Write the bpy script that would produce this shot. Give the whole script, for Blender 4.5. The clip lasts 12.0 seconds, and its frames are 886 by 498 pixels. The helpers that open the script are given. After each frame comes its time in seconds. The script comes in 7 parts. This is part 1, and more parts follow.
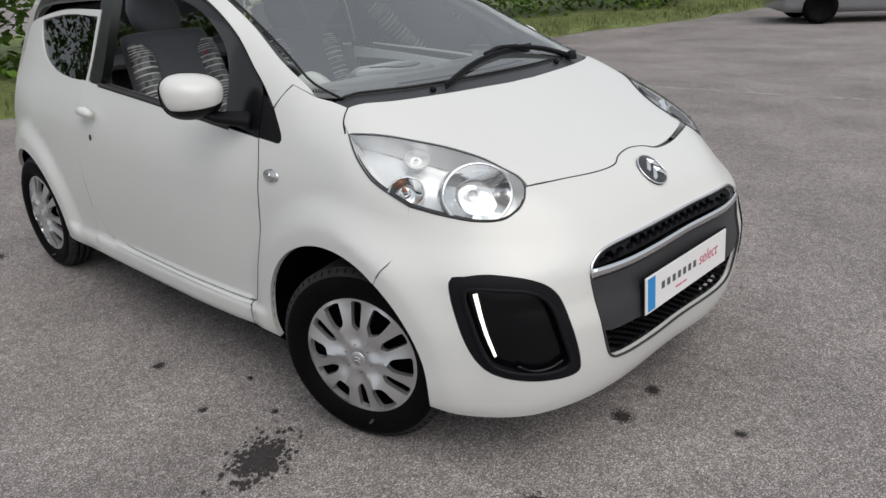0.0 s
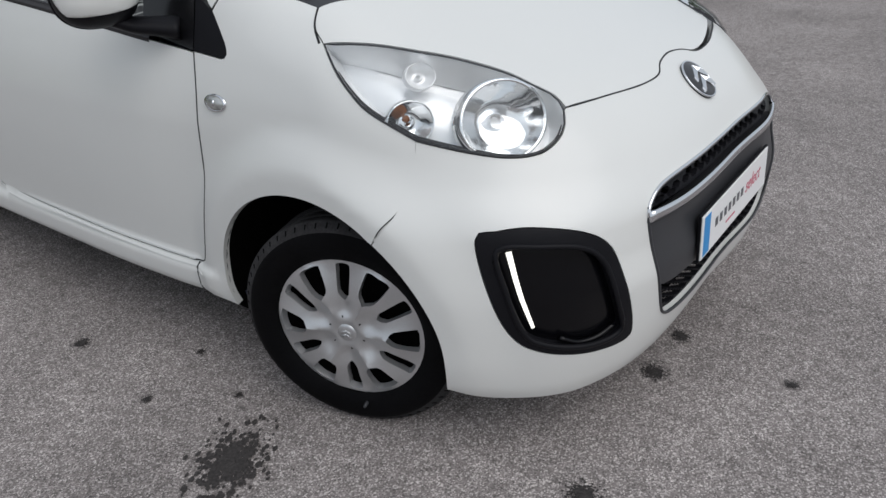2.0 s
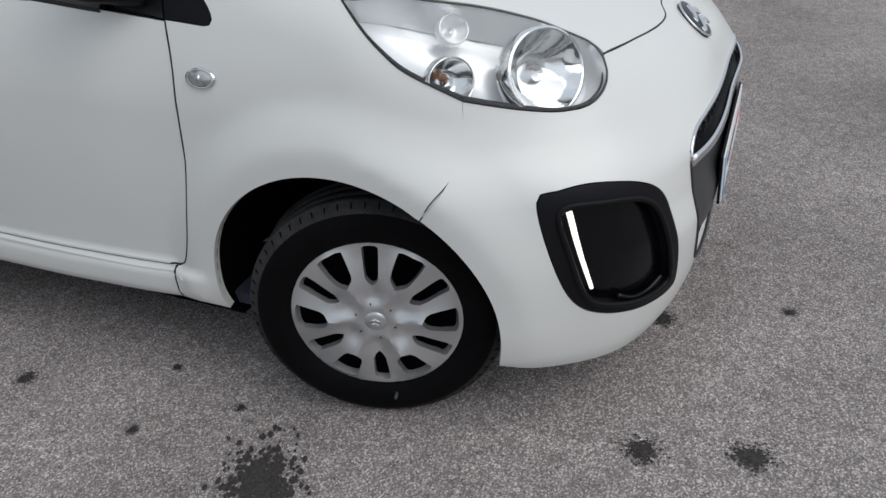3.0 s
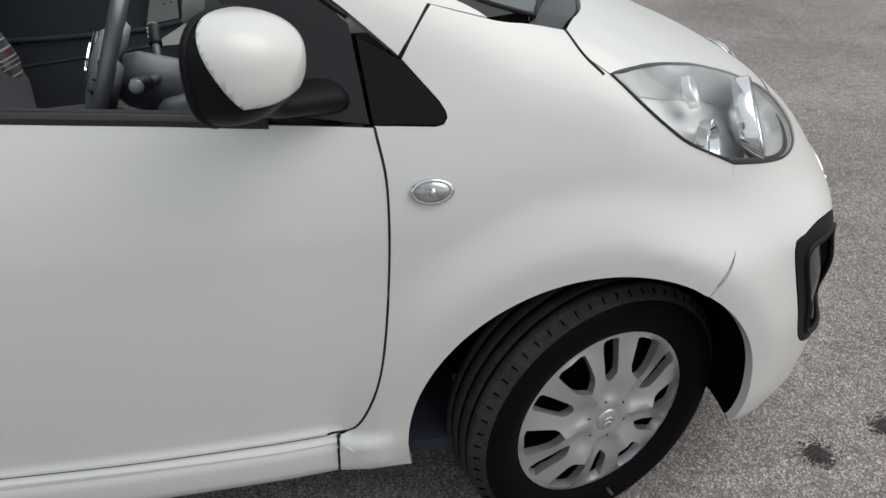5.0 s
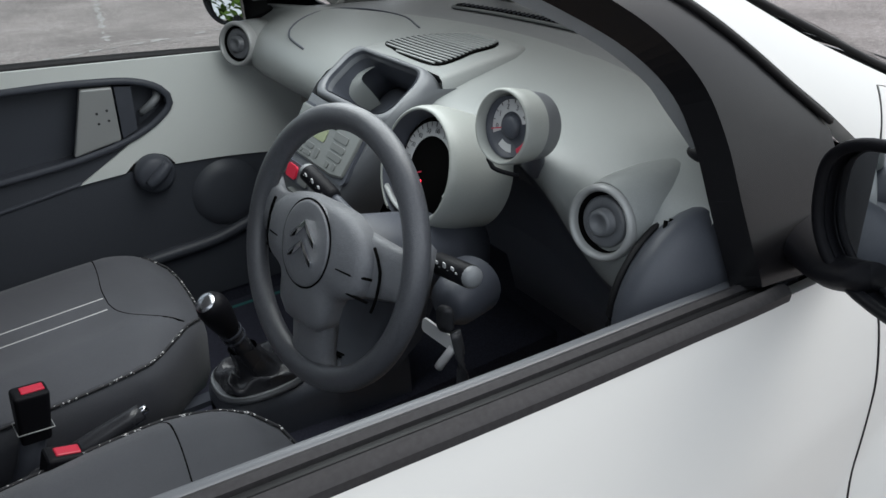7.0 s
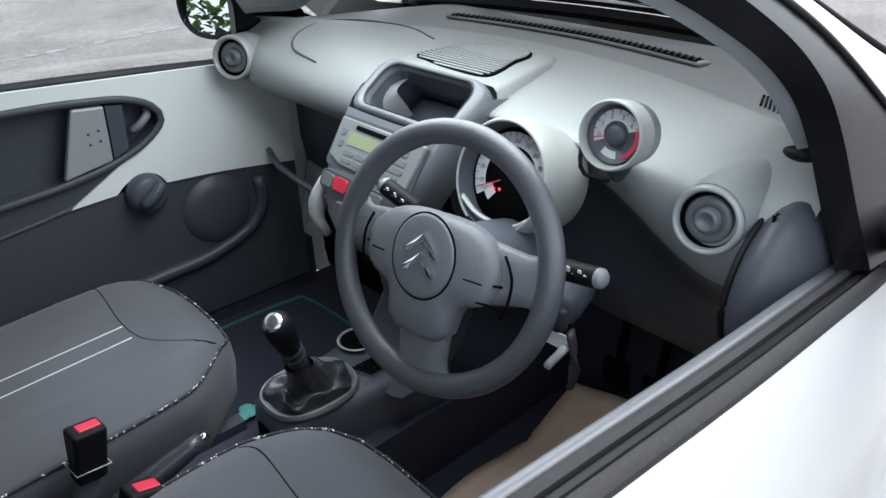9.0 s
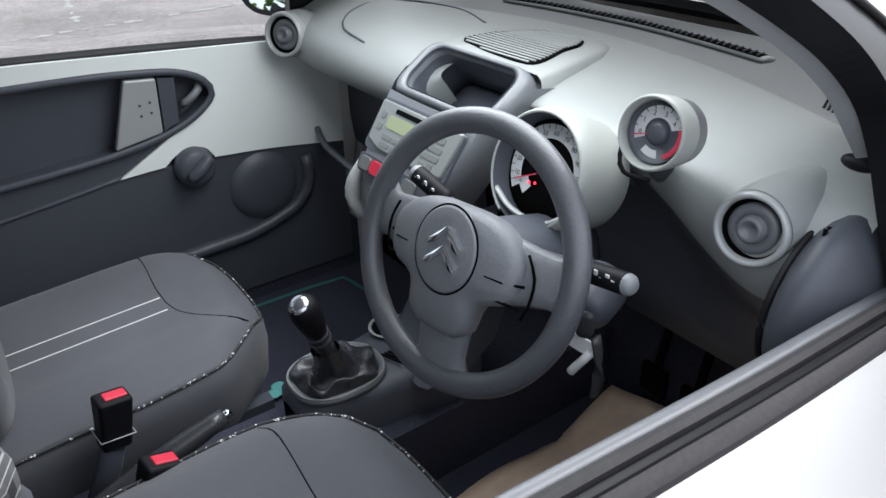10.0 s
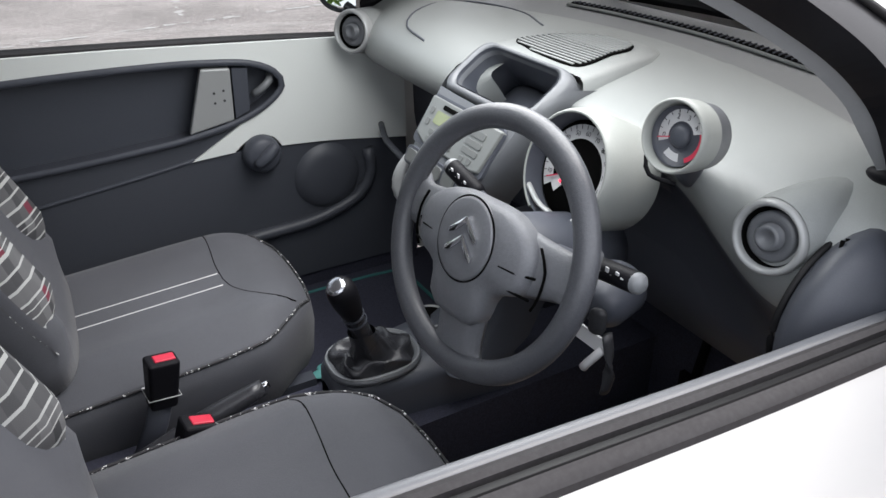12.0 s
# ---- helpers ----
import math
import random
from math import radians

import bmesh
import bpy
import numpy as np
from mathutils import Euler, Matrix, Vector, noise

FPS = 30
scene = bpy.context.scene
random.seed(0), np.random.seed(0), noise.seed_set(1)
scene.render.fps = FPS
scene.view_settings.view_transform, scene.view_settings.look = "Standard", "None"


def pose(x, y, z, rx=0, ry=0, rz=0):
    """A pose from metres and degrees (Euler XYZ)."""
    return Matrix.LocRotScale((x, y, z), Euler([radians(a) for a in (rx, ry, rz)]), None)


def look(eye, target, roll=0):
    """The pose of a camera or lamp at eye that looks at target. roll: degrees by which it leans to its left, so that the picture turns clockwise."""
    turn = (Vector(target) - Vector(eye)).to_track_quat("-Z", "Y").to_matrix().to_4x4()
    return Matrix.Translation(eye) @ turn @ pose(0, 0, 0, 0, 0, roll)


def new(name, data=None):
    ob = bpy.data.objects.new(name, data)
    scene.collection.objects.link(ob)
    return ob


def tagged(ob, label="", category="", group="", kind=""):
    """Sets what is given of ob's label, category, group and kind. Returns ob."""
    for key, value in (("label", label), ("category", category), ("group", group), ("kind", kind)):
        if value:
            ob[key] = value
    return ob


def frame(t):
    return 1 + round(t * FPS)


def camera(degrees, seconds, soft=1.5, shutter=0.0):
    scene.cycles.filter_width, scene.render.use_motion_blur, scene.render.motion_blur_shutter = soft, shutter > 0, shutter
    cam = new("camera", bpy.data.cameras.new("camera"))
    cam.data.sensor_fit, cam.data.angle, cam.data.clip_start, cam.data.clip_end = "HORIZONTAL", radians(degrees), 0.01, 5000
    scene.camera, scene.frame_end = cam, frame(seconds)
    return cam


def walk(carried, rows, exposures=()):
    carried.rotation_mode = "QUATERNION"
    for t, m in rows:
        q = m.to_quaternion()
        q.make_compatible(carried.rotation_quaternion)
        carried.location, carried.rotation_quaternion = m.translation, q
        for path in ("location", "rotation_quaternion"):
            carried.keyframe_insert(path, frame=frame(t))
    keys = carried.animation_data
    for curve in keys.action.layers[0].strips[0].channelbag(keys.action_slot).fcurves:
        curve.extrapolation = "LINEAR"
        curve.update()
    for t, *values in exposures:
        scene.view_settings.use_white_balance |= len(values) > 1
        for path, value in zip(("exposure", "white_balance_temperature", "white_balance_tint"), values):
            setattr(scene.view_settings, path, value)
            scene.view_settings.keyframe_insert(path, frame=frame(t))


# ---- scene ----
cam = camera(62.6, 12.0)

PATH = [
    (0, (1.493, -1.963, 1.368), (0.218, -0.605, 0.638), -2.5),
    (0.5, (1.408, -1.843, 1.342), (0.185, -0.476, 0.543), -2.3),
    (1, (1.323, -1.718, 1.321), (0.141, -0.358, 0.453), -2.5),
    (1.5, (1.22, -1.689, 1.299), (0.076, -0.33, 0.38), -2.3),
    (2, (1.028, -1.766, 1.284), (-0.008, -0.354, 0.318), -2.4),
    (2.5, (0.842, -1.844, 1.264), (-0.016, -0.352, 0.245), -2.6),
    (2.7, (0.767, -1.851, 1.235), (-0.021, -0.328, 0.207), -2.6),
    (4.3, (-0.015, -1.89, 1.264), (-0.172, -0.246, 0.136), -1.9),
    (4.5, (-0.115, -1.864, 1.26), (-0.197, -0.196, 0.159), -1.6),
    (5, (-0.464, -1.759, 1.275), (-0.219, -0.044, 0.276), -0.4),
    (5.5, (-0.732, -1.588, 1.294), (-0.265, 0.104, 0.335), -0.6),
    (6, (-0.938, -1.431, 1.325), (-0.285, 0.215, 0.396), -1.1),
    (6.5, (-1.074, -1.215, 1.307), (-0.281, 0.374, 0.386), -2.3),
    (7, (-1.165, -1.07, 1.296), (-0.247, 0.437, 0.355), -3.0),
    (8.8, (-1.384, -0.938, 1.326), (-0.229, 0.397, 0.385), -2.5),
    (9, (-1.38, -0.939, 1.328), (-0.239, 0.403, 0.38), -2.2),
    (9.5, (-1.353, -0.938, 1.327), (-0.287, 0.452, 0.362), -1.7),
    (10, (-1.326, -0.939, 1.321), (-0.327, 0.489, 0.339), -1.4),
    (10.5, (-1.309, -0.951, 1.318), (-0.358, 0.505, 0.329), -1.0),
    (11, (-1.304, -0.976, 1.319), (-0.4, 0.51, 0.333), -1.0),
    (11.5, (-1.301, -0.998, 1.322), (-0.444, 0.522, 0.345), -1.2),
    (12, (-1.288, -1.008, 1.32), (-0.47, 0.54, 0.352), -1.1),
]
# the clip's camera opens up as it turns from the bright paint to the cabin
EXPOSURES = [(0.0, -0.14, 6550, 10), (2.7, -0.25, 6200, 9), (4.3, -0.06, 6600, 8), (5.4, -0.10, 6500, 8), (6.4, -0.02, 6400, 9), (7.2, 0.52, 6300, 9), (8.7, 1.06, 6000, 9), (10.0, 1.10, 6200, 12), (12.0, 1.12, 6500, 14)]
walk(cam, [(t, look(eye, target, roll)) for t, eye, target, roll in PATH], EXPOSURES)

# ---------------------------------------------------------------- light: an overcast afternoon
world = bpy.data.worlds.new("overcast_sky")
scene.world = world
world.use_nodes = True
wn = world.node_tree
sky = wn.nodes.new("ShaderNodeTexSky")
sky.sky_type = "NISHITA"
sky.sun_disc = False
sky.sun_elevation, sky.sun_rotation = radians(54), radians(106)
sky.air_density, sky.dust_density, sky.ozone_density = 1.0, 6.0, 0.6
mixer = wn.nodes.new("ShaderNodeMix")
mixer.data_type = "RGBA"
mixer.inputs["Factor"].default_value = 0.72
mixer.inputs[7].default_value = (7.0, 7.4, 7.8, 1)
wn.links.new(sky.outputs["Color"], mixer.inputs[6])
wn.links.new(mixer.outputs[2], wn.nodes["Background"].inputs["Color"])
wn.nodes["Background"].inputs["Strength"].default_value = 0.118
sun = new("sun", bpy.data.lights.new("sun", "SUN"))
sun.data.energy, sun.data.angle, sun.data.color = 1.35, radians(55), (1.0, 0.985, 0.965)
sun.matrix_world = look((5.5, -1.6, 8.0), (0, 0, 0))

# added fill lamp in the open driver's window, on top of the sky's light
fill_lamp = new("window_fill", bpy.data.lights.new("window_fill", "AREA"))
fill_lamp.data.shape, fill_lamp.data.size, fill_lamp.data.size_y = "RECTANGLE", 0.80, 0.30
fill_lamp.data.energy, fill_lamp.data.color = 0.28, (0.95, 0.98, 1.0)
fill_lamp.matrix_world = look((-1.06, -0.655, 1.11), (-0.95, 0.3, 0.72))
# and a second added one below the upper half of the windscreen
fill_lamp = new("screen_fill", bpy.data.lights.new("screen_fill", "AREA"))
fill_lamp.data.shape, fill_lamp.data.size, fill_lamp.data.size_y = "RECTANGLE", 0.80, 0.36
fill_lamp.data.energy, fill_lamp.data.color = 3.0, (0.96, 1.0, 0.99)
fill_lamp.matrix_world = look((-0.74, -0.05, 1.245), (-0.74 - 0.39, -0.05, 1.245 - 0.92))

# ---------------------------------------------------------------- shape of the car body
# car axes: x forward from the front axle, y to the car's left, z up from the ground
def spline(*knots):
    """A smooth function through (x, value) knots, with monotone-limited slopes."""
    kx = np.array([k[0] for k in knots], float)
    kv = np.array([k[1] for k in knots], float)
    order = np.argsort(kx)
    kx, kv = kx[order], kv[order]
    d = np.diff(kv) / np.diff(kx)
    m = np.empty_like(kv)
    m[0], m[-1] = d[0], d[-1]
    m[1:-1] = np.where(d[:-1] * d[1:] > 0, 2 * d[:-1] * d[1:] / (d[:-1] + d[1:] + 1e-12), 0)

    def value(x):
        x = np.asarray(x, float)
        i = np.clip(np.searchsorted(kx, x) - 1, 0, len(kx) - 2)
        h = kx[i + 1] - kx[i]
        t = np.clip((x - kx[i]) / h, 0, 1)
        return ((2 * t**3 - 3 * t**2 + 1) * kv[i] + (t**3 - 2 * t**2 + t) * h * m[i]
                + (3 * t**2 - 2 * t**3) * kv[i + 1] + (t**3 - t**2) * h * m[i + 1])
    return value


def smax(a, b, k):
    h = np.clip(0.5 + 0.5 * (a - b) / k, 0, 1)
    return b + (a - b) * h + k * h * (1 - h)


def smin(a, b, k):
    return -smax(-a, -b, k)


def smooth01(t):
    t = np.clip(t, 0, 1)
    return t * t * (3 - 2 * t)


ARCH_F, ARCH_R, ARCH_RADIUS = (-0.055, 0.300), (-2.310, 0.285), 0.335
side_profile = spline((0.10, 0.700), (0.19, 0.728), (0.24, 0.748), (0.34, 0.752), (0.50, 0.763), (0.60, 0.766), (0.72, 0.763),
                      (0.80, 0.751), (0.886, 0.727), (0.98, 0.690), (1.20, 0.612), (1.38, 0.545), (1.55, 0.47))
side_plan = spline((0.9, -0.10), (0.40, -0.035), (0.10, -0.004), (-0.4, 0.0), (-0.65, 0.018), (-0.95, 0.030), (-1.6, 0.034), (-2.2, 0.014), (-2.8, -0.07))
bonnet_line = spline((-0.6, 1.00), (-0.3, 1.04), (-0.16, 1.060), (-0.1, 1.052), (0.1, 0.966), (0.25, 0.892), (0.367, 0.828), (0.47, 0.772), (0.6, 0.69), (0.9, 0.45))
nose_line = spline((0, 0.450), (0.17, 0.575), (0.25, 0.613), (0.35, 0.632), (0.45, 0.638), (0.54, 0.621), (0.6, 0.621), (0.7, 0.584), (0.77, 0.544), (0.85, 0.485), (1, 0.330))
nose_round = spline((0.2, 0.665), (0.45, 0.671), (0.6, 0.649), (0.75, 0.926), (1.0, 0.926))
nose_bow = spline((0.2, -0.000), (0.5, 0.010), (0.7, 0.152), (1.0, 0.029))
LEFT_OUT, LEFT_AHEAD = -0.002, 0.086
roof_line = spline((0.0, 1.30), (-0.6, 1.405), (-1.0, 1.447), (-1.5, 1.462), (-2.1, 1.43), (-2.5, 1.36), (-2.9, 1.25))
tail_line = spline((0.1, -2.68), (0.4, -2.76), (0.6, -2.77), (0.9, -2.74), (1.1, -2.66), (1.4, -2.45), (1.6, -2.3))


def half_width(x, z):
    w = side_profile(z) + side_plan(x) + 0.003
    for cx, cz in (ARCH_F, ARCH_R):
        r = np.hypot(x - cx, z - cz)
        w = w + 0.032 * smooth01((0.485 - r) / 0.11) * smooth01((z - 0.12) / 0.2)
    sill = smooth01((0.338 - z) / 0.022) * smooth01((z - 0.215) / 0.05) * smooth01((-0.40 - x) / 0.08) * smooth01((x + 1.95) / 0.1)
    return w + 0.018 * sill


def top_height(x, y):
    screen = 1.0 + 0.42 * (0.03 - x - 0.33 * y**2)
    cabin = smin(screen, roof_line(x) - 0.10 * y**2, 0.12)
    return smax(bonnet_line(x) - 0.12 * y**2, cabin, 0.02)


def body_field(x, y, z):
    """Below 0 inside the car, above 0 outside."""
    a = np.abs(y)
    c = np.minimum(a, 0.85)
    left = smooth01((y + 0.1) / 0.4)
    side = a - half_width(x, z) - LEFT_OUT * left
    top = (z - top_height(x, y)) * 0.9
    front = x - (nose_line(z) + LEFT_AHEAD * np.maximum(y, 0) * left - nose_round(z) * c**3.5 - nose_bow(z) * c**2)
    rear = (tail_line(z) + 0.25 * c**3) - x
    ends = smax(smax(side, front, 0.14), rear, 0.14)
    return smax(ends, top, 0.11)


def body_normal(p):
    e = 1e-3
    g = np.stack([body_field(p[:, 0] + e * (i == 0), p[:, 1] + e * (i == 1), p[:, 2] + e * (i == 2))
                  - body_field(p[:, 0] - e * (i == 0), p[:, 1] - e * (i == 1), p[:, 2] - e * (i == 2)) for i in range(3)], 1)
    return g / np.maximum(np.linalg.norm(g, axis=1, keepdims=True), 1e-9)


def onto_body(p, way):
    """The points p moved along way (unit) until they meet the body's skin from outside."""
    p = np.asarray(p, float)
    way = np.asarray(way, float)
    start = p - way * 1.2
    d = np.zeros(len(p))
    for _ in range(90):
        q = start + way * d[:, None]
        f = body_field(q[:, 0], q[:, 1], q[:, 2])
        d += np.where(np.abs(f) > 1e-5, f * 0.75, 0)
        d = np.minimum(d, 2.6)
    return start + way * d[:, None]


# ---------------------------------------------------------------- materials
def material(name, colour, rough=0.5, metal=0.0, coat=0.0, grain=0.0, grain_size=400.0, blotch=0.0, blotch_size=3.0, bump=0.0, bump_size=300.0,
             trans=0.0, ior=1.45, emit=0.0, sheen=0.0, rough_var=0.0, spec=0.5):
    m = bpy.data.materials.new(name)
    m.use_nodes = True
    nt = m.node_tree
    b = nt.nodes["Principled BSDF"]
    rgb = (*colour, 1)
    b.inputs["Base Color"].default_value = rgb
    b.inputs["Roughness"].default_value = rough
    b.inputs["Metallic"].default_value = metal
    b.inputs["Coat Weight"].default_value = coat
    b.inputs["Coat Roughness"].default_value = 0.06
    b.inputs["Transmission Weight"].default_value = trans
    b.inputs["IOR"].default_value = ior
    b.inputs["Sheen Weight"].default_value = sheen
    b.inputs["Specular IOR Level"].default_value = spec
    if emit:
        b.inputs["Emission Color"].default_value = rgb
        b.inputs["Emission Strength"].default_value = emit
    co = nt.nodes.new("ShaderNodeTexCoord").outputs["Object"]

    def noisy(size, detail):
        n = nt.nodes.new("ShaderNodeTexNoise")
        n.inputs["Scale"].default_value, n.inputs["Detail"].default_value = size, detail
        nt.links.new(co, n.inputs["Vector"])
        return n.outputs["Fac"]

    out = None
    for amount, size in ((grain, grain_size), (blotch, blotch_size)):
        if amount:
            ramp = nt.nodes.new("ShaderNodeMapRange")
            ramp.inputs[1].default_value, ramp.inputs[2].default_value = 0.3, 0.7
            ramp.inputs[3].default_value, ramp.inputs[4].default_value = 1 - amount, 1 + amount
            nt.links.new(noisy(size, 4), ramp.inputs[0])
            mul = nt.nodes.new("ShaderNodeVectorMath")
            mul.operation = "SCALE"
            if out is None:
                mul.inputs[0].default_value = colour
            else:
                nt.links.new(out, mul.inputs[0])
            nt.links.new(ramp.outputs[0], mul.inputs["Scale"])
            out = mul.outputs[0]
    if out is not None:
        nt.links.new(out, b.inputs["Base Color"])
    if rough_var:
        ramp = nt.nodes.new("ShaderNodeMapRange")
        ramp.inputs[3].default_value, ramp.inputs[4].default_value = rough - rough_var, rough + rough_var
        nt.links.new(noisy(9, 5), ramp.inputs[0])
        nt.links.new(ramp.outputs[0], b.inputs["Roughness"])
    if bump:
        bp = nt.nodes.new("ShaderNodeBump")
        bp.inputs["Strength"].default_value, bp.inputs["Distance"].default_value = 1.0, bump
        nt.links.new(noisy(bump_size, 3), bp.inputs["Height"])
        nt.links.new(bp.outputs["Normal"], b.inputs["Normal"])
    return m


def clear_glass(name, tint, gloss_rough=0.0, ior=1.5):
    """Thin glass: a mirror by its Fresnel share, clear for the rest."""
    m = bpy.data.materials.new(name)
    m.use_nodes = True
    nt = m.node_tree
    nt.nodes.clear()
    o = nt.nodes.new("ShaderNodeOutputMaterial")
    mix, clear, gloss, fr = (nt.nodes.new("ShaderNode" + k) for k in ("MixShader", "BsdfTransparent", "BsdfGlossy", "Fresnel"))
    clear.inputs["Color"].default_value = (*tint, 1)
    gloss.inputs["Roughness"].default_value = gloss_rough
    fr.inputs["IOR"].default_value = ior
    nt.links.new(fr.outputs[0], mix.inputs[0])
    nt.links.new(clear.outputs[0], mix.inputs[1])
    nt.links.new(gloss.outputs[0], mix.inputs[2])
    nt.links.new(mix.outputs[0], o.inputs["Surface"])
    return m


PAINT = material("white_paint", (0.68, 0.685, 0.665), 0.40, coat=0.6, blotch=0.012, blotch_size=2.0, rough_var=0.04)
PAINT.node_tree.nodes["Principled BSDF"].inputs["Coat Roughness"].default_value = 0.17
PLASTIC = material("black_plastic", (0.007, 0.007, 0.009), 0.50, grain=0.15, bump=0.0002, bump_size=700, rough_var=0.08, spec=0.16)
GLOSS_BLACK = material("gloss_black", (0.003, 0.003, 0.004), 0.16, blotch=0.1, rough_var=0.05, spec=0.28)
GREY_TRIM = material("dark_grey_trim", (0.036, 0.037, 0.041), 0.40, grain=0.1, bump=0.0001, bump_size=800)
FRAME_BLACK = material("gloss_black_frame", (0.006, 0.006, 0.007), 0.24, grain=0.1, rough_var=0.06, spec=0.5)
# Near-black base colour stands in for shade inside wells, openings and slots
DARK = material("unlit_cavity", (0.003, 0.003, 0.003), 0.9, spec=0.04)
CHROME = material("chrome", (0.72, 0.73, 0.75), 0.09, metal=1.0, rough_var=0.04)
SILVER = material("silver_wheel_paint", (0.56, 0.565, 0.575), 0.28, metal=0.72, blotch=0.05, blotch_size=14, grain=0.04, coat=0.2)
RUBBER = material("tyre_rubber", (0.0035, 0.0035, 0.004), 0.62, spec=0.07, grain=0.2, grain_size=120, blotch=0.25, blotch_size=9, bump=0.0003, bump_size=500)
# Same rubber, paler: light on the tread blocks put into the colour
TREAD = material("lit_tread_rubber", (0.034, 0.033, 0.034), 0.75, grain=0.25, grain_size=160, blotch=0.3, blotch_size=14, bump=0.0003, bump_size=500, spec=0.12)
LIP = material("weathered_rubber_lip", (0.036, 0.035, 0.037), 0.6, grain=0.15, grain_size=200, blotch=0.1, blotch_size=8, spec=0.25)
SEAL = material("rubber_seal", (0.009, 0.009, 0.010), 0.5, spec=0.3)
GLASS = clear_glass("window_glass", (0.90, 0.94, 0.93))
SCREEN_GLASS = clear_glass("coated_screen_glass", (0.88, 0.91, 0.90), ior=3.3)
TINTED = clear_glass("tinted_glass", (0.15, 0.17, 0.16))
LENS = clear_glass("lamp_lens", (0.97, 0.98, 0.98))
LED = material("daytime_lamp", (1.0, 0.97, 0.86), 0.3, emit=1.6)
BEZEL = material("lamp_bezel", (0.92, 0.93, 0.94), 0.28, metal=0.30, coat=0.5, blotch=0.03, blotch_size=20)
REFLECTOR = material("lamp_reflector", (0.90, 0.91, 0.92), 0.10, metal=1.0, bump=0.0010, bump_size=26)
MIRROR = material("mirror_glass", (0.85, 0.87, 0.88), 0.01, metal=1.0)
WHITE_PLATE = material("plate_white", (0.80, 0.80, 0.80), 0.35, blotch=0.02)
BLUE = material("plate_blue", (0.02, 0.26, 0.62), 0.35, blotch=0.05)
INK = material("printed_grey", (0.10, 0.10, 0.11), 0.5)
RED_INK = material("printed_red", (0.55, 0.10, 0.16), 0.5)
AMBER = material("amber_bulb", (0.45, 0.20, 0.10), 0.25, blotch=0.2, blotch_size=50)


def asphalt():
    m = material("worn_asphalt", (0.2, 0.18, 0.17), 0.9, spec=0.2, bump=0.0034, bump_size=120)
    nt = m.node_tree
    b = nt.nodes["Principled BSDF"]
    co = nt.nodes["Texture Coordinate"].outputs["Object"]

    def tex(kind, scale, **extra):
        n = nt.nodes.new(kind)
        n.inputs["Scale"].default_value = scale
        for k, v in extra.items():
            n.inputs[k].default_value = v
        nt.links.new(co, n.inputs["Vector"])
        return n

    stones = tex("ShaderNodeTexVoronoi", 290)
    ramp = nt.nodes.new("ShaderNodeValToRGB")
    ramp.color_ramp.elements[0].position, ramp.color_ramp.elements[0].color = 0.05, (0.095, 0.085, 0.081, 1)
    ramp.color_ramp.elements[1].position, ramp.color_ramp.elements[1].color = 0.95, (0.60, 0.555, 0.535, 1)
    mid = ramp.color_ramp.elements.new(0.62)
    mid.color = (0.262, 0.236, 0.228, 1)
    nt.links.new(stones.outputs["Color"], ramp.inputs[0])
    patch = tex("ShaderNodeTexNoise", 0.9, Detail=6.0, Roughness=0.65)
    pr = nt.nodes.new("ShaderNodeMapRange")
    pr.inputs[1].default_value, pr.inputs[2].default_value, pr.inputs[3].default_value, pr.inputs[4].default_value = 0.3, 0.72, 0.72, 1.28
    nt.links.new(patch.outputs["Fac"], pr.inputs[0])
    fine = tex("ShaderNodeTexNoise", 22, Detail=5.0)
    fr = nt.nodes.new("ShaderNodeMapRange")
    fr.inputs[1].default_value, fr.inputs[2].default_value, fr.inputs[3].default_value, fr.inputs[4].default_value = 0.3, 0.7, 0.85, 1.15
    nt.links.new(fine.outputs["Fac"], fr.inputs[0])
    last = ramp.outputs[0]
    for f in (pr, fr):
        mul = nt.nodes.new("ShaderNodeVectorMath")
        mul.operation = "SCALE"
        nt.links.new(last, mul.inputs[0])
        nt.links.new(f.outputs[0], mul.inputs["Scale"])
        last = mul.outputs[0]
    nt.links.new(last, b.inputs["Base Color"])
    return m


ASPHALT = asphalt()
STAIN = material("oil_stain", (0.036, 0.032, 0.031), 0.8, grain=0.5, grain_size=160, bump=0.002, bump_size=130)
ROAD_PAINT = material("worn_road_paint", (0.34, 0.33, 0.32), 0.8, grain=0.4, grain_size=60)
LEAF = material("hedge_leaves", (0.070, 0.130, 0.020), 0.75, spec=0.2, grain=0.4, grain_size=5, blotch=0.45, blotch_size=1.2)
GRASS = material("verge_grass", (0.13, 0.16, 0.05), 0.8, grain=0.3, grain_size=9, blotch=0.3, blotch_size=1.0)
SILVER_PAINT = material("silver_car_paint", (0.36, 0.37, 0.39), 0.35, metal=0.6, coat=0.4)


# ---------------------------------------------------------------- building helpers
def part(name, bm, mat, parent=None, label="", smooth=True):
    me = bpy.data.meshes.new(name)
    bm.to_mesh(me)
    bm.free()
    for poly in me.polygons:
        poly.use_smooth = smooth
    me.materials.append(mat)
    ob = new(name, me)
    if parent is not None:
        ob.parent = parent
    if label:
        ob["label"] = label
    return ob


def thing(name, label, category, group="", kind=""):
    return tagged(new(name), label, category, group, kind)


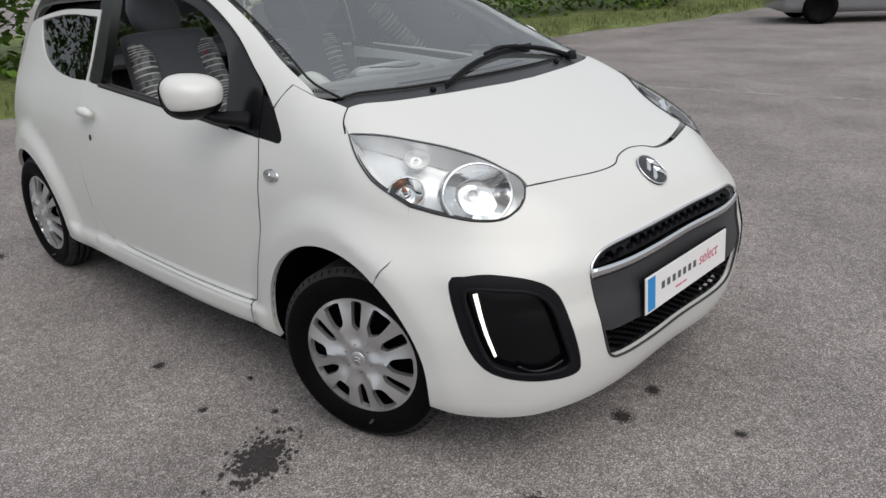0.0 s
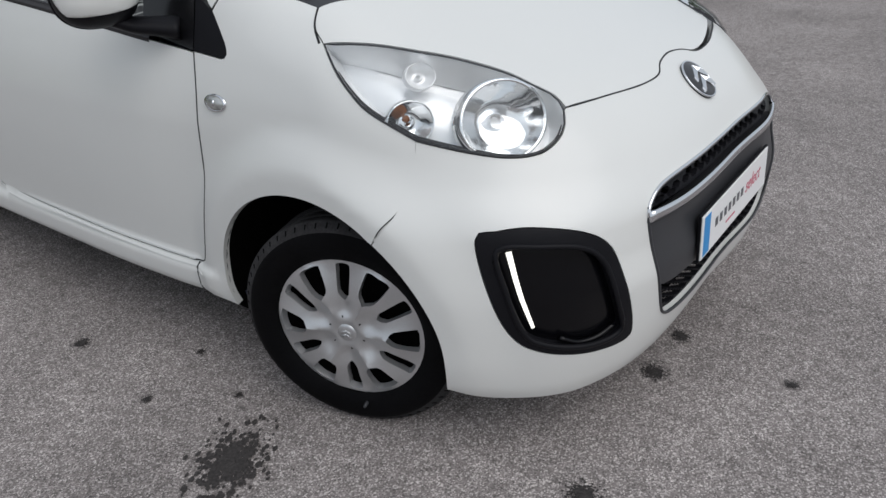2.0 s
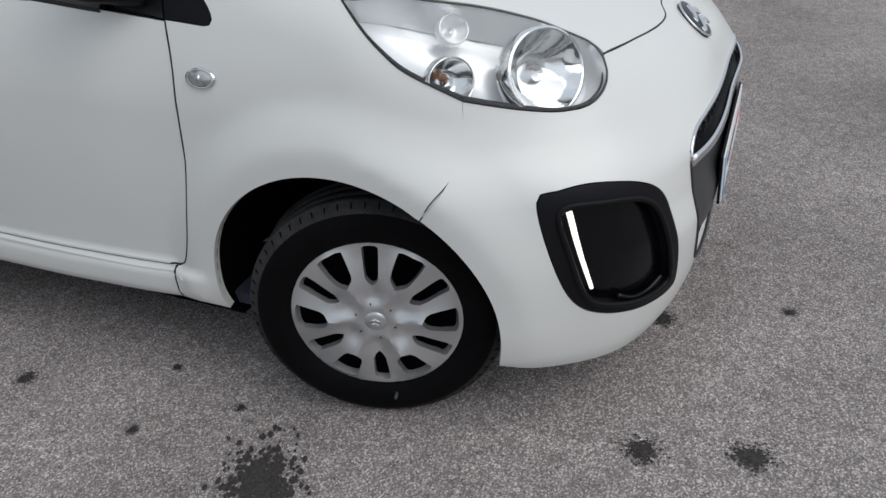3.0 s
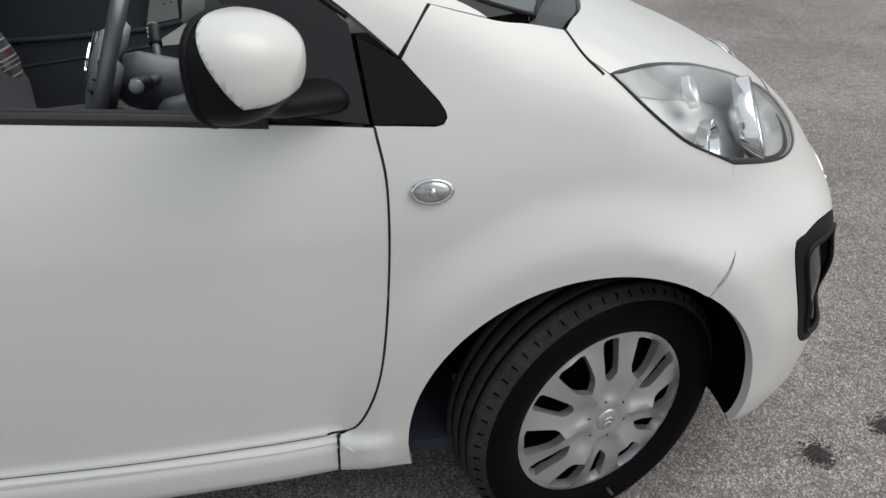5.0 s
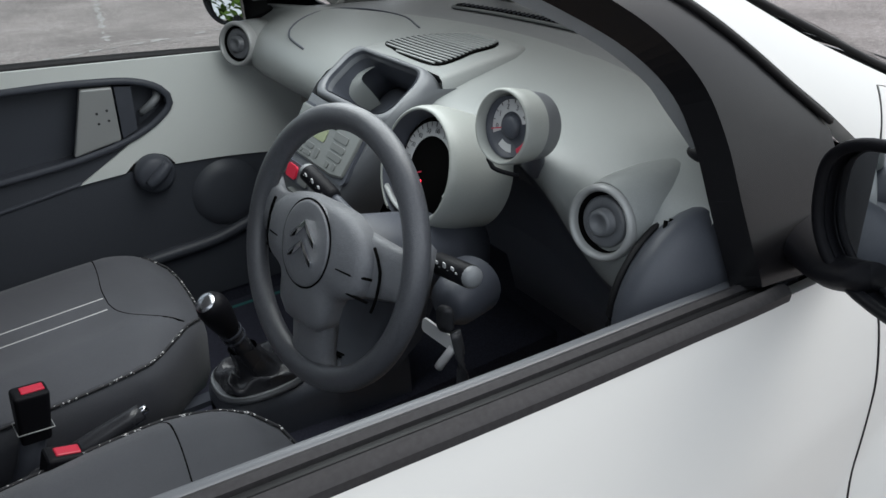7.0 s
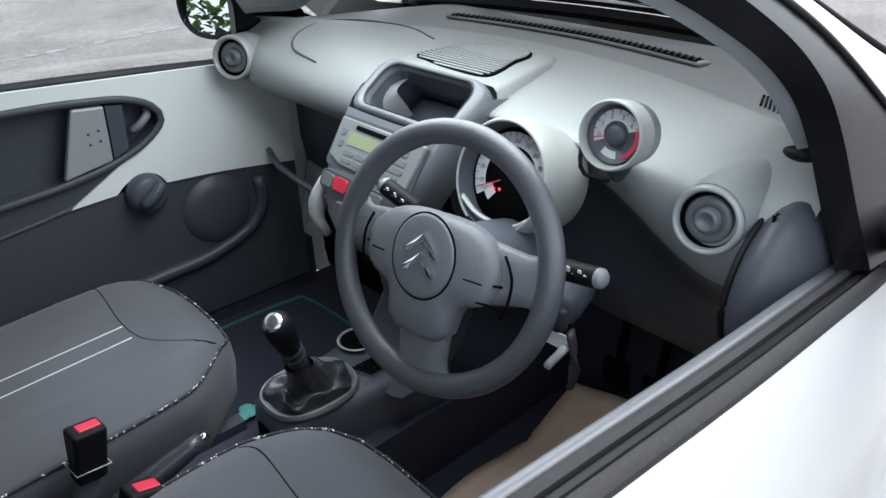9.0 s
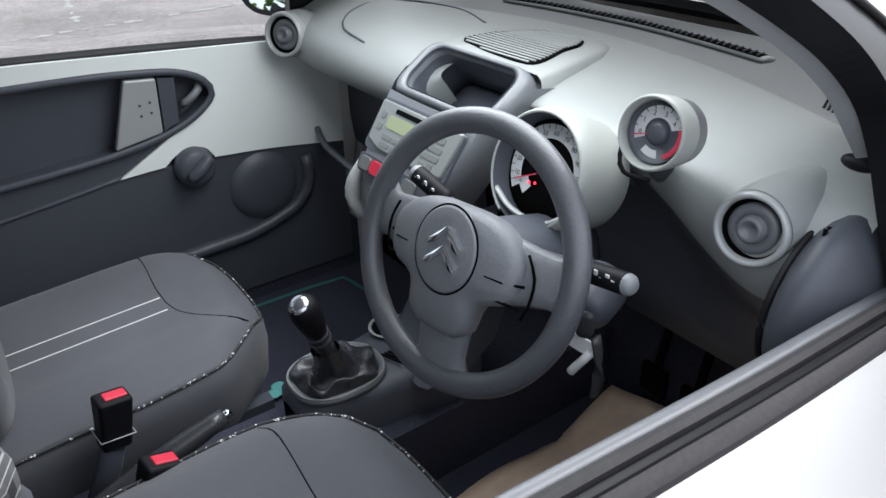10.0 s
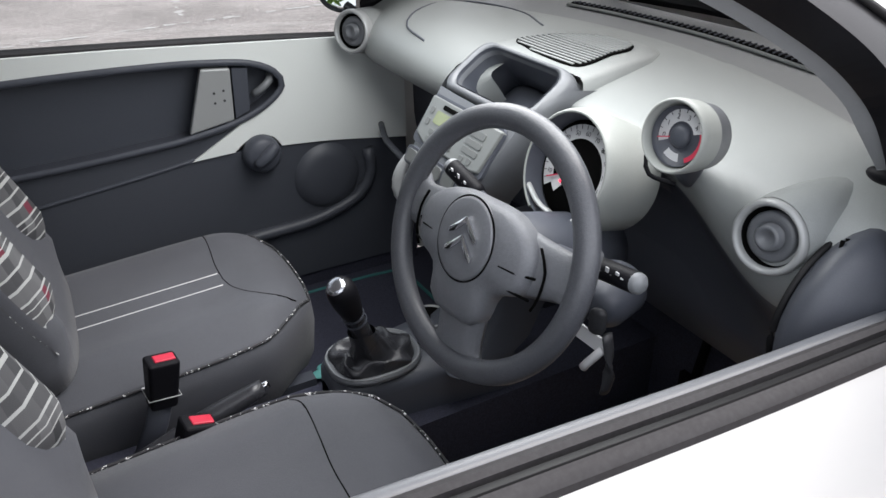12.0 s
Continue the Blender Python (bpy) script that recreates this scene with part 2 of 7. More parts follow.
def soften(ob, angle=35, width=0.0, segments=2):
    """Sharp shading at real edges, and a bevel where a width is given."""
    if width:
        mod = ob.modifiers.new("bevel", "BEVEL")
        mod.width, mod.segments, mod.limit_method, mod.angle_limit = width, segments, "ANGLE", radians(30)
        mod.harden_normals = False
    me = ob.data
    bm = bmesh.new()
    bm.from_mesh(me)
    for e in bm.edges:
        e.smooth = not (len(e.link_faces) == 2 and e.calc_face_angle(0) > radians(angle))
    bm.to_mesh(me)
    bm.free()
    return ob


def box(bm, centre, size, m=None):
    made = bmesh.ops.create_cube(bm, size=1.0)["verts"]
    for v in made:
        v.co = Vector(v.co[i] * size[i] + centre[i] for i in range(3))
        if m is not None:
            v.co = m @ v.co
    return made


def revolve(bm, profile, m, steps=48, sweep=math.tau):
    """A lathe: profile of (radius, height) about the local z axis of m."""
    closed = abs(sweep - math.tau) < 1e-6
    rings = []
    for k in range(steps + (0 if closed else 1)):
        a = sweep * k / steps
        rings.append([bm.verts.new(m @ Vector((r * math.cos(a), r * math.sin(a), h))) for r, h in profile])
    count = len(rings) if closed else len(rings) - 1
    for k in range(count):
        p, q = rings[k], rings[(k + 1) % len(rings)]
        for i in range(len(profile) - 1):
            bm.faces.new((p[i], q[i], q[i + 1], p[i + 1]))
    bmesh.ops.remove_doubles(bm, verts=[v for ring in rings for v in ring], dist=1e-5)
    bmesh.ops.recalc_face_normals(bm, faces=bm.faces[:])


def catmull(points, step, closed=False):
    """A smooth line through the points (any dimension), sampled about every step."""
    p = [np.array(q, float) for q in points]
    n = len(p)
    out = []
    for i in range(n if closed else n - 1):
        a = p[(i - 1) % n] if closed or i > 0 else 2 * p[0] - p[1]
        b, c = p[i], p[(i + 1) % n]
        d = p[(i + 2) % n] if closed or i + 2 < n else 2 * p[-1] - p[-2]
        k = max(1, int(np.linalg.norm(c - b) / step))
        for j in range(k):
            t = j / k
            out.append(0.5 * (2 * b + (c - a) * t + (2 * a - 5 * b + 4 * c - d) * t * t + (3 * b - a - 3 * c + d) * t**3))
    if not closed:
        out.append(p[-1])
    return out


def loop(*runs, step=0.012):
    """A closed outline of smooth runs that meet in sharp corners (each run starts where the one before ends)."""
    out = []
    for i, run in enumerate(runs):
        out += catmull(list(run) + [runs[(i + 1) % len(runs)][0]], step)[:-1]
    return out


def tube(bm, points, radius, sides=8, flat=1.0, up=(0, 0, 1), caps=True):
    """A round (or flattened) bar along a line of points; radius may be a function of 0..1."""
    pts = [Vector(p) for p in points]
    rings = []
    for i, p in enumerate(pts):
        d = (pts[min(i + 1, len(pts) - 1)] - pts[max(i - 1, 0)]).normalized()
        u = d.cross(Vector(up))
        u = u.normalized() if u.length > 1e-4 else d.orthogonal().normalized()
        w = u.cross(d).normalized()
        r = radius(i / (len(pts) - 1)) if callable(radius) else radius
        rings.append([bm.verts.new(p + r * (math.cos(a) * u + flat * math.sin(a) * w)) for a in (math.tau * k / sides for k in range(sides))])
    for a, b in zip(rings, rings[1:]):
        for k in range(sides):
            bm.faces.new((a[k], a[(k + 1) % sides], b[(k + 1) % sides], b[k]))
    if caps:
        bm.faces.new(rings[0][::-1])
        bm.faces.new(rings[-1])
    return rings


def ring_tube(bm, points, radius, sides=8, up=(0, 0, 1)):
    pts = [Vector(p) for p in points]
    n = len(pts)
    rings = []
    for i, p in enumerate(pts):
        d = (pts[(i + 1) % n] - pts[i - 1]).normalized()
        u = d.cross(Vector(up))
        u = u.normalized() if u.length > 1e-4 else d.orthogonal().normalized()
        w = u.cross(d).normalized()
        rings.append([bm.verts.new(p + radius * (math.cos(a) * u + math.sin(a) * w)) for a in (math.tau * k / sides for k in range(sides))])
    for i in range(n):
        a, b = rings[i], rings[(i + 1) % n]
        for k in range(sides):
            bm.faces.new((a[k], a[(k + 1) % sides], b[(k + 1) % sides], b[k]))


def inside(pts, poly):
    x, y = pts[:, 0], pts[:, 1]
    px, py = poly[:, 0], poly[:, 1]
    qx, qy = np.roll(px, -1), np.roll(py, -1)
    res = np.zeros(len(pts), bool)
    for a, b, c, d in zip(px, py, qx, qy):
        if b != d:
            res ^= ((b > y) != (d > y)) & (x < (c - a) * (y - b) / (d - b) + a)
    return res


def inset(poly, gap):
    """The closed outline drawn in by gap."""
    poly = np.asarray(poly, float)
    t = np.roll(poly, -1, 0) - np.roll(poly, 1, 0)
    t /= np.maximum(np.linalg.norm(t, axis=1, keepdims=True), 1e-9)
    n = np.stack([-t[:, 1], t[:, 0]], 1)
    area = np.sum(poly[:, 0] * np.roll(poly[:, 1], -1) - np.roll(poly[:, 0], -1) * poly[:, 1])
    return poly + n * gap * (1 if area > 0 else -1)


def triangulate(outline, holes, grid):
    """Triangles that fill an outline with holes, on a regular grid inside."""
    from mathutils.geometry import delaunay_2d_cdt
    outline = np.asarray(outline, float)
    holes = [np.asarray(h, float) for h in holes]
    lo, hi = outline.min(0), outline.max(0)
    gx, gy = np.meshgrid(np.arange(lo[0], hi[0] + grid, grid), np.arange(lo[1], hi[1] + grid, grid))
    gx[1::2] += grid / 2
    g = np.stack([gx.ravel(), gy.ravel()], 1)
    keep = inside(g, outline)
    for h in holes:
        keep &= ~inside(g, h)
    g = g[keep]
    rim = np.concatenate([outline] + holes)
    if len(g):
        near = np.min(np.hypot(g[:, None, 0] - rim[None, :, 0], g[:, None, 1] - rim[None, :, 1]), 1)
        g = g[near > grid * 0.45]
    verts = np.concatenate([rim, g]) if len(g) else rim
    edges, base = [], 0
    for ring in [outline] + holes:
        n = len(ring)
        edges += [(base + i, base + (i + 1) % n) for i in range(n)]
        base += n
    v, _, f, *_ = delaunay_2d_cdt([Vector(p) for p in verts], edges, [], 0, 1e-6)
    v = np.array([tuple(p) for p in v])
    f = np.array([t for t in f if len(t) == 3])
    mid = v[f].mean(1)
    ok = inside(mid, outline)
    for h in holes:
        ok &= ~inside(mid, h)
    return v, f[ok]


class Along:
    """Looks at the skin along one fixed direction."""
    def __init__(self, way, up=(0, 0, 1)):
        self.way, self.up = np.array(way, float) / np.linalg.norm(way), up
        right = np.cross(self.way, up)
        self.u = right / np.linalg.norm(right)
        self.v = np.cross(self.u, self.way)

    def other_side(self):
        return Along(self.way * (1, -1, 1), self.up)

    def flat(self, p):
        p = np.asarray(p, float)
        return np.stack([p @ self.u, p @ self.v], 1)

    def skin(self, q):
        base = q[:, :1] * self.u + q[:, 1:] * self.v
        if abs(self.way[2]) < 0.9 and abs(self.way[1]) > 0.3:
            base = base + self.way * ((-0.70 - base[:, 1:2]) / self.way[1] if self.way[1] > 0 else (0.70 - base[:, 1:2]) / self.way[1])
        return onto_body(base, self.way)


class Round:
    """Looks at the skin from all sides towards an upright axis."""
    def __init__(self, cx, radius=0.6, ahead=1):
        self.cx, self.r, self.s = cx, radius, ahead

    def other_side(self):
        return self

    def flat(self, p):
        p = np.asarray(p, float)
        return np.stack([np.arctan2(-p[:, 1], (p[:, 0] - self.cx) * self.s) * self.r, p[:, 2]], 1)

    def skin(self, q):
        a = q[:, 0] / self.r
        out = np.stack([np.cos(a) * self.s, -np.sin(a), 0 * a], 1)
        base = out * 0.6
        base[:, 0] += self.cx
        base[:, 2] = q[:, 1]
        return onto_body(base, -out)


SIDE = Along((0, 1, 0))
SHOULDER = Along((0, 0.8, -0.6))
ABOVE = Along((0, 0, -1), up=(1, 0, 0))
NOSE = Round(0.0)
TAIL = Round(-2.1, ahead=-1)


def skin_mesh(name, outline, view, holes=(), grid=0.022, gap=0.0011, depth=0.018, lift=0.0, mirrored=False):
    """A body panel as a mesh: the outline (3D points near the skin) filled, laid on the skin, with its edge turned in."""
    if mirrored:
        outline, holes, view = flip(outline), [flip(h) for h in holes], view.other_side()
    flat = inset(view.flat(outline), gap)
    cut = [inset(view.flat(h), -gap) for h in holes]
    v, f = triangulate(flat, cut, grid)
    p = view.skin(v)
    n = body_normal(p)
    p = p + n * lift
    face = np.cross(p[f[:, 1]] - p[f[:, 0]], p[f[:, 2]] - p[f[:, 0]])
    f = np.where((np.sum(face * n[f[:, 0]], 1) < 0)[:, None], f[:, ::-1], f)
    edges = {}
    for a, b, c in f:
        for i, j in ((a, b), (b, c), (c, a)):
            edges[(i, j)] = True
    rim = [(i, j) for i, j in edges if (j, i) not in edges]
    verts, faces, normals = [tuple(q) for q in p], [tuple(int(k) for k in t) for t in f], [tuple(q) for q in n]
    if depth:
        for i, j in rim:
            k = len(verts)
            across = np.cross(p[j] - p[i], n[i])
            across /= max(np.linalg.norm(across), 1e-9)
            r = 0.0012
            verts += [tuple(p[j]), tuple(p[i]), tuple(p[i] - n[i] * depth + across * r), tuple(p[j] - n[j] * depth + across * r)]
            faces.append((k, k + 1, k + 2, k + 3))
            normals += [tuple(across)] * 4
    me = bpy.data.meshes.new(name)
    me.from_pydata(verts, [], faces)
    for poly in me.polygons:
        poly.use_smooth = True
    me.normals_split_custom_set_from_vertices(normals)
    return me


def panel(name, outline, view, mat, parent, label="", **how):
    me = skin_mesh(name, outline, view, **how)
    me.materials.append(mat)
    ob = new(name, me)
    ob.parent = parent
    if label:
        ob["label"] = label
    return ob


def skin_line(points, view, step=0.012, lift=0.0, closed=False):
    """A smooth line of points laid on the skin."""
    pts = catmull(points, step, closed)
    q = view.skin(view.flat(pts))
    return q + body_normal(q) * lift


def flip(points):
    return [(p[0], -p[1], p[2]) for p in points]


# ---------------------------------------------------------------- ground and surroundings
def ground():
    bm = bmesh.new()
    bmesh.ops.create_grid(bm, x_segments=2, y_segments=2, size=300)
    return tagged(part("ground", bm, ASPHALT), "worn reddish grey asphalt of a car park", "ground", kind="structure")


def blot(x, y, size, seed, stretch=1.0, turn=0.0):
    """A ragged dark oil stain lying on the asphalt."""
    rng = random.Random(seed)
    bm = bmesh.new()
    for k in range(620):
        spread = rng.choice((0.16, 0.24, 0.36))
        cx, cy = rng.gauss(0, size * spread), rng.gauss(0, size * spread)
        r = size * rng.uniform(0.015, 0.065)
        ring = []
        for i in range(8):
            a = math.tau * i / 8
            q = r * rng.uniform(0.55, 1.15)
            px, py = cx + q * math.cos(a), (cy + q * math.sin(a)) * stretch
            ring.append(bm.verts.new((px * math.cos(turn) - py * math.sin(turn), px * math.sin(turn) + py * math.cos(turn), 0.000003 * k)))
        bm.faces.new(ring)
    ob = part("oil_stain", bm, STAIN, None, "", False)
    ob.location = (x, y, 0.0015)
    return tagged(ob, "dark ragged oil stain on the asphalt", "stain", "oil stains", "stuff")


ground()
for i, (x, y, size, st, tu) in enumerate(((-0.175, -1.03, 0.13, 1.6, 0.5), (0.555, 0.04, 0.045, 1, 0), (0.55, -0.16, 0.05, 1.2, 1), (0.875, -0.02, 0.03, 1, 0),
                                          (0.575, -0.66, 0.06, 1, 0.4), (0.80, -0.60, 0.07, 0.8, 0.2), (-2.75, -0.95, 0.11, 0.8, 0), (-0.95, -0.95, 0.04, 1, 0),
                                          (-0.55, -1.0, 0.025, 1, 0), (-0.60, -0.78, 0.022, 1, 0), (-0.35, -0.85, 0.022, 1, 0), (1.35, 0.75, 0.08, 1, 0.6), (1.7, 1.6, 0.05, 1, 0))):
    blot(x, y, size, 20 + i, st, tu)


def road_line(x0, y0, x1, y1, width, seed):
    """A worn painted bay line: broken flakes along a straight strip."""
    rng = random.Random(seed)
    bm = bmesh.new()
    a, b = Vector((x0, y0, 0)), Vector((x1, y1, 0))
    d = (b - a)
    n = d.cross(Vector((0, 0, 1))).normalized()
    k = int(d.length / 0.05)
    for i in range(k):
        if rng.random() < 0.45:
            continue
        c = a + d * (i + rng.random()) / k + n * rng.uniform(-0.3, 0.3) * width + Vector((0, 0, 0.00002 * i))
        r = rng.uniform(0.25, 0.75) * width
        ring = [bm.verts.new(c + d.normalized() * (rng.uniform(0.6, 1.6) * 0.045 * math.cos(t)) + n * (r * rng.uniform(0.6, 1.0) * math.sin(t)))
                for t in (math.tau * j / 9 for j in range(9))]
        bm.faces.new(ring)
    ob = part("bay_line", bm, ROAD_PAINT, None, "", False)
    ob.location.z = 0.002
    return tagged(ob, "worn white painted parking bay line", "road marking", "bay lines", "stuff")


road_line(-4.0, 5.45, 4.0, 6.25, 0.07, 3)
road_line(-0.2, 5.9, 0.3, 9.6, 0.07, 4)


def hedge(points, depth, height, seed, count):
    """An overgrown hedge: leaf clumps along a line, one mesh of many small leaves."""
    rng = random.Random(seed)
    verts, faces = [], []
    line = catmull(points, 0.2)
    for _ in range(count):
        p = line[rng.randrange(len(line))]
        h = height * rng.random() ** 0.8
        away = rng.random() ** 1.5 * depth + 0.35 * math.sin(p[0] * 2.1 + p[1] * 1.3) + 0.25 * math.sin(p[0] * 5.3)
        c = Vector((p[0] - away * 0.75, p[1] + away * 0.65, h + 0.02))
        s = rng.uniform(0.05, 0.11)
        q = Euler((rng.uniform(-0.9, 0.9), rng.uniform(-0.9, 0.9), rng.uniform(0, 6.3))).to_matrix()
        k = len(verts)
        for v in ((0, -s, 0), (s * 0.55, -s * 0.2, s * 0.1), (s * 0.35, s * 0.6, 0), (0, s * 1.1, -s * 0.15), (-s * 0.35, s * 0.6, 0), (-s * 0.55, -s * 0.2, s * 0.1)):
            verts.append(tuple(c + q @ Vector(v)))
        faces.append((k, k + 1, k + 2, k + 3, k + 4, k + 5))
    me = bpy.data.meshes.new("hedge")
    me.from_pydata(verts, [], faces)
    me.materials.append(LEAF)
    return tagged(new("hedge", me), "overgrown green hedge behind the car park", "hedge", kind="stuff")


HEDGE_LINE = [(-11.0, -9.0), (-9.8, -4.0), (-8.7, 1.4), (-8.3, 7.0), (-8.0, 11.4), (-7.3, 14.4), (-6.8, 19.4), (-4.0, 25.0), (1.0, 29.0), (8.0, 33.0)]
hedge(HEDGE_LINE, 2.0, 3.6, 11, 52000)


def verge():
    """A grass verge in front of the hedge: a raised strip with blades."""
    rng = random.Random(5)
    bm = bmesh.new()
    line = catmull(HEDGE_LINE, 0.6)
    rows = []
    for p in line:
        rows.append([bm.verts.new((p[0] + 1.5 + 0.1 * math.sin(p[1] * 3), p[1] - 0.9, 0.0)), bm.verts.new((p[0] + 1.4, p[1] - 0.85, 0.07)),
                     bm.verts.new((p[0] + 0.2, p[1] - 0.2, 0.16)), bm.verts.new((p[0] - 4.0, p[1] + 2.5, 0.5))])
    for a, b in zip(rows, rows[1:]):
        for i in range(3):
            bm.faces.new((a[i], b[i], b[i + 1], a[i + 1]))
    for _ in range(16000):
        p = line[rng.randrange(len(line))]
        u = rng.uniform(-0.1, 1.45)
        c = Vector((p[0] + u + rng.uniform(-0.3, 0.3), p[1] - 0.6 * u + rng.uniform(-0.3, 0.3), 0.04))
        h, w = rng.uniform(0.08, 0.26), rng.uniform(0.006, 0.014)
        lean = Vector((rng.gauss(0, 0.06), rng.gauss(0, 0.06), h))
        t = Vector((rng.uniform(-1, 1), rng.uniform(-1, 1), 0)).normalized() * w
        bm.faces.new((bm.verts.new(c - t), bm.verts.new(c + t), bm.verts.new(c + lean)))
    return tagged(part("grass_verge", bm, GRASS, None, "", False), "strip of rough grass below the hedge", "grass", kind="stuff")


verge()

# ---------------------------------------------------------------- the car's outer skin
car = thing("car", "small white three-door hatchback parked on asphalt, driver's window open", "car")


def side3(*xz):
    """Points given by length and height on the right-hand side, as 3D points near the skin."""
    y = SIDE.skin(SIDE.flat([(x, -0.74, z) for x, z in xz]))[:, 1]
    return [(x, float(q) if z < 0.95 else -0.74, z) for (x, z), q in zip(xz, y)]


LAMP_TOP = [(-0.045, -0.685, 0.941), (0.005, -0.660, 0.943), (0.059, -0.623, 0.937), (0.111, -0.583, 0.924), (0.163, -0.537, 0.908),
            (0.216, -0.499, 0.889), (0.267, -0.472, 0.870), (0.314, -0.459, 0.850), (0.359, -0.444, 0.828), (0.388, -0.456, 0.805)]
LAMP_FRONT = [(0.388, -0.456, 0.805), (0.403, -0.479, 0.784), (0.406, -0.511, 0.762), (0.389, -0.555, 0.743), (0.345, -0.603, 0.742),
              (0.280, -0.649, 0.755), (0.188, -0.696, 0.778)]
LAMP_LOW = [(0.188, -0.696, 0.778), (0.091, -0.720, 0.828), (0.043, -0.719, 0.863), (0.004, -0.710, 0.896)]
NOSE_SEAM = [(0.388, -0.448, 0.808), (0.427, -0.335, 0.808), (0.456, -0.211, 0.804), (0.461, -0.125, 0.806), (0.444, -0.072, 0.819),
             (0.434, 0.002, 0.825)]
NOSE_ALL = NOSE_SEAM + flip(NOSE_SEAM[:-1][::-1])
WING_SEAM = [(0.145, -0.790, 0.592), (0.182, -0.771, 0.648), (0.198, -0.740, 0.697), (0.188, -0.702, 0.777)]
arch_point = lambda c, a: side3((c[0] + ARCH_RADIUS * math.cos(a), c[1] + ARCH_RADIUS * math.sin(a)))[0]
SEAM_ANGLE = math.atan2(0.592 - ARCH_F[1], 0.145 - ARCH_F[0])
FRONT_ARCH_LOW = [arch_point(ARCH_F, a) for a in np.linspace(-0.24, SEAM_ANGLE, 12)]
REAR_ARCH_LOW = [arch_point(ARCH_F, a) for a in np.linspace(SEAM_ANGLE, math.pi + 0.19, 22)]
CHIN = [(0.275, -0.735, 0.222), (0.350, -0.695, 0.205), (0.448, -0.615, 0.203), (0.532, -0.465, 0.200), (0.584, -0.241, 0.198), (0.600, 0.0, 0.197)]

# openings in the bumper
FOG = [(0.337, -0.719, 0.606), (0.372, -0.698, 0.622), (0.431, -0.650, 0.626), (0.500, -0.575, 0.606), (0.538, -0.523, 0.562), (0.560, -0.492, 0.47),
       (0.569, -0.462, 0.36), (0.564, -0.472, 0.322), (0.525, -0.548, 0.322), (0.448, -0.648, 0.348), (0.402, -0.688, 0.392), (0.365, -0.713, 0.490)]
FOG_IN = [(0.375, -0.698, 0.585), (0.440, -0.640, 0.590), (0.500, -0.575, 0.575), (0.530, -0.535, 0.53), (0.548, -0.510, 0.44),
          (0.555, -0.492, 0.36), (0.520, -0.553, 0.345), (0.458, -0.640, 0.366), (0.423, -0.672, 0.40), (0.392, -0.693, 0.50)]
MOUTH_R = [(0.612, 0.0, 0.656), (0.605, -0.130, 0.656), (0.592, -0.290, 0.651), (0.580, -0.375, 0.640), (0.574, -0.420, 0.612), (0.578, -0.425, 0.585),
           (0.592, -0.412, 0.495), (0.600, -0.375, 0.370), (0.603, -0.350, 0.332), (0.608, -0.300, 0.316), (0.622, -0.150, 0.308)]
MOUTH = MOUTH_R + [(0.625, 0.0, 0.306)] + flip(MOUTH_R[1:][::-1])

bumper_outline = loop(CHIN[:-1] + flip(CHIN[::-1]), flip(FRONT_ARCH_LOW), flip(WING_SEAM), flip(LAMP_FRONT[::-1]), flip(NOSE_SEAM)[:1] + NOSE_ALL[::-1][1:-1] + NOSE_ALL[:1],
                      LAMP_FRONT, WING_SEAM[::-1], FRONT_ARCH_LOW[::-1])
fog_loop, mouth_loop = catmull(FOG, 0.012, True), catmull(MOUTH, 0.012, True)
front_bumper = panel("front_bumper", bumper_outline, NOSE, PAINT, car, holes=[fog_loop, flip(fog_loop), mouth_loop], grid=0.018)

bonnet_rear = [(-0.105, -0.630, 1.0), (-0.042, -0.505, 1.0), (0.006, -0.309, 1.0), (0.033, -0.10, 1.0), (0.036, 0.0, 1.0)]
bonnet_outline = loop(NOSE_ALL, flip(LAMP_TOP[::-1][1:-1]), flip([LAMP_TOP[0], (-0.085, -0.665, 0.97)]), flip(bonnet_rear) + bonnet_rear[:-1][::-1],
                      [(-0.105, -0.630, 1.0), (-0.085, -0.665, 0.97)], LAMP_TOP[:-1])
panel("bonnet", bonnet_outline, ABOVE, PAINT, car, grid=0.022)

DOOR_FRONT = side3((-0.418, 0.892), (-0.405, 0.80), (-0.411, 0.64), (-0.428, 0.50), (-0.452, 0.41), (-0.487, 0.345), (-0.535, 0.331))
DOOR_TOP = side3((-1.66, 0.985), (-1.50, 0.975), (-1.05, 0.947), (-0.75, 0.925), (-0.418, 0.892))
DOOR_BACK = side3((-1.50, 0.343), (-1.60, 0.38), (-1.65, 0.50), (-1.675, 0.70), (-1.67, 0.90))
BELT_TIP = [(-0.418, -0.724, 0.892), (-0.326, -0.724, 0.885)]
PILLAR_FOOT = [(-0.326, -0.724, 0.885), (-0.314, -0.7235, 0.888), (-0.3085, -0.721, 0.897), (-0.311, -0.717, 0.906), (-0.319, -0.711, 0.918), (-0.372, -0.690, 0.980)]
wing_outline = loop(WING_SEAM[:-1], LAMP_LOW, [LAMP_TOP[0], (-0.085, -0.665, 0.97)], [(-0.105, -0.630, 1.0), (-0.165, -0.633, 1.012), (-0.220, -0.645, 1.022),
                    (-0.322, -0.647, 1.050)], [(-0.322, -0.647, 1.050), (-0.350, -0.670, 1.012)], PILLAR_FOOT[::-1], BELT_TIP[::-1], DOOR_FRONT[:-1] + side3((-0.505, 0.333)),
                    side3((-0.512, 0.331), (-0.520, 0.238)), side3((-0.520, 0.238), (-0.388, 0.236)), REAR_ARCH_LOW[::-1])
door_outline = loop(DOOR_FRONT, side3((-0.535, 0.331), (-0.9, 0.332), (-1.3, 0.335)), DOOR_BACK, DOOR_TOP)
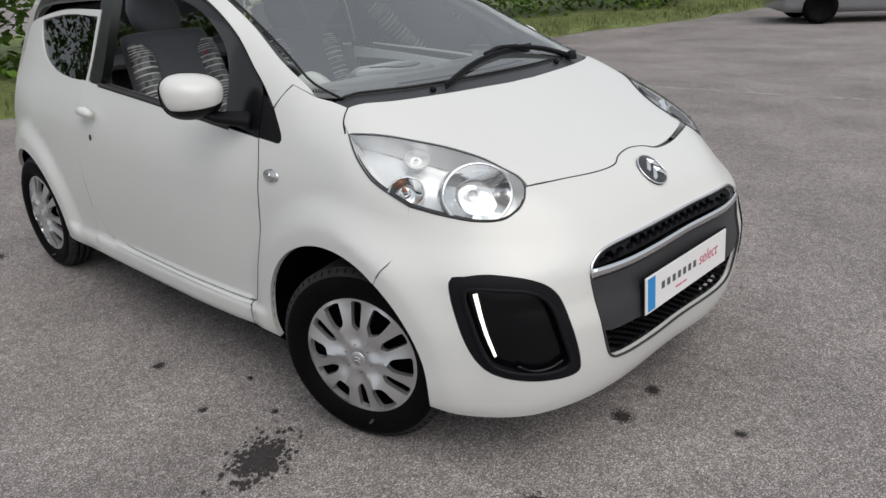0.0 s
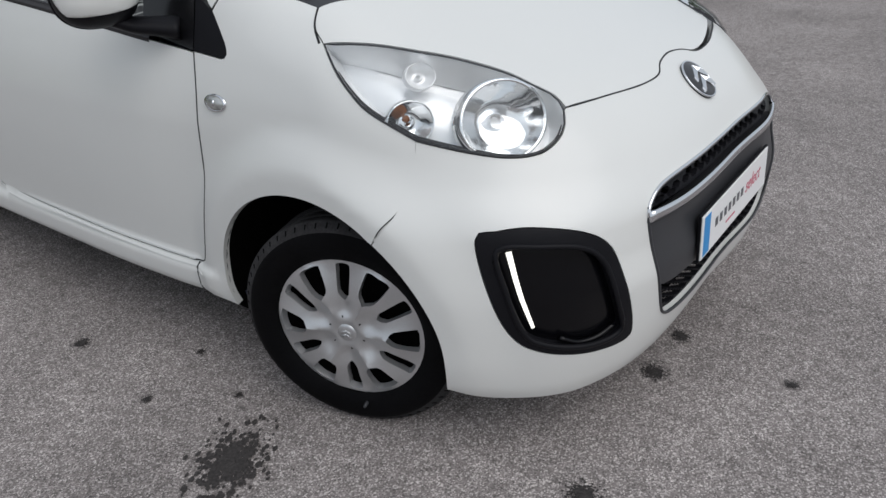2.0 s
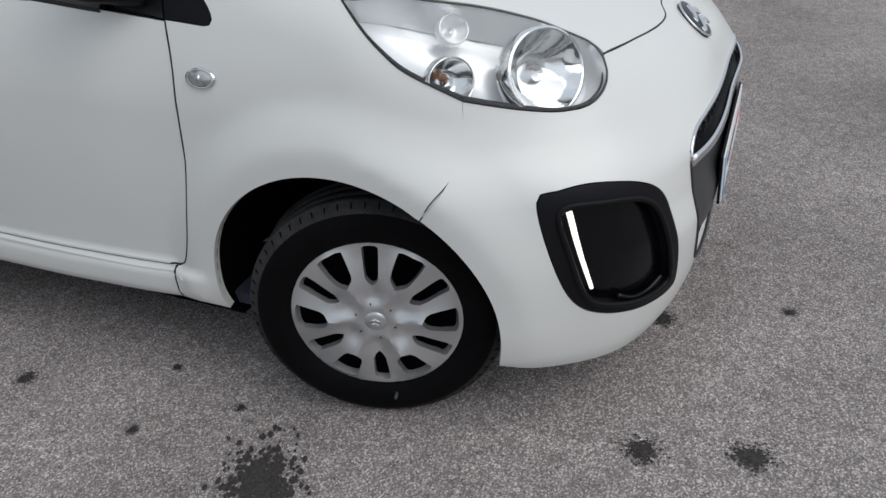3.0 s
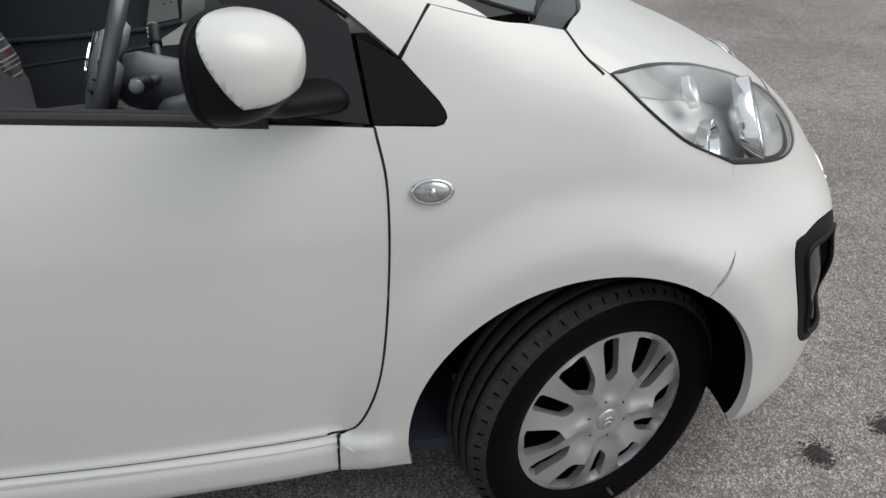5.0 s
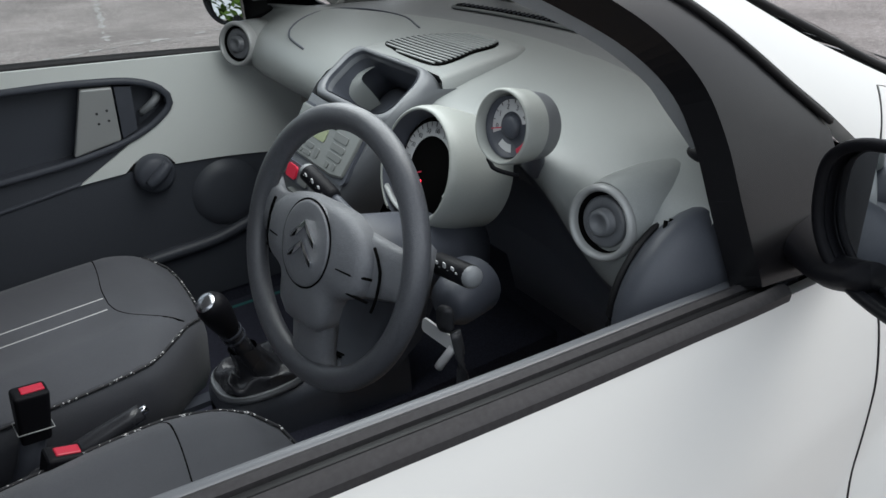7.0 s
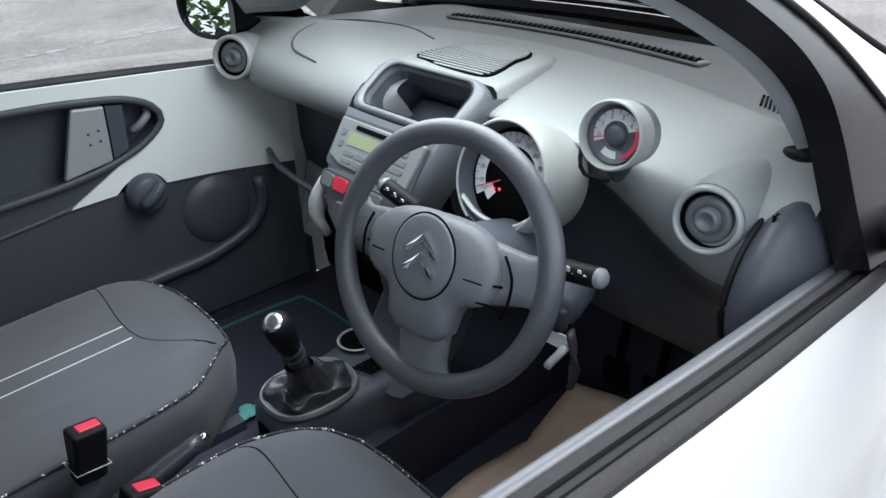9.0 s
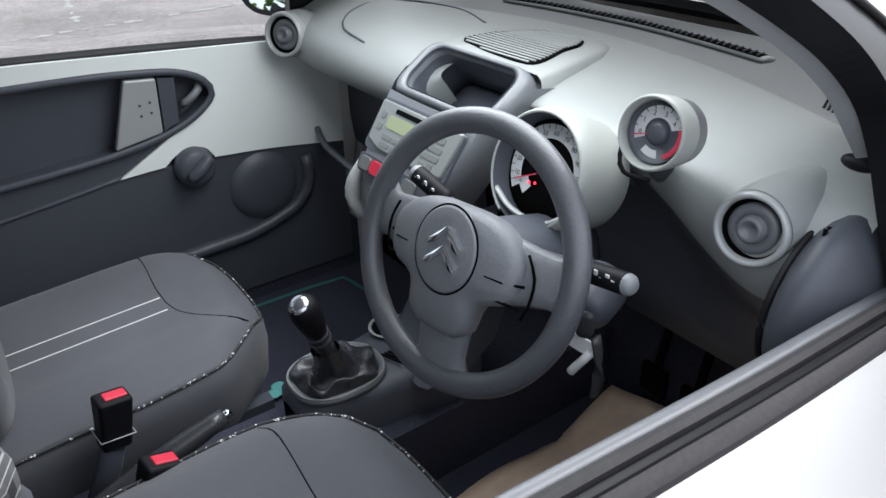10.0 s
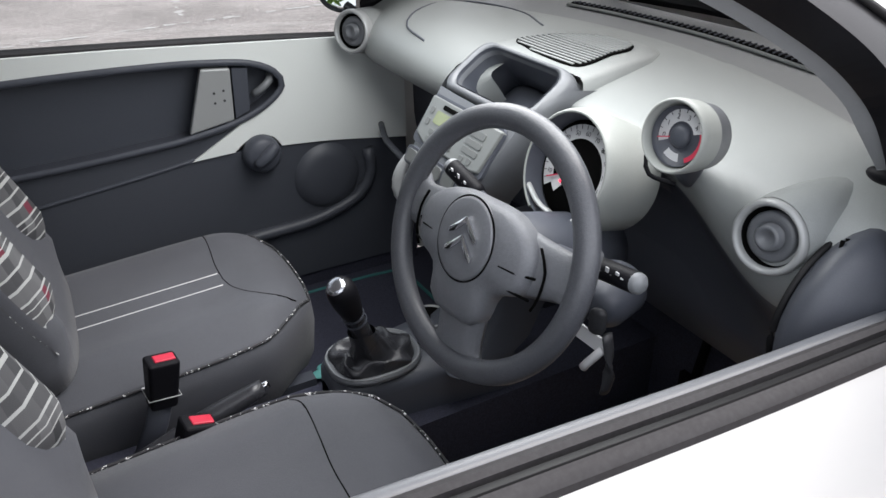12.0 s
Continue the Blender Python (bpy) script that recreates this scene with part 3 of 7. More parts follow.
sill_outline = loop(side3((-0.512, 0.327), (-0.9, 0.328), (-1.3, 0.331), (-1.50, 0.339), (-1.60, 0.376), (-1.648, 0.46)), side3((-1.660, 0.46), (-1.660, 0.238)),
                    side3((-1.660, 0.238), (-0.520, 0.238)))
REAR_ARCH = [arch_point(ARCH_R, a) for a in np.linspace(-0.14, math.pi - 0.45, 30)]
QUARTER_GLASS = loop(side3((-1.585, 1.30), (-1.60, 1.10), (-1.62, 0.992)), side3((-1.62, 0.992), (-1.80, 1.0), (-1.96, 1.030), (-2.08, 1.085), (-2.15, 1.16), (-2.19, 1.25)),
                     side3((-2.19, 1.285), (-1.9, 1.31)))
quarter_outline = loop(side3((-1.663, 0.238), (-1.663, 0.35), (-1.663, 0.47), (-1.675, 0.70), (-1.67, 0.90), (-1.655, 0.985)), side3((-1.60, 0.983), (-1.575, 1.15), (-1.56, 1.335)),
                       side3((-1.56, 1.335), (-1.95, 1.335), (-2.30, 1.29)), side3((-2.36, 1.27), (-2.45, 1.10), (-2.52, 0.95), (-2.58, 0.7), (-2.612, 0.5)),
                       REAR_ARCH[::-1])
frame_outer = [(-0.372, -0.690, 0.980), (-0.446, -0.668, 1.038), (-0.497, -0.655, 1.076), (-0.64, -0.612, 1.176), (-0.85, -0.573, 1.272), (-1.05, -0.565, 1.325),
               (-1.35, -0.56, 1.352), (-1.575, -0.57, 1.345)]
frame_inner = [(-0.605, -0.717, 0.930), (-0.612, -0.692, 0.988), (-0.622, -0.667, 1.059), (-0.652, -0.645, 1.121), (-0.72, -0.625, 1.180), (-0.86, -0.60, 1.248),
               (-1.05, -0.59, 1.292), (-1.30, -0.59, 1.315), (-1.47, -0.59, 1.312)]
for mirrored in (False, True):
    panel("front_wing", wing_outline, SHOULDER, PAINT, car, grid=0.02, mirrored=mirrored)
    door = panel("door", door_outline, SIDE, PAINT, car, grid=0.024, mirrored=mirrored)
    panel("sill", sill_outline, SIDE, PAINT, car, grid=0.03, mirrored=mirrored)
    panel("rear_quarter", quarter_outline, SHOULDER, PAINT, car, holes=[QUARTER_GLASS], grid=0.03, mirrored=mirrored)
    glass = panel("quarter_glass", QUARTER_GLASS, SHOULDER, TINTED, car, grid=0.05, depth=0, gap=-0.004, lift=-0.006, mirrored=mirrored)
    glass.visible_shadow = False
    # painted flanges that close the joints from below
    panel("wing_flange", loop([(0.120, -0.795, 0.585), (0.160, -0.785, 0.660), (0.176, -0.750, 0.710)], [(0.176, -0.750, 0.710), (0.222, -0.725, 0.690)], [(0.222, -0.725, 0.690), (0.206, -0.760, 0.640), (0.168, -0.785, 0.580)]), SHOULDER, PAINT, car, grid=0.015, depth=0.004, lift=-0.0035, mirrored=mirrored)
    panel("sill_flange", loop(side3((-0.53, 0.345), (-0.9, 0.346), (-1.3, 0.349), (-1.50, 0.355)), side3((-1.50, 0.325), (-1.3, 0.317), (-0.9, 0.314), (-0.53, 0.313))), SIDE, PAINT, car, grid=0.02, depth=0.004, lift=-0.0035, mirrored=mirrored)
    # black mirror triangle and the door's window frame
    panel("corner_trim", loop(PILLAR_FOOT, [(-0.372, -0.690, 0.980), (-0.438, -0.678, 1.015)], [(-0.436, -0.680, 1.010), (-0.420, -0.724, 0.893)], BELT_TIP[:1] + [(-0.36, -0.724, 0.889)]),
          SHOULDER, PLASTIC, car, grid=0.02, lift=-0.001, mirrored=mirrored)
    frame_run = loop([(-0.424, -0.724, 0.893), (-0.441, -0.680, 1.010)], [(-0.444, -0.672, 1.030)] + frame_outer[2:], [(-1.575, -0.57, 1.345), (-1.595, -0.71, 0.985)],
                     [(-1.595, -0.72, 0.982), (-1.49, -0.72, 0.976)], frame_inner[::-1], [(-0.605, -0.720, 0.918), (-0.50, -0.72, 0.903)])
    panel("window_frame", frame_run, SHOULDER, FRAME_BLACK, door, grid=0.02, lift=-0.003, depth=0.035, mirrored=mirrored)
    for name, pts, view, r in (("door_gap", DOOR_FRONT, SIDE, 0.0026), ("sill_gap", side3((-0.516, 0.331), (-0.520, 0.238)), SIDE, 0.003), ("sill_joint", side3((-0.535, 0.3295), (-0.9, 0.330), (-1.3, 0.333), (-1.50, 0.341)), SIDE, 0.0008),
                               ("wing_gap", WING_SEAM, SHOULDER, 0.0010), ("pillar_gap", [(-0.324, -0.647, 1.050), (-0.350, -0.670, 1.013), (-0.374, -0.690, 0.982)], SHOULDER, 0.0016),
                               ("frame_gap", frame_outer[1:], SHOULDER, 0.004), ("bonnet_gap", [(-0.055, -0.682, 0.938), (-0.085, -0.665, 0.97), (-0.105, -0.630, 1.0)], SHOULDER, 0.003)):
        line = skin_line(pts, view, 0.012, -0.0012)
        bm = bmesh.new()
        tube(bm, [(p[0], p[1] * (-1 if mirrored else 1), p[2]) for p in line], r, 6)
        part(name, bm, SEAL, car)
    # belt moulding: three stacked rubber lips along the door top
    sy = -1 if mirrored else 1
    belt = skin_line(side3((-1.50, 0.972), (-1.05, 0.945), (-0.75, 0.923), (-0.57, 0.907)), SIDE, 0.03)
    for name, mat, section in (("outer_seal", LIP, ((-0.002, -0.006), (-0.003, 0.004), (0.002, 0.009), (0.009, 0.010), (0.012, 0.006), (0.012, -0.004))),
                               ("glass_seal", SEAL, ((0.012, 0.004), (0.014, 0.0065), (0.020, 0.006), (0.024, 0.001), (0.024, -0.008))),
                               ("inner_seal", LIP, ((0.025, -0.004), (0.026, 0.005), (0.031, 0.008), (0.037, 0.005), (0.038, -0.006)))):
        bm = bmesh.new()
        rows = [[bm.verts.new((p[0], (p[1] + dy) * sy, p[2] + dz)) for dy, dz in section] for p in belt]
        for a, b in zip(rows, rows[1:]):
            for k in range(len(section) - 1):
                bm.faces.new((a[k], a[k + 1], b[k + 1], b[k]))
        bmesh.ops.recalc_face_normals(bm, faces=bm.faces[:])
        soften(part(name, bm, mat, door), 50)

bm = bmesh.new()
tube(bm, skin_line(NOSE_ALL, NOSE, 0.012, -0.0012), 0.0025, 6)
part("nose_gap", bm, SEAL, car)

# windscreen, scuttle and roof
screen_side = [(-0.150, -0.612, 1.0), (-0.27, -0.618, 1.04), (-0.42, -0.588, 1.10), (-0.596, -0.560, 1.199), (-0.782, -0.535, 1.283), (-0.94, -0.515, 1.34)]
screen_top = [(-0.97, -0.49, 1.36), (-1.01, -0.3, 1.40), (-1.03, 0.0, 1.41)]
screen_foot = [(-0.135, -0.565, 1.0), (-0.07, -0.40, 1.0), (-0.035, -0.2, 1.0), (-0.025, 0.0, 1.0)]
screen_outline = loop(screen_side, screen_top + flip(screen_top[:-1][::-1]), flip(screen_side[::-1]), flip(screen_foot) + screen_foot[:-1][::-1])
screen = panel("windscreen", screen_outline, ABOVE, SCREEN_GLASS, car, grid=0.05, depth=0, gap=-0.004, lift=0.001)
screen.visible_shadow = False
scuttle_outline = loop([(-0.108, -0.628, 1.0), (-0.16, -0.628, 1.0)], [(-0.16, -0.622, 1.0), (-0.150, -0.612, 1.0)], screen_foot + flip(screen_foot[:-1][::-1]),
                       flip([(-0.150, -0.612, 1.0), (-0.16, -0.622, 1.0)]), flip([(-0.16, -0.628, 1.0), (-0.108, -0.628, 1.0)]),
                       flip([(-0.046, -0.505, 1.0), (0.002, -0.309, 1.0), (0.029, -0.10, 1.0)]) + [(0.032, 0.0, 1.0), (0.029, -0.10, 1.0), (0.002, -0.309, 1.0), (-0.046, -0.505, 1.0)])
panel("scuttle", scuttle_outline, ABOVE, GREY_TRIM, car, grid=0.03, lift=-0.006)
bm = bmesh.new()
border = skin_line(screen_outline[::3], ABOVE, 0.05, 0.0, True)
ring_tube(bm, border, 0.004, 8)
part("screen_seal", bm, SEAL, car)
for mirrored in (False, True):
    pillar = loop([(-0.326, -0.647, 1.050), (-0.235, -0.645, 1.026)], [(-0.235, -0.640, 1.026), (-0.27, -0.624, 1.04), (-0.42, -0.594, 1.10), (-0.596, -0.566, 1.199), (-0.782, -0.541, 1.283), (-0.94, -0.521, 1.34)],
                  [(-0.98, -0.515, 1.35), (-1.3, -0.53, 1.38), (-1.575, -0.54, 1.38)], [(-1.575, -0.565, 1.352), (-1.35, -0.556, 1.359), (-1.05, -0.56, 1.332), (-0.85, -0.570, 1.278), (-0.64, -0.608, 1.181), (-0.497, -0.651, 1.081), (-0.446, -0.664, 1.043)],
                  [(-0.376, -0.688, 0.984), (-0.352, -0.670, 1.012)])
    panel("pillar", pillar, SHOULDER, PAINT, car, grid=0.02, mirrored=mirrored)
roof_outline = loop([(-0.98, -0.50, 1.36), (-1.3, -0.525, 1.38), (-1.7, -0.52, 1.38), (-2.1, -0.50, 1.36), (-2.33, -0.45, 1.33)], [(-2.36, -0.40, 1.33), (-2.40, 0.0, 1.33), (-2.36, 0.40, 1.33)],
                    flip([(-2.33, -0.45, 1.33), (-2.1, -0.50, 1.36), (-1.7, -0.52, 1.38), (-1.3, -0.525, 1.38), (-0.98, -0.50, 1.36)]), flip(screen_top) + screen_top[:-1][::-1])
panel("roof", roof_outline, ABOVE, PAINT, car, grid=0.05)
tail_edge = [(-2.36, -0.52, 1.27), (-2.45, -0.57, 1.10), (-2.52, -0.60, 0.95), (-2.58, -0.65, 0.7), (-2.60, -0.68, 0.28)]
tail_top = [(-2.34, -0.45, 1.325), (-2.40, 0.0, 1.33), (-2.34, 0.45, 1.325)]
REAR_GLASS = catmull([(-2.42, -0.42, 1.25), (-2.45, 0.0, 1.27), (-2.42, 0.42, 1.25), (-2.52, 0.47, 1.05), (-2.58, 0.40, 0.93), (-2.62, 0.0, 0.92), (-2.58, -0.40, 0.93), (-2.52, -0.47, 1.05)], 0.04, True)
panel("tailgate", loop(tail_edge, [(-2.62, -0.55, 0.22), (-2.68, 0, 0.22)] + [(-2.62, 0.55, 0.22)], flip(tail_edge[::-1]), tail_top[::-1]), TAIL, PAINT, car, grid=0.05, holes=[REAR_GLASS])
panel("rear_glass", REAR_GLASS, TAIL, TINTED, car, grid=0.06, depth=0, gap=-0.004, lift=-0.004).visible_shadow = False


# ---------------------------------------------------------------- underside and wheel wells
# The underside and wells carry their shade in a near-black colour
bm = bmesh.new()
box(bm, (-1.15, 0, 0.20), (1.50, 1.42, 0.05))
box(bm, (0.10, 0, 0.22), (0.80, 0.95, 0.05))
box(bm, (-2.3, 0, 0.24), (0.75, 0.95, 0.05))
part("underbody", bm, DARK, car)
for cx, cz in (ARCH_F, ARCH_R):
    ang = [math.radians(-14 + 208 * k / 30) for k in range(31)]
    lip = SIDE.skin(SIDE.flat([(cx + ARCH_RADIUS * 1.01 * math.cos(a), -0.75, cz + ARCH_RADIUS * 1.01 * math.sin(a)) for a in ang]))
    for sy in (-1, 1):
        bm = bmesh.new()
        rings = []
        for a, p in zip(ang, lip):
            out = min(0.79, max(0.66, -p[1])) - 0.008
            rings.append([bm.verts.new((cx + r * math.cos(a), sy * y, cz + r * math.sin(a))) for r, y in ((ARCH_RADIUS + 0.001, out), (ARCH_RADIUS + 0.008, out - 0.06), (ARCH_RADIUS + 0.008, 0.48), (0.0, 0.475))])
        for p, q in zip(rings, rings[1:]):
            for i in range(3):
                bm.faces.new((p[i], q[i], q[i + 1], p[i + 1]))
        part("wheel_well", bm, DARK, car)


# ---------------------------------------------------------------- wheels
def hubcap_mesh():
    """A dished silver cover with twelve openings in pairs of different widths, spokes raised between them."""
    radius = 0.199
    ring = [(radius * math.cos(a), radius * math.sin(a)) for a in (math.tau * k / 96 for k in range(96))]
    holes = []
    for k in range(12):
        a0 = math.tau * k / 12 + 0.10
        wide = k % 2 == 0
        r0, r1 = (0.106, 0.174) if wide else (0.092, 0.176)
        w0, w1 = (0.0215, 0.0305) if wide else (0.0135, 0.0170)
        pts = [(r0, -w0 * 0.5), (r0 - 0.006, 0), (r0, w0 * 0.5), (r0 + 0.012, w0), (r1 - 0.003, w1), (r1 + 0.001, w1 * 0.7), (r1 + 0.002, 0), (r1 + 0.001, -w1 * 0.7), (r1 - 0.003, -w1), (r0 + 0.012, -w0)]
        holes.append([tuple(p) for p in catmull([(r * math.cos(a0) - t * math.sin(a0), r * math.sin(a0) + t * math.cos(a0)) for r, t in pts], 0.007, True)])
    v, f = triangulate(ring, holes, 0.007)

    def height(x, y):
        r = math.hypot(x, y)
        a = math.atan2(y, x)
        h = 0.030 * (1 - (r / radius) ** 2) - 0.010 * math.exp(-(r / 0.030) ** 4)
        h -= 0.010 * math.exp(-((r - 0.06) / 0.03) ** 2)
        fold = abs(((a - 0.10) * 6 / math.tau) % 1.0 - 0.5) * 2
        h += 0.017 * (fold ** 1.6 - 0.4) * smooth01((r - 0.028) / 0.04) * smooth01((0.192 - r) / 0.04)
        h += 0.0022 * smooth01((r - 0.184) / 0.006)
        return float(h)
    bm = bmesh.new()
    vs = [bm.verts.new((x, y, height(x, y))) for x, y in v]
    for t in f:
        bm.faces.new([vs[i] for i in t])
    bmesh.ops.recalc_face_normals(bm, faces=bm.faces[:])
    rim = [e for e in bm.edges if len(e.link_faces) == 1]
    made = bmesh.ops.extrude_edge_only(bm, edges=rim)["geom"]
    for g in made:
        if isinstance(g, bmesh.types.BMVert):
            r = math.hypot(g.co.x, g.co.y)
            g.co.z -= 0.016
            if r < 0.19:
                d = 0.965 if r > 0.15 else 1.0
                g.co.x *= d
                g.co.y *= d
    return bm


def wheel(x, y, steer, spin):
    """A wheel: tyre with grooved tread blocks, rim, silver hubcap, wheel nuts round the hub."""
    base = new("wheel")
    base.parent = car
    out = -1 if y < 0 else 1
    base.matrix_basis = pose(x, y, 0.284, 0, 0, steer) @ pose(0, 0, 0, 90 if out < 0 else -90, 0, 0) @ Matrix.Scale(1.021, 4)
    ident = Matrix.Identity(4)
    bm = bmesh.new()
    half = 0.072
    prof = [(0.178, -half + 0.02), (0.190, -half + 0.006), (0.215, -half - 0.004), (0.242, -half - 0.003), (0.256, -half + 0.003), (0.265, -half + 0.010), (0.271, -half + 0.018)]
    tread = []
    for k, (a, b) in enumerate(((-0.052, -0.032), (-0.027, -0.003), (0.003, 0.027), (0.032, 0.052))):
        tread += [(0.276, a + 0.001), (0.278, a + 0.003), (0.278, b - 0.003), (0.276, b - 0.001)]
        if k < 3:
            tread += [(0.269, b + 0.0005), (0.269, b + 0.0035)]
    prof = prof + tread + [(r, -h) for r, h in prof[::-1]]
    revolve(bm, prof, ident, 96)
    # Tread and shoulder faces take the paler, lit rubber
    for f in bm.faces:
        c = f.calc_center_median()
        f.material_index = 1 if math.hypot(c.x, c.y) > 0.2735 or (abs(c.z) > 0.052 and math.hypot(c.x, c.y) > 0.258) else 0
    tyre = soften(part("tyre", bm, RUBBER, base), 50)
    tyre.data.materials.append(TREAD)
    # cross grooves of the tread as thin dark sipes cut between shoulder blocks
    bm = bmesh.new()
    for k in range(60):
        a = math.tau * k / 60
        for z0, z1, sk in ((-0.050, -0.034, 0.5), (0.034, 0.050, -0.5), (-0.025, -0.005, 0.9), (0.005, 0.025, -0.9)):
            m = Matrix.Rotation(a, 4, "Z") @ Matrix.Translation((0.2742, 0, (z0 + z1) / 2)) @ Matrix.Rotation(sk * 0.5, 4, "X")
            box(bm, (0, 0, 0), (0.0065, 0.0022, z1 - z0), m)
        for s in (-1, 1):
            box(bm, (0, 0, 0), (0.004, 0.0026, 0.013), Matrix.Rotation(a, 4, "Z") @ Matrix.Translation((0.2677, 0, s * 0.0575)) @ Matrix.Rotation(-s * 0.78, 4, "Y"))
    part("tread_groove", bm, DARK, base, "", False)
    # Rim in near-black, for the shade behind the hubcap openings
    bm = bmesh.new()
    revolve(bm, [(0.0, 0.018), (0.10, 0.018), (0.165, 0.03), (0.178, 0.045), (0.186, 0.062), (0.196, 0.066), (0.196, 0.060), (0.178, -0.05)], ident, 48)
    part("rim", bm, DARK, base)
    cap = part("hubcap", hubcap_mesh(), SILVER, base, "silver plastic hubcap with twelve openings")
    cap.matrix_basis = pose(0, 0, 0.056, 0, 0, spin)
    soften(cap, 40)
    bm = bmesh.new()
    for k in range(12):
        a = math.tau * (k + 0.5) / 12
        r = 0.042 if k % 2 else 0.034
        box(bm, (0, 0, 0), (0.009, 0.0025, 0.004), pose(0, 0, 0.0745, 0, 0, 0) @ Matrix.Rotation(a, 4, "Z") @ Matrix.Translation((r, 0, 0)))
    slots = part("vent_slot", bm, DARK, cap)
    slots.matrix_basis = pose(0, 0, -0.056)
    bm = bmesh.new()
    revolve(bm, [(0.0, 0.0035), (0.018, 0.003), (0.0235, 0.0), (0.025, -0.004)], pose(0, 0, 0.021), 32)
    for d in (0.0, 0.010):
        for s in (-1, 1):
            box(bm, (0, 0, 0), (0.014, 0.0045, 0.003), pose(s * 0.0055, 0.004 - d, 0.0255, 0, 0, -28 * s))
    part("centre_cap", bm, SILVER, cap)
    bm = bmesh.new()
    revolve(bm, [(0.0, 0.018), (0.0035, 0.018), (0.0045, 0.0)], pose(0.03, -0.206, 0.072), 12)
    part("valve", bm, GREY_TRIM, base)
    return base


wheel(-0.026, -0.684, 17, -5.7)
wheel(0, 0.710, 22, 0)
wheel(-2.344, -0.705, 0, 8)
wheel(-2.344, 0.705, 0, 0)


# ---------------------------------------------------------------- headlamps
def headlamp(mirrored):
    right = loop(LAMP_TOP[:-1], LAMP_FRONT[:-1], LAMP_LOW)
    lamp = panel("headlamp", right, NOSE, BEZEL, car, "clear headlamp with chrome reflector bowls", grid=0.03, gap=0.001, depth=0.0, lift=-0.062, mirrored=mirrored)
    outline = flip(right) if mirrored else right
    sy = 1
    q = NOSE.skin(inset(NOSE.flat(outline), 0.002))
    n = body_normal(q)
    # side wall of the housing
    bm = bmesh.new()
    outer = [bm.verts.new((p[0], p[1] * sy, p[2])) for p in q + n * 0.001]
    inner = [bm.verts.new((p[0], p[1] * sy, p[2])) for p in NOSE.skin(inset(NOSE.flat(outline), 0.006)) - n * 0.062]
    for i in range(len(outer)):
        j = (i + 1) % len(outer)
        bm.faces.new((outer[i], outer[j], inner[j], inner[i]))
    part("housing_wall", bm, BEZEL, lamp)
    # black bead round the lens
    bm = bmesh.new()
    ring_tube(bm, [(p[0], p[1] * sy, p[2]) for p in (q + n * 0.001)[::2]], 0.0020, 8)
    part("lens_bead", bm, GREY_TRIM, lamp)
    lens = panel("lens", right, NOSE, LENS, lamp, grid=0.018, gap=0.004, depth=0.0, lift=0.006, mirrored=mirrored)
    me = lens.data
    flat = inset(NOSE.flat(outline), 0.004)
    for v in me.vertices:
        f = NOSE.flat([(v.co.x, v.co.y * sy, v.co.z)])[0]
        d = float(np.min(np.hypot(flat[:, 0] - f[0], flat[:, 1] - f[1])))
        nn = body_normal(np.array([[v.co.x, v.co.y * sy, v.co.z]]))[0]
        k = 0.014 * float(smooth01(d / 0.07))
        v.co += Vector((nn[0], nn[1] * sy, nn[2])) * k
    me.normals_split_custom_set_from_vertices([(0, 0, 0)] * len(me.vertices))
    lens.visible_shadow = False

    low = skin_line(flip(LAMP_FRONT[1:] + LAMP_LOW) if mirrored else LAMP_FRONT[1:] + LAMP_LOW, NOSE, 0.012, -0.016)
    bm = bmesh.new()
    tube(bm, [(p[0], p[1] * sy, p[2] + 0.006) for p in low], lambda t: 0.002 + 0.005 * math.sin(math.pi * t), 8, 0.8)
    part("lower_bezel", bm, GREY_TRIM, lamp, "dark strip along the lamp's lower edge")

    def bowl(name, at, radius, depth, back, mat, rings=1.0, squash=1.0):
        at = NOSE.skin(NOSE.flat([at]))[0]
        nn = body_normal(at[None])[0] * 0.55 + np.array([0.75, -0.30, 0.10])
        nn /= np.linalg.norm(nn)
        p = at - nn * back
        m = look(p, p + nn) @ pose(0, 0, 0, 0, 180, 0) @ Matrix.Diagonal((1, squash, 1, 1))
        bm = bmesh.new()
        revolve(bm, [(0.0, -depth), (radius * 0.16, -depth), (radius * 0.18, -depth * 0.5), (radius * 0.3, -depth * 0.93), (radius * 0.6, -depth * 0.66), (radius * 0.85, -depth * 0.28), (radius, 0.0), (radius * 1.04, 0.004), (radius * 1.10, 0.0), (radius * 1.12, -depth * 0.5)], m, 40)
        if mirrored:
            for v in bm.verts:
                v.co.y *= -1
            bmesh.ops.reverse_faces(bm, faces=bm.faces[:])
        part(name, bm, mat, lamp)
    bowl("main_reflector", (0.314, -0.545, 0.806), 0.094, 0.056, 0.024, REFLECTOR, squash=0.82)
    bowl("side_reflector", (0.150, -0.585, 0.890), 0.032, 0.022, 0.024, BEZEL, squash=0.8)
    bowl("turn_reflector", (0.175, -0.675, 0.810), 0.046, 0.034, 0.026, REFLECTOR, squash=0.9)
    at = NOSE.skin(NOSE.flat([(0.165, -0.68, 0.815)]))[0]
    bm = bmesh.new()
    bmesh.ops.create_icosphere(bm, subdivisions=2, radius=0.008, matrix=pose(at[0] - 0.03, (at[1] + 0.03) * sy, at[2] - 0.01))
    part("turn_bulb", bm, AMBER, lamp)
    return lamp


for mirrored in (False, True):
    headlamp(mirrored)

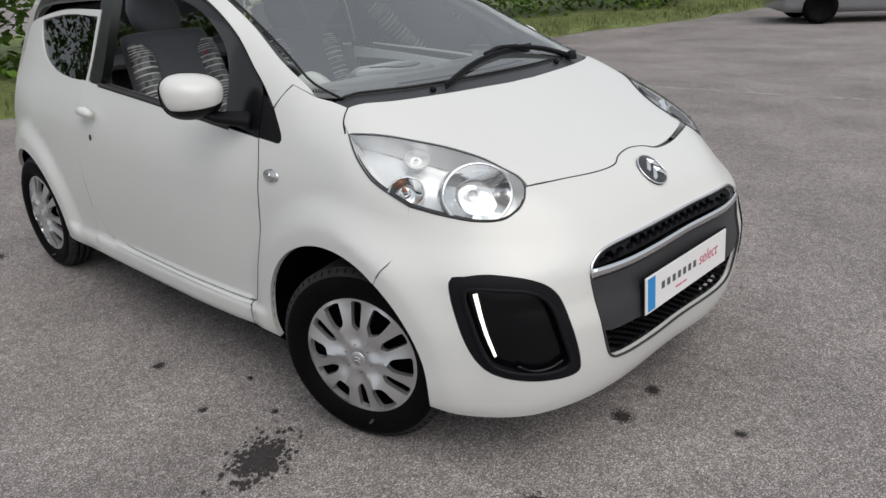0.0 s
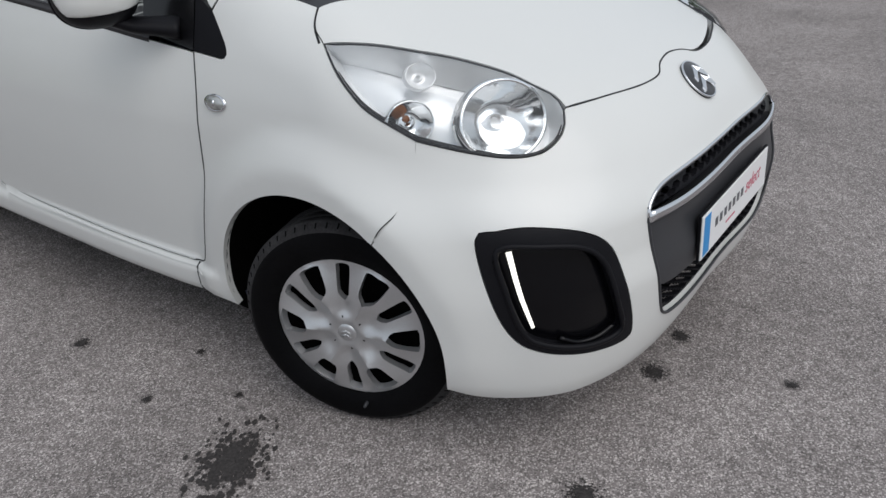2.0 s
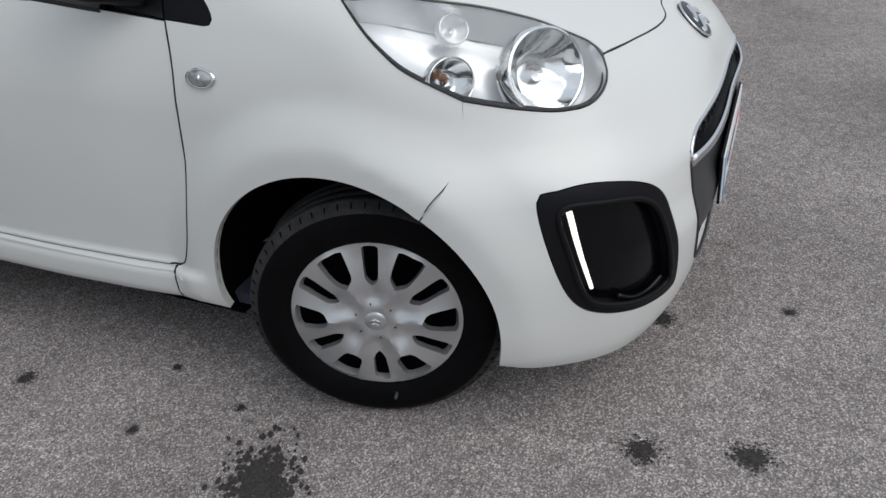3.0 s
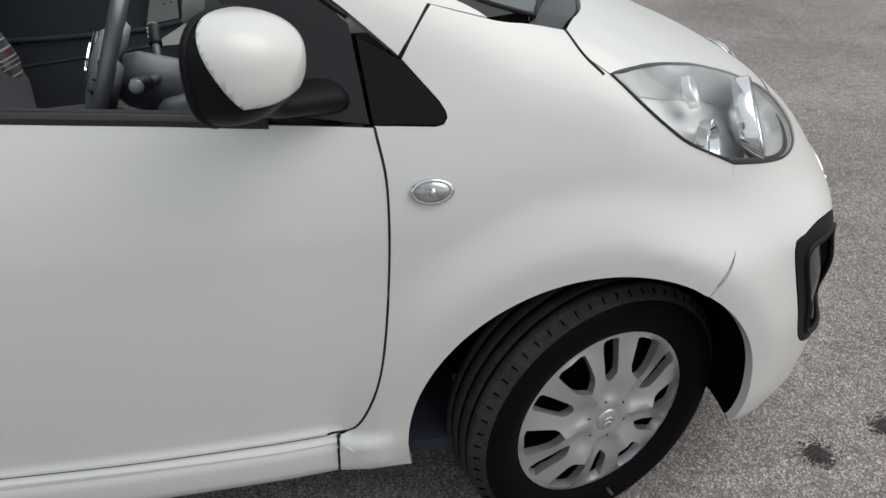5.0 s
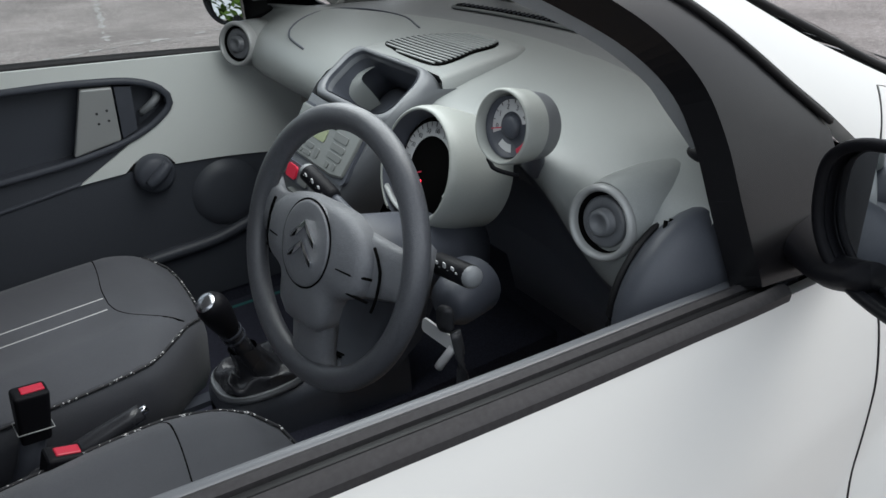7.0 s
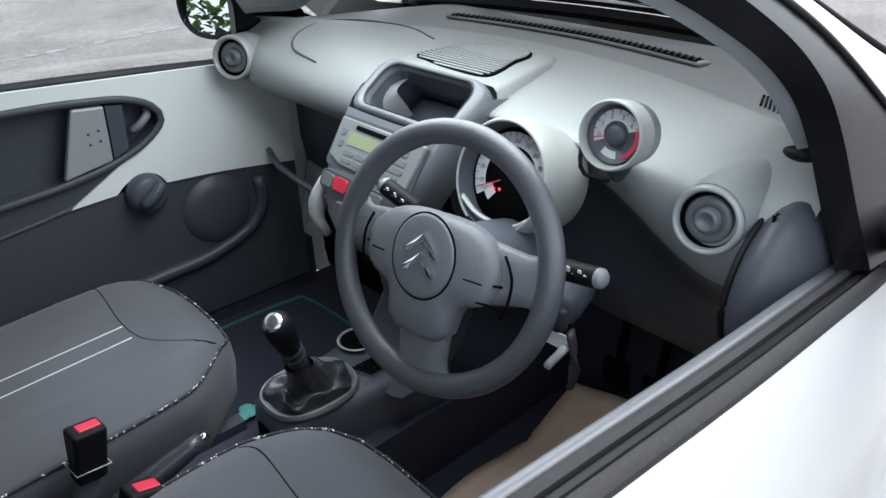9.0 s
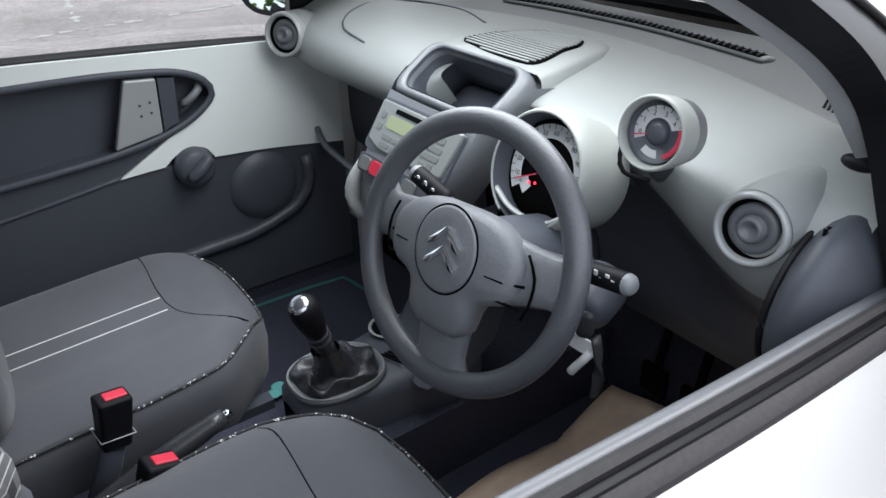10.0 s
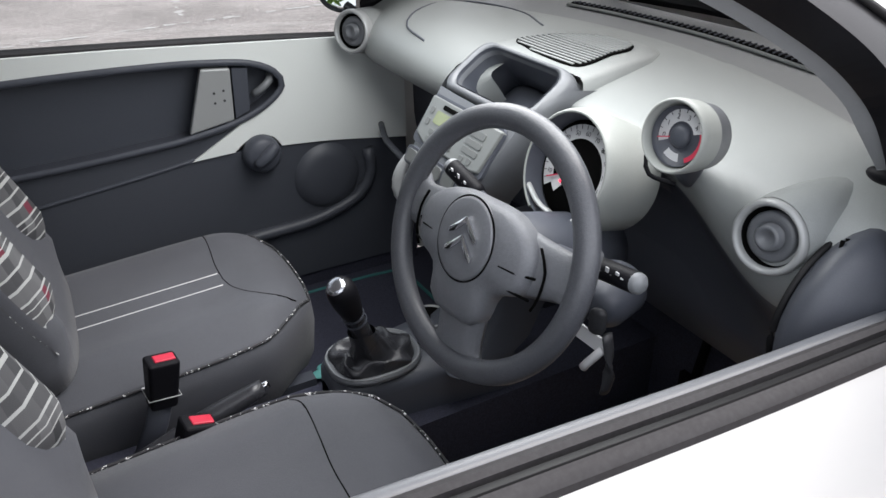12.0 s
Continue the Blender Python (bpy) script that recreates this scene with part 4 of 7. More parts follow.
# ---------------------------------------------------------------- bumper insets
fog_in = catmull(FOG_IN, 0.012, True)
for mirrored in (False, True):
    sy = 1
    side = flip if mirrored else list
    inset_panel = panel("fog_surround", fog_loop, NOSE, PLASTIC, car, "black plastic surround with a lit daytime lamp", holes=[fog_in], grid=0.015, gap=0.001, depth=0.026, lift=0.001, mirrored=mirrored)
    panel("fog_insert", fog_in, NOSE, GLOSS_BLACK, inset_panel, grid=0.02, gap=-0.006, depth=0.0, lift=-0.022, mirrored=mirrored)
    strip = skin_line(side([(0.392, -0.68, 0.577), (0.405, -0.675, 0.52), (0.42, -0.667, 0.46), (0.437, -0.655, 0.400)]), NOSE, 0.01, -0.019)
    bm = bmesh.new()
    tube(bm, [(p[0], p[1] * sy, p[2]) for p in strip], lambda t: 0.0062 - 0.0022 * t, 10)
    part("daytime_lamp", bm, LED, inset_panel, "lit white daytime lamp strip")
    bm = bmesh.new()
    ring_tube(bm, skin_line(side(FOG_IN), NOSE, 0.012, 0.0, True), 0.0065, 8)
    part("surround_flange", bm, PLASTIC, inset_panel)
    lip = skin_line(side([(0.475, -0.610, 0.372), (0.50, -0.575, 0.352), (0.53, -0.535, 0.352), (0.55, -0.50, 0.37)]), NOSE, 0.01, -0.012)
    bm = bmesh.new()
    tube(bm, [(p[0], p[1] * sy, p[2]) for p in lip], 0.006, 8)
    part("fog_lip", bm, GLOSS_BLACK, inset_panel)

# Near-black sheet paints in the shade behind the grille mesh
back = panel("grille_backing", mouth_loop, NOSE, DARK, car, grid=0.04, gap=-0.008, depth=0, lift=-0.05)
grille = panel("grille_frame", loop([(0.578, -0.422, 0.578), (0.592, -0.410, 0.495), (0.598, -0.385, 0.425)], [(0.63, -0.25, 0.412), (0.64, 0, 0.410), (0.63, 0.25, 0.412)],
               flip([(0.598, -0.385, 0.425), (0.592, -0.410, 0.495), (0.578, -0.422, 0.578)]), [(0.60, 0.25, 0.575), (0.61, 0, 0.577), (0.60, -0.25, 0.575)]),
               NOSE, GREY_TRIM, car, "dark grey panel across the grille behind the plate", grid=0.03, depth=0.04, lift=-0.002)


def honeycomb(name, outline, cell, lift):
    flat = NOSE.flat(outline)
    lo, hi = flat.min(0), flat.max(0)
    holes, row = [], 0
    z = lo[1]
    while z < hi[1] + cell:
        s = lo[0] + (cell * 0.95 if row % 2 else 0)
        while s < hi[0] + cell:
            hexa = np.array([(s + cell * 0.80 * math.cos(a), z + cell * 0.50 * math.sin(a)) for a in (math.tau * k / 6 for k in range(6))])
            if inside(hexa, flat).all():
                holes.append(hexa)
            s += cell * 1.9
        z += cell * 0.56
        row += 1
    v, f = triangulate(flat, holes, cell * 2)
    p = NOSE.skin(v)
    n = body_normal(p)
    bm = bmesh.new()
    vs = [bm.verts.new(q) for q in p + n * lift]
    for t in f:
        bm.faces.new([vs[int(i)] for i in t])
    rim = [e for e in bm.edges if len(e.link_faces) == 1]
    made = bmesh.ops.extrude_edge_only(bm, edges=rim)["geom"]
    for g in made:
        if isinstance(g, bmesh.types.BMVert):
            g.co.x -= 0.016
    return part(name, bm, PLASTIC, car, "black honeycomb grille mesh", False)


upper = [(0.60, 0.0, 0.650), (0.60, -0.20, 0.648), (0.585, -0.34, 0.640), (0.578, -0.395, 0.622), (0.577, -0.410, 0.605), (0.59, -0.30, 0.606), (0.60, -0.15, 0.608)]
upper_loop = catmull(upper + [(0.60, 0.0, 0.609)] + flip(upper[1:][::-1]), 0.012, True)
lower = [(0.62, 0.0, 0.408), (0.62, -0.2, 0.409), (0.60, -0.385, 0.42), (0.602, -0.372, 0.372), (0.604, -0.345, 0.335), (0.608, -0.30, 0.320), (0.622, -0.15, 0.312)]
lower_loop = catmull(lower + [(0.625, 0.0, 0.31)] + flip(lower[1:][::-1]), 0.012, True)
honeycomb("upper_mesh", upper_loop, 0.020, -0.014)
honeycomb("lower_mesh", lower_loop, 0.017, -0.014)

bm = bmesh.new()
bar = skin_line([(0.575, -0.424, 0.594), (0.59, -0.30, 0.592), (0.60, -0.15, 0.594), (0.61, 0, 0.595), (0.60, 0.15, 0.594), (0.59, 0.30, 0.592), (0.575, 0.424, 0.594)], NOSE, 0.02, 0.003)
tube(bm, bar, lambda t: 0.0135, 10, 0.55, up=(1, 0, 0))
part("chrome_bar", bm, CHROME, car, "chrome strip below the upper grille")
bm = bmesh.new()
edge = skin_line([(0.575, -0.424, 0.594), (0.578, -0.418, 0.618), (0.582, -0.375, 0.642), (0.592, -0.290, 0.653), (0.605, -0.130, 0.658), (0.612, 0, 0.658),
                 (0.605, 0.130, 0.658), (0.592, 0.290, 0.653), (0.582, 0.375, 0.642), (0.578, 0.418, 0.618), (0.575, 0.424, 0.594)], NOSE, 0.012, 0.001)
tube(bm, edge, 0.0045, 8)
part("chrome_edge", bm, CHROME, car)
bm = bmesh.new()
ring_tube(bm, skin_line(MOUTH, NOSE, 0.015, 0.0, True), 0.004, 8)
part("mouth_trim", bm, GREY_TRIM, car)


# number plate, mounted on the grille panel
plate_m = look((0.650, 0.022, 0.474), (1.650, 0.002, 0.54)) @ pose(0, 0, 0, 0, 180, 0)
plate = new("number_plate")
plate.parent = car
plate.matrix_basis = plate_m
bm = bmesh.new()
box(bm, (0, 0, -0.004), (0.520, 0.111, 0.005))
soften(part("plate_board", bm, WHITE_PLATE, plate, "white show plate", False), 35, 0.0015)
bm = bmesh.new()
box(bm, (0, 0, -0.008), (0.528, 0.119, 0.006))
part("plate_surround", bm, PLASTIC, plate, "", False)
bm = bmesh.new()
box(bm, (-0.228, 0, -0.0013), (0.042, 0.100, 0.001))
part("plate_band", bm, BLUE, plate, "", False)


def lettering(name, text, size, m, mat, parent, shear=0.0, spacing=1.0):
    cu = bpy.data.curves.new(name, "FONT")
    cu.body, cu.size, cu.align_x, cu.align_y, cu.shear, cu.space_character = text, size, "CENTER", "CENTER", shear, spacing
    cu.extrude = 0.0002
    tmp = bpy.data.objects.new(name, cu)
    scene.collection.objects.link(tmp)
    me = bpy.data.meshes.new_from_object(tmp.evaluated_get(bpy.context.evaluated_depsgraph_get()))
    bpy.data.objects.remove(tmp)
    me.materials.clear()
    me.materials.append(mat)
    ob = new(name, me)
    ob.parent = parent
    ob.matrix_basis = m
    return ob


def bars(name, spans, height, m, mat, parent):
    """Plain bars in place of a maker's name or small print."""
    bm = bmesh.new()
    for x0, x1 in spans:
        box(bm, ((x0 + x1) / 2, 0, 0), (x1 - x0, height, 0.0006))
    ob = part(name, bm, mat, parent, "", False)
    ob.matrix_basis = m
    return ob


bars("plate_wordmark", [(-0.170 + 0.033 * k, -0.170 + 0.033 * k + 0.018) for k in range(7)], 0.022, pose(0, 0.006, -0.0008), INK, plate)
lettering("plate_script", "select", 0.055, pose(0.128, 0.008, -0.0008), RED_INK, plate, 0.3)
bars("plate_small_print", [(-0.085, -0.045), (-0.04, -0.015)], 0.005, pose(0, -0.028, -0.0008), RED_INK, plate)

# badge on the nose: round dark base with two chrome chevron bars
badge_at = NOSE.skin(NOSE.flat([(0.52, 0.0, 0.768)]))[0]
badge_n = body_normal(badge_at[None])[0]
badge = new("badge")
badge.parent = car
badge.matrix_basis = look(badge_at + badge_n * 0.002, badge_at + badge_n) @ pose(0, 0, 0, 0, 180, 0)
bm = bmesh.new()
revolve(bm, [(0.0, 0.010), (0.030, 0.009), (0.048, 0.005), (0.052, 0.003), (0.054, -0.006)], Matrix.Identity(4), 48)
part("badge_base", bm, material("badge_grey", (0.035, 0.036, 0.04), 0.3), badge)
bm = bmesh.new()
ring_tube(bm, [(0.053 * math.cos(a), 0.053 * math.sin(a), 0.003) for a in (math.tau * k / 48 for k in range(48))], 0.0025, 8)
part("badge_rim", bm, CHROME, badge)


def chevron(bm, cy, w, drop, thick, depth, m=None):
    for s in (-1, 1):
        pts = [(0, cy), (s * w, cy - drop), (s * w, cy - drop - thick * 0.8), (s * w * 0.62, cy - drop * 0.75 - thick), (0, cy - thick * 1.15)]
        top = [bm.verts.new((m or Matrix.Identity(4)) @ Vector((x, y, depth))) for x, y in pts]
        low = [bm.verts.new((m or Matrix.Identity(4)) @ Vector((x, y, 0))) for x, y in pts]
        ridge = bm.verts.new((m or Matrix.Identity(4)) @ Vector((s * w * 0.35, cy - drop * 0.35 - thick * 0.55, depth * 1.5)))
        for i in range(5):
            bm.faces.new((top[i], top[(i + 1) % 5], ridge))
            bm.faces.new((low[i], low[(i + 1) % 5], top[(i + 1) % 5], top[i]))
    bmesh.ops.recalc_face_normals(bm, faces=bm.faces[:])


for cy in (0.036, 0.006):
    bm = bmesh.new()
    chevron(bm, cy, 0.034, 0.028, 0.0165, 0.0125)
    part("chevron", bm, CHROME, badge, "chrome chevron", False)

# side indicator, door handle and lock, both sides
for sy in (1, -1):
    at = SIDE.skin(SIDE.flat([(-0.337, -0.75, 0.793)]))[0]
    nn = body_normal(at[None])[0]
    m = look(at + nn * 0.001, at + nn) @ pose(0, 0, 0, 0, 180, 0)
    bm = bmesh.new()
    revolve(bm, [(0.0, 0.009), (0.009, 0.008), (0.015, 0.005), (0.0175, 0.001)], m @ Matrix.Diagonal((1.75, 1, 1, 1)), 32)
    for v in bm.verts:
        v.co.y *= sy
    part("side_indicator", bm, material("clear_indicator", (0.40, 0.41, 0.40), 0.12, metal=0.5, coat=0.6, blotch=0.35, blotch_size=60), car, "small oval clear side indicator")
    bm = bmesh.new()
    revolve(bm, [(0.0165, 0.004), (0.0195, 0.005), (0.0205, 0.0)], m @ Matrix.Diagonal((1.72, 1, 1, 1)), 32)
    box(bm, (0, 0, 0.0085), (0.008, 0.014, 0.004), m)
    for v in bm.verts:
        v.co.y *= sy
    part("indicator_rim", bm, CHROME, car)
    bm = bmesh.new()
    grip = SIDE.skin(SIDE.flat([(-1.60, -0.75, 0.872), (-1.555, -0.75, 0.876), (-1.51, -0.75, 0.874), (-1.475, -0.75, 0.868)]))
    tube(bm, [(p[0], (p[1] - o) * sy, p[2]) for p, o in zip(catmull(list(grip), 0.01), np.interp(np.linspace(0, 1, 15), [0, 0.2, 0.8, 1], [0.004, 0.028, 0.026, 0.002]))], lambda t: 0.012 + 0.009 * math.sin(math.pi * t), 10)
    part("door_handle", bm, PAINT, car, "white door handle")
    lock = SIDE.skin(SIDE.flat([(-1.523, -0.75, 0.772)]))[0]
    bm = bmesh.new()
    revolve(bm, [(0.0, 0.004), (0.009, 0.004), (0.0115, 0.0)], look((lock[0], lock[1] * sy, lock[2]), (lock[0], lock[1] * sy * 2, lock[2])) @ pose(0, 0, 0, 0, 180, 0) @ Matrix.Diagonal((0.8, 1.25, 1, 1)), 20)
    part("door_lock", bm, GREY_TRIM, car)


# ---------------------------------------------------------------- wing mirrors
def wing_mirror(sy):
    """An egg-shaped mirror: black housing, white cap over its front and top, glass set into the back."""
    base = new("wing_mirror")
    base.parent = car
    m = Matrix.Translation((-0.588, -0.832, 1.032)) @ Matrix.Rotation(radians(-22), 4, "Z")

    def outline(k, grow=1.0):
        pts = []
        for j in range(48):
            a = math.tau * j / 48
            c, s = math.cos(a), math.sin(a)
            w = 0.092 * math.copysign(abs(c) ** 0.8, c)
            h = (0.064 if s > 0 else 0.080) * math.copysign(abs(s) ** 0.8, s)
            if s > 0:
                h *= 1 - 0.25 * (w / 0.092 + 1) / 2
            pts.append((w * k * grow, h * k * grow))
        return pts

    def shell(grow):
        bm = bmesh.new()
        rings = []
        for i in range(21):
            u = i / 20
            x = -0.017 + 0.096 * u
            k = math.sqrt(max(0.0004, 1 - max(0.0, (x + 0.012) / 0.0915) ** 2.2)) if x > -0.012 else 1.0
            rings.append([(x * grow, w, h) for w, h in outline(k, grow)])
        loft_rows = [[bm.verts.new(p) for p in r] for r in rings]
        for p, q in zip(loft_rows, loft_rows[1:]):
            for j in range(48):
                bm.faces.new((p[j], p[(j + 1) % 48], q[(j + 1) % 48], q[j]))
        bm.faces.new(loft_rows[-1])
        bmesh.ops.recalc_face_normals(bm, faces=bm.faces[:])
        return bm

    def place(bm):
        for v in bm.verts:
            v.co = m @ v.co
            v.co.y *= sy
        if sy < 0:
            bmesh.ops.reverse_faces(bm, faces=bm.faces[:])
        return bm
    bm = shell(1.04)
    for co, no in (((0.020, 0, 0), (-1, 0, -0.50)), ((0, 0, -0.030), (-0.15, 0.06, -1))):
        geom = bm.verts[:] + bm.edges[:] + bm.faces[:]
        bmesh.ops.bisect_plane(bm, geom=geom, plane_co=co, plane_no=no, clear_outer=True)
    cap = part("mirror_cap", place(bm), PAINT, base, "white painted mirror cap")
    sol = cap.modifiers.new("thick", "SOLIDIFY")
    sol.thickness, sol.offset = 0.0018, -1
    house = part("mirror_housing", place(shell(1.0)), PLASTIC, base, "black mirror housing")
    sol = house.modifiers.new("thick", "SOLIDIFY")
    sol.thickness, sol.offset = 0.004, -1
    bm = bmesh.new()
    bm.faces.new([bm.verts.new((-0.006 + (0.13 * h if sy < 0 else 0), w, h)) for w, h in outline(1.0, 0.90)])
    part("mirror_glass", place(bm), MIRROR, base, "", False)
    bm = bmesh.new()
    ring_tube(bm, [(-0.016, w, h) for w, h in outline(1.0, 0.985)], 0.0055, 8, up=(1, 0, 0))
    part("mirror_rim", place(bm), PLASTIC, base)
    # arm down to the door triangle
    bm = bmesh.new()
    tube(bm, catmull([(-0.578, -0.815 * sy, 0.968), (-0.560, -0.780 * sy, 0.952), (-0.53, -0.745 * sy, 0.945), (-0.49, -0.700 * sy, 0.936)], 0.01),
         lambda t: 0.030 + 0.022 * t, 14, 0.5)
    part("mirror_stalk", bm, PLASTIC, base)
    return base


for sy in (1, -1):
    wing_mirror(sy)

# ---------------------------------------------------------------- wiper and washer jets
wiper = new("wiper")
wiper.parent = car
arm_line = ABOVE.skin(ABOVE.flat([(-0.045, 0.42, 1.0), (-0.10, 0.30, 1.0), (-0.13, 0.12, 1.0), (-0.115, 0.0, 1.0)]))
bm = bmesh.new()
tube(bm, catmull([tuple(p + np.array((0, 0, h))) for p, h in zip(arm_line, (0.010, 0.018, 0.020, 0.014))], 0.02), lambda t: 0.013 - 0.005 * t, 8, 0.8)
part("wiper_arm", bm, PLASTIC, wiper)
blade_line = ABOVE.skin(ABOVE.flat([(-0.012, -0.315, 1.0), (-0.06, -0.16, 1.0), (-0.10, 0.0, 1.0), (-0.125, 0.16, 1.0), (-0.145, 0.30, 1.0)]))
for h, r, nm in ((0.006, 0.004, "wiper_blade"), (0.014, 0.005, "blade_bridge")):
    bm = bmesh.new()
    tube(bm, catmull([tuple(p + np.array((0, 0, h))) for p in blade_line], 0.03), r, 6, 1.5)
    part(nm, bm, SEAL if h < 0.01 else PLASTIC, wiper)
bm = bmesh.new()
revolve(bm, [(0.0, 0.030), (0.014, 0.028), (0.020, 0.015), (0.022, 0.0)], Matrix.Translation(arm_line[0]), 18)
part("wiper_pivot", bm, PLASTIC, wiper)
for y in (-0.353, 0.30):
    at = ABOVE.skin(ABOVE.flat([(-0.03, y, 1.0)]))[0]
    bm = bmesh.new()
    bmesh.ops.create_uvsphere(bm, u_segments=14, v_segments=8, radius=0.010, matrix=Matrix.Translation(at))
    part("washer_jet", bm, PLASTIC, car)


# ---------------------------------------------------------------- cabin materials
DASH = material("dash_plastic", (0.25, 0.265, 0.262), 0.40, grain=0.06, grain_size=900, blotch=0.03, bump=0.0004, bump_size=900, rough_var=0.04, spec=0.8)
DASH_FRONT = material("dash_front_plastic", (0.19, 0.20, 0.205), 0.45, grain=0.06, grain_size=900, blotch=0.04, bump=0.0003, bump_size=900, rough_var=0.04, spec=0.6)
# Lower dash parts; also the dash skin's foot, with shade in its colour
DASH_LOW_SHADE = material("lower_and_shaded_dash_plastic", (0.062, 0.068, 0.084), 0.42, grain=0.08, grain_size=900, bump=0.0002, bump_size=900, rough_var=0.05)
DOOR_LOW = material("door_plastic", (0.056, 0.061, 0.074), 0.42, grain=0.08, grain_size=900, bump=0.0002, bump_size=900, rough_var=0.05)
CONSOLE = material("console_plastic", (0.18, 0.19, 0.20), 0.40, grain=0.06, grain_size=900, bump=0.0002, bump_size=900, rough_var=0.05, spec=0.7)
WHEEL_GREY = material("wheel_leather", (0.150, 0.156, 0.170), 0.30, grain=0.08, grain_size=300, blotch=0.08, blotch_size=12, bump=0.0007, bump_size=900, rough_var=0.06, spec=0.8)
RIM_GREY = material("wheel_rim_rubber", (0.072, 0.076, 0.086), 0.32, grain=0.12, grain_size=300, blotch=0.08, blotch_size=12, bump=0.0005, bump_size=700, rough_var=0.08, spec=0.8)
COWL = material("pale_cowl_plastic", (0.29, 0.305, 0.29), 0.36, blotch=0.03, grain=0.02, rough_var=0.05)
SILVER_TRIM = material("silver_plastic", (0.33, 0.34, 0.34), 0.36, metal=0.15, blotch=0.03, rough_var=0.05)
CARD = material("pale_door_card", (0.76, 0.79, 0.765), 0.42, blotch=0.03, grain=0.02, coat=0.1)
CLOTH = material("dark_seat_cloth", (0.073, 0.076, 0.088), 0.72, grain=0.12, grain_size=700, blotch=0.12, blotch_size=5, bump=0.0006, bump_size=900, sheen=0.15)
THREAD = material("white_thread", (0.62, 0.62, 0.62), 0.7)
CARPET = material("black_carpet", (0.034, 0.036, 0.056), 0.95, grain=0.3, grain_size=300, bump=0.002, bump_size=400)
TEAL = material("teal_edging", (0.03, 0.13, 0.13), 0.8)
PAPER = material("brown_paper", (0.80, 0.60, 0.45), 0.8, grain=0.06, grain_size=40, blotch=0.10, blotch_size=6, bump=0.003, bump_size=12)
BOOT = material("gaiter_leatherette", (0.032, 0.033, 0.038), 0.28, bump=0.0006, bump_size=250, rough_var=0.08)
RED = material("red_button", (0.55, 0.02, 0.05), 0.35)
RADIO = material("radio_silver", (0.20, 0.21, 0.205), 0.34, metal=0.3, blotch=0.04)
BUTTON = material("button_silver", (0.15, 0.157, 0.155), 0.38, metal=0.2, blotch=0.05)
SATIN = material("satin_metal", (0.50, 0.51, 0.54), 0.24, metal=1.0, rough_var=0.05)
SCREEN_GREEN = material("radio_display", (0.22, 0.25, 0.14), 0.25)
DIAL = material("dial_face", (0.55, 0.56, 0.57), 0.5, blotch=0.04)
DIAL_RED = material("dial_red", (0.55, 0.04, 0.08), 0.5)
GLOW_RED = material("warning_lamp", (1.0, 0.02, 0.05), 0.4, emit=2.0)
WHITE_TAG = material("white_plastic", (0.80, 0.80, 0.80), 0.4)
# Dark trim; on stack and dash it is dash plastic with shade coloured in
TRIM_SHADE = material("dark_trim_and_shaded_dash", (0.110, 0.117, 0.128), 0.38, grain=0.06, grain_size=900, bump=0.0002, bump_size=900, rough_var=0.05, spec=0.7)
HEADLINER = material("headliner", (0.74, 0.74, 0.72), 0.9, grain=0.05, grain_size=400)
LINING = material("cabin_lining", (0.09, 0.09, 0.095), 0.85, grain=0.1, grain_size=200)


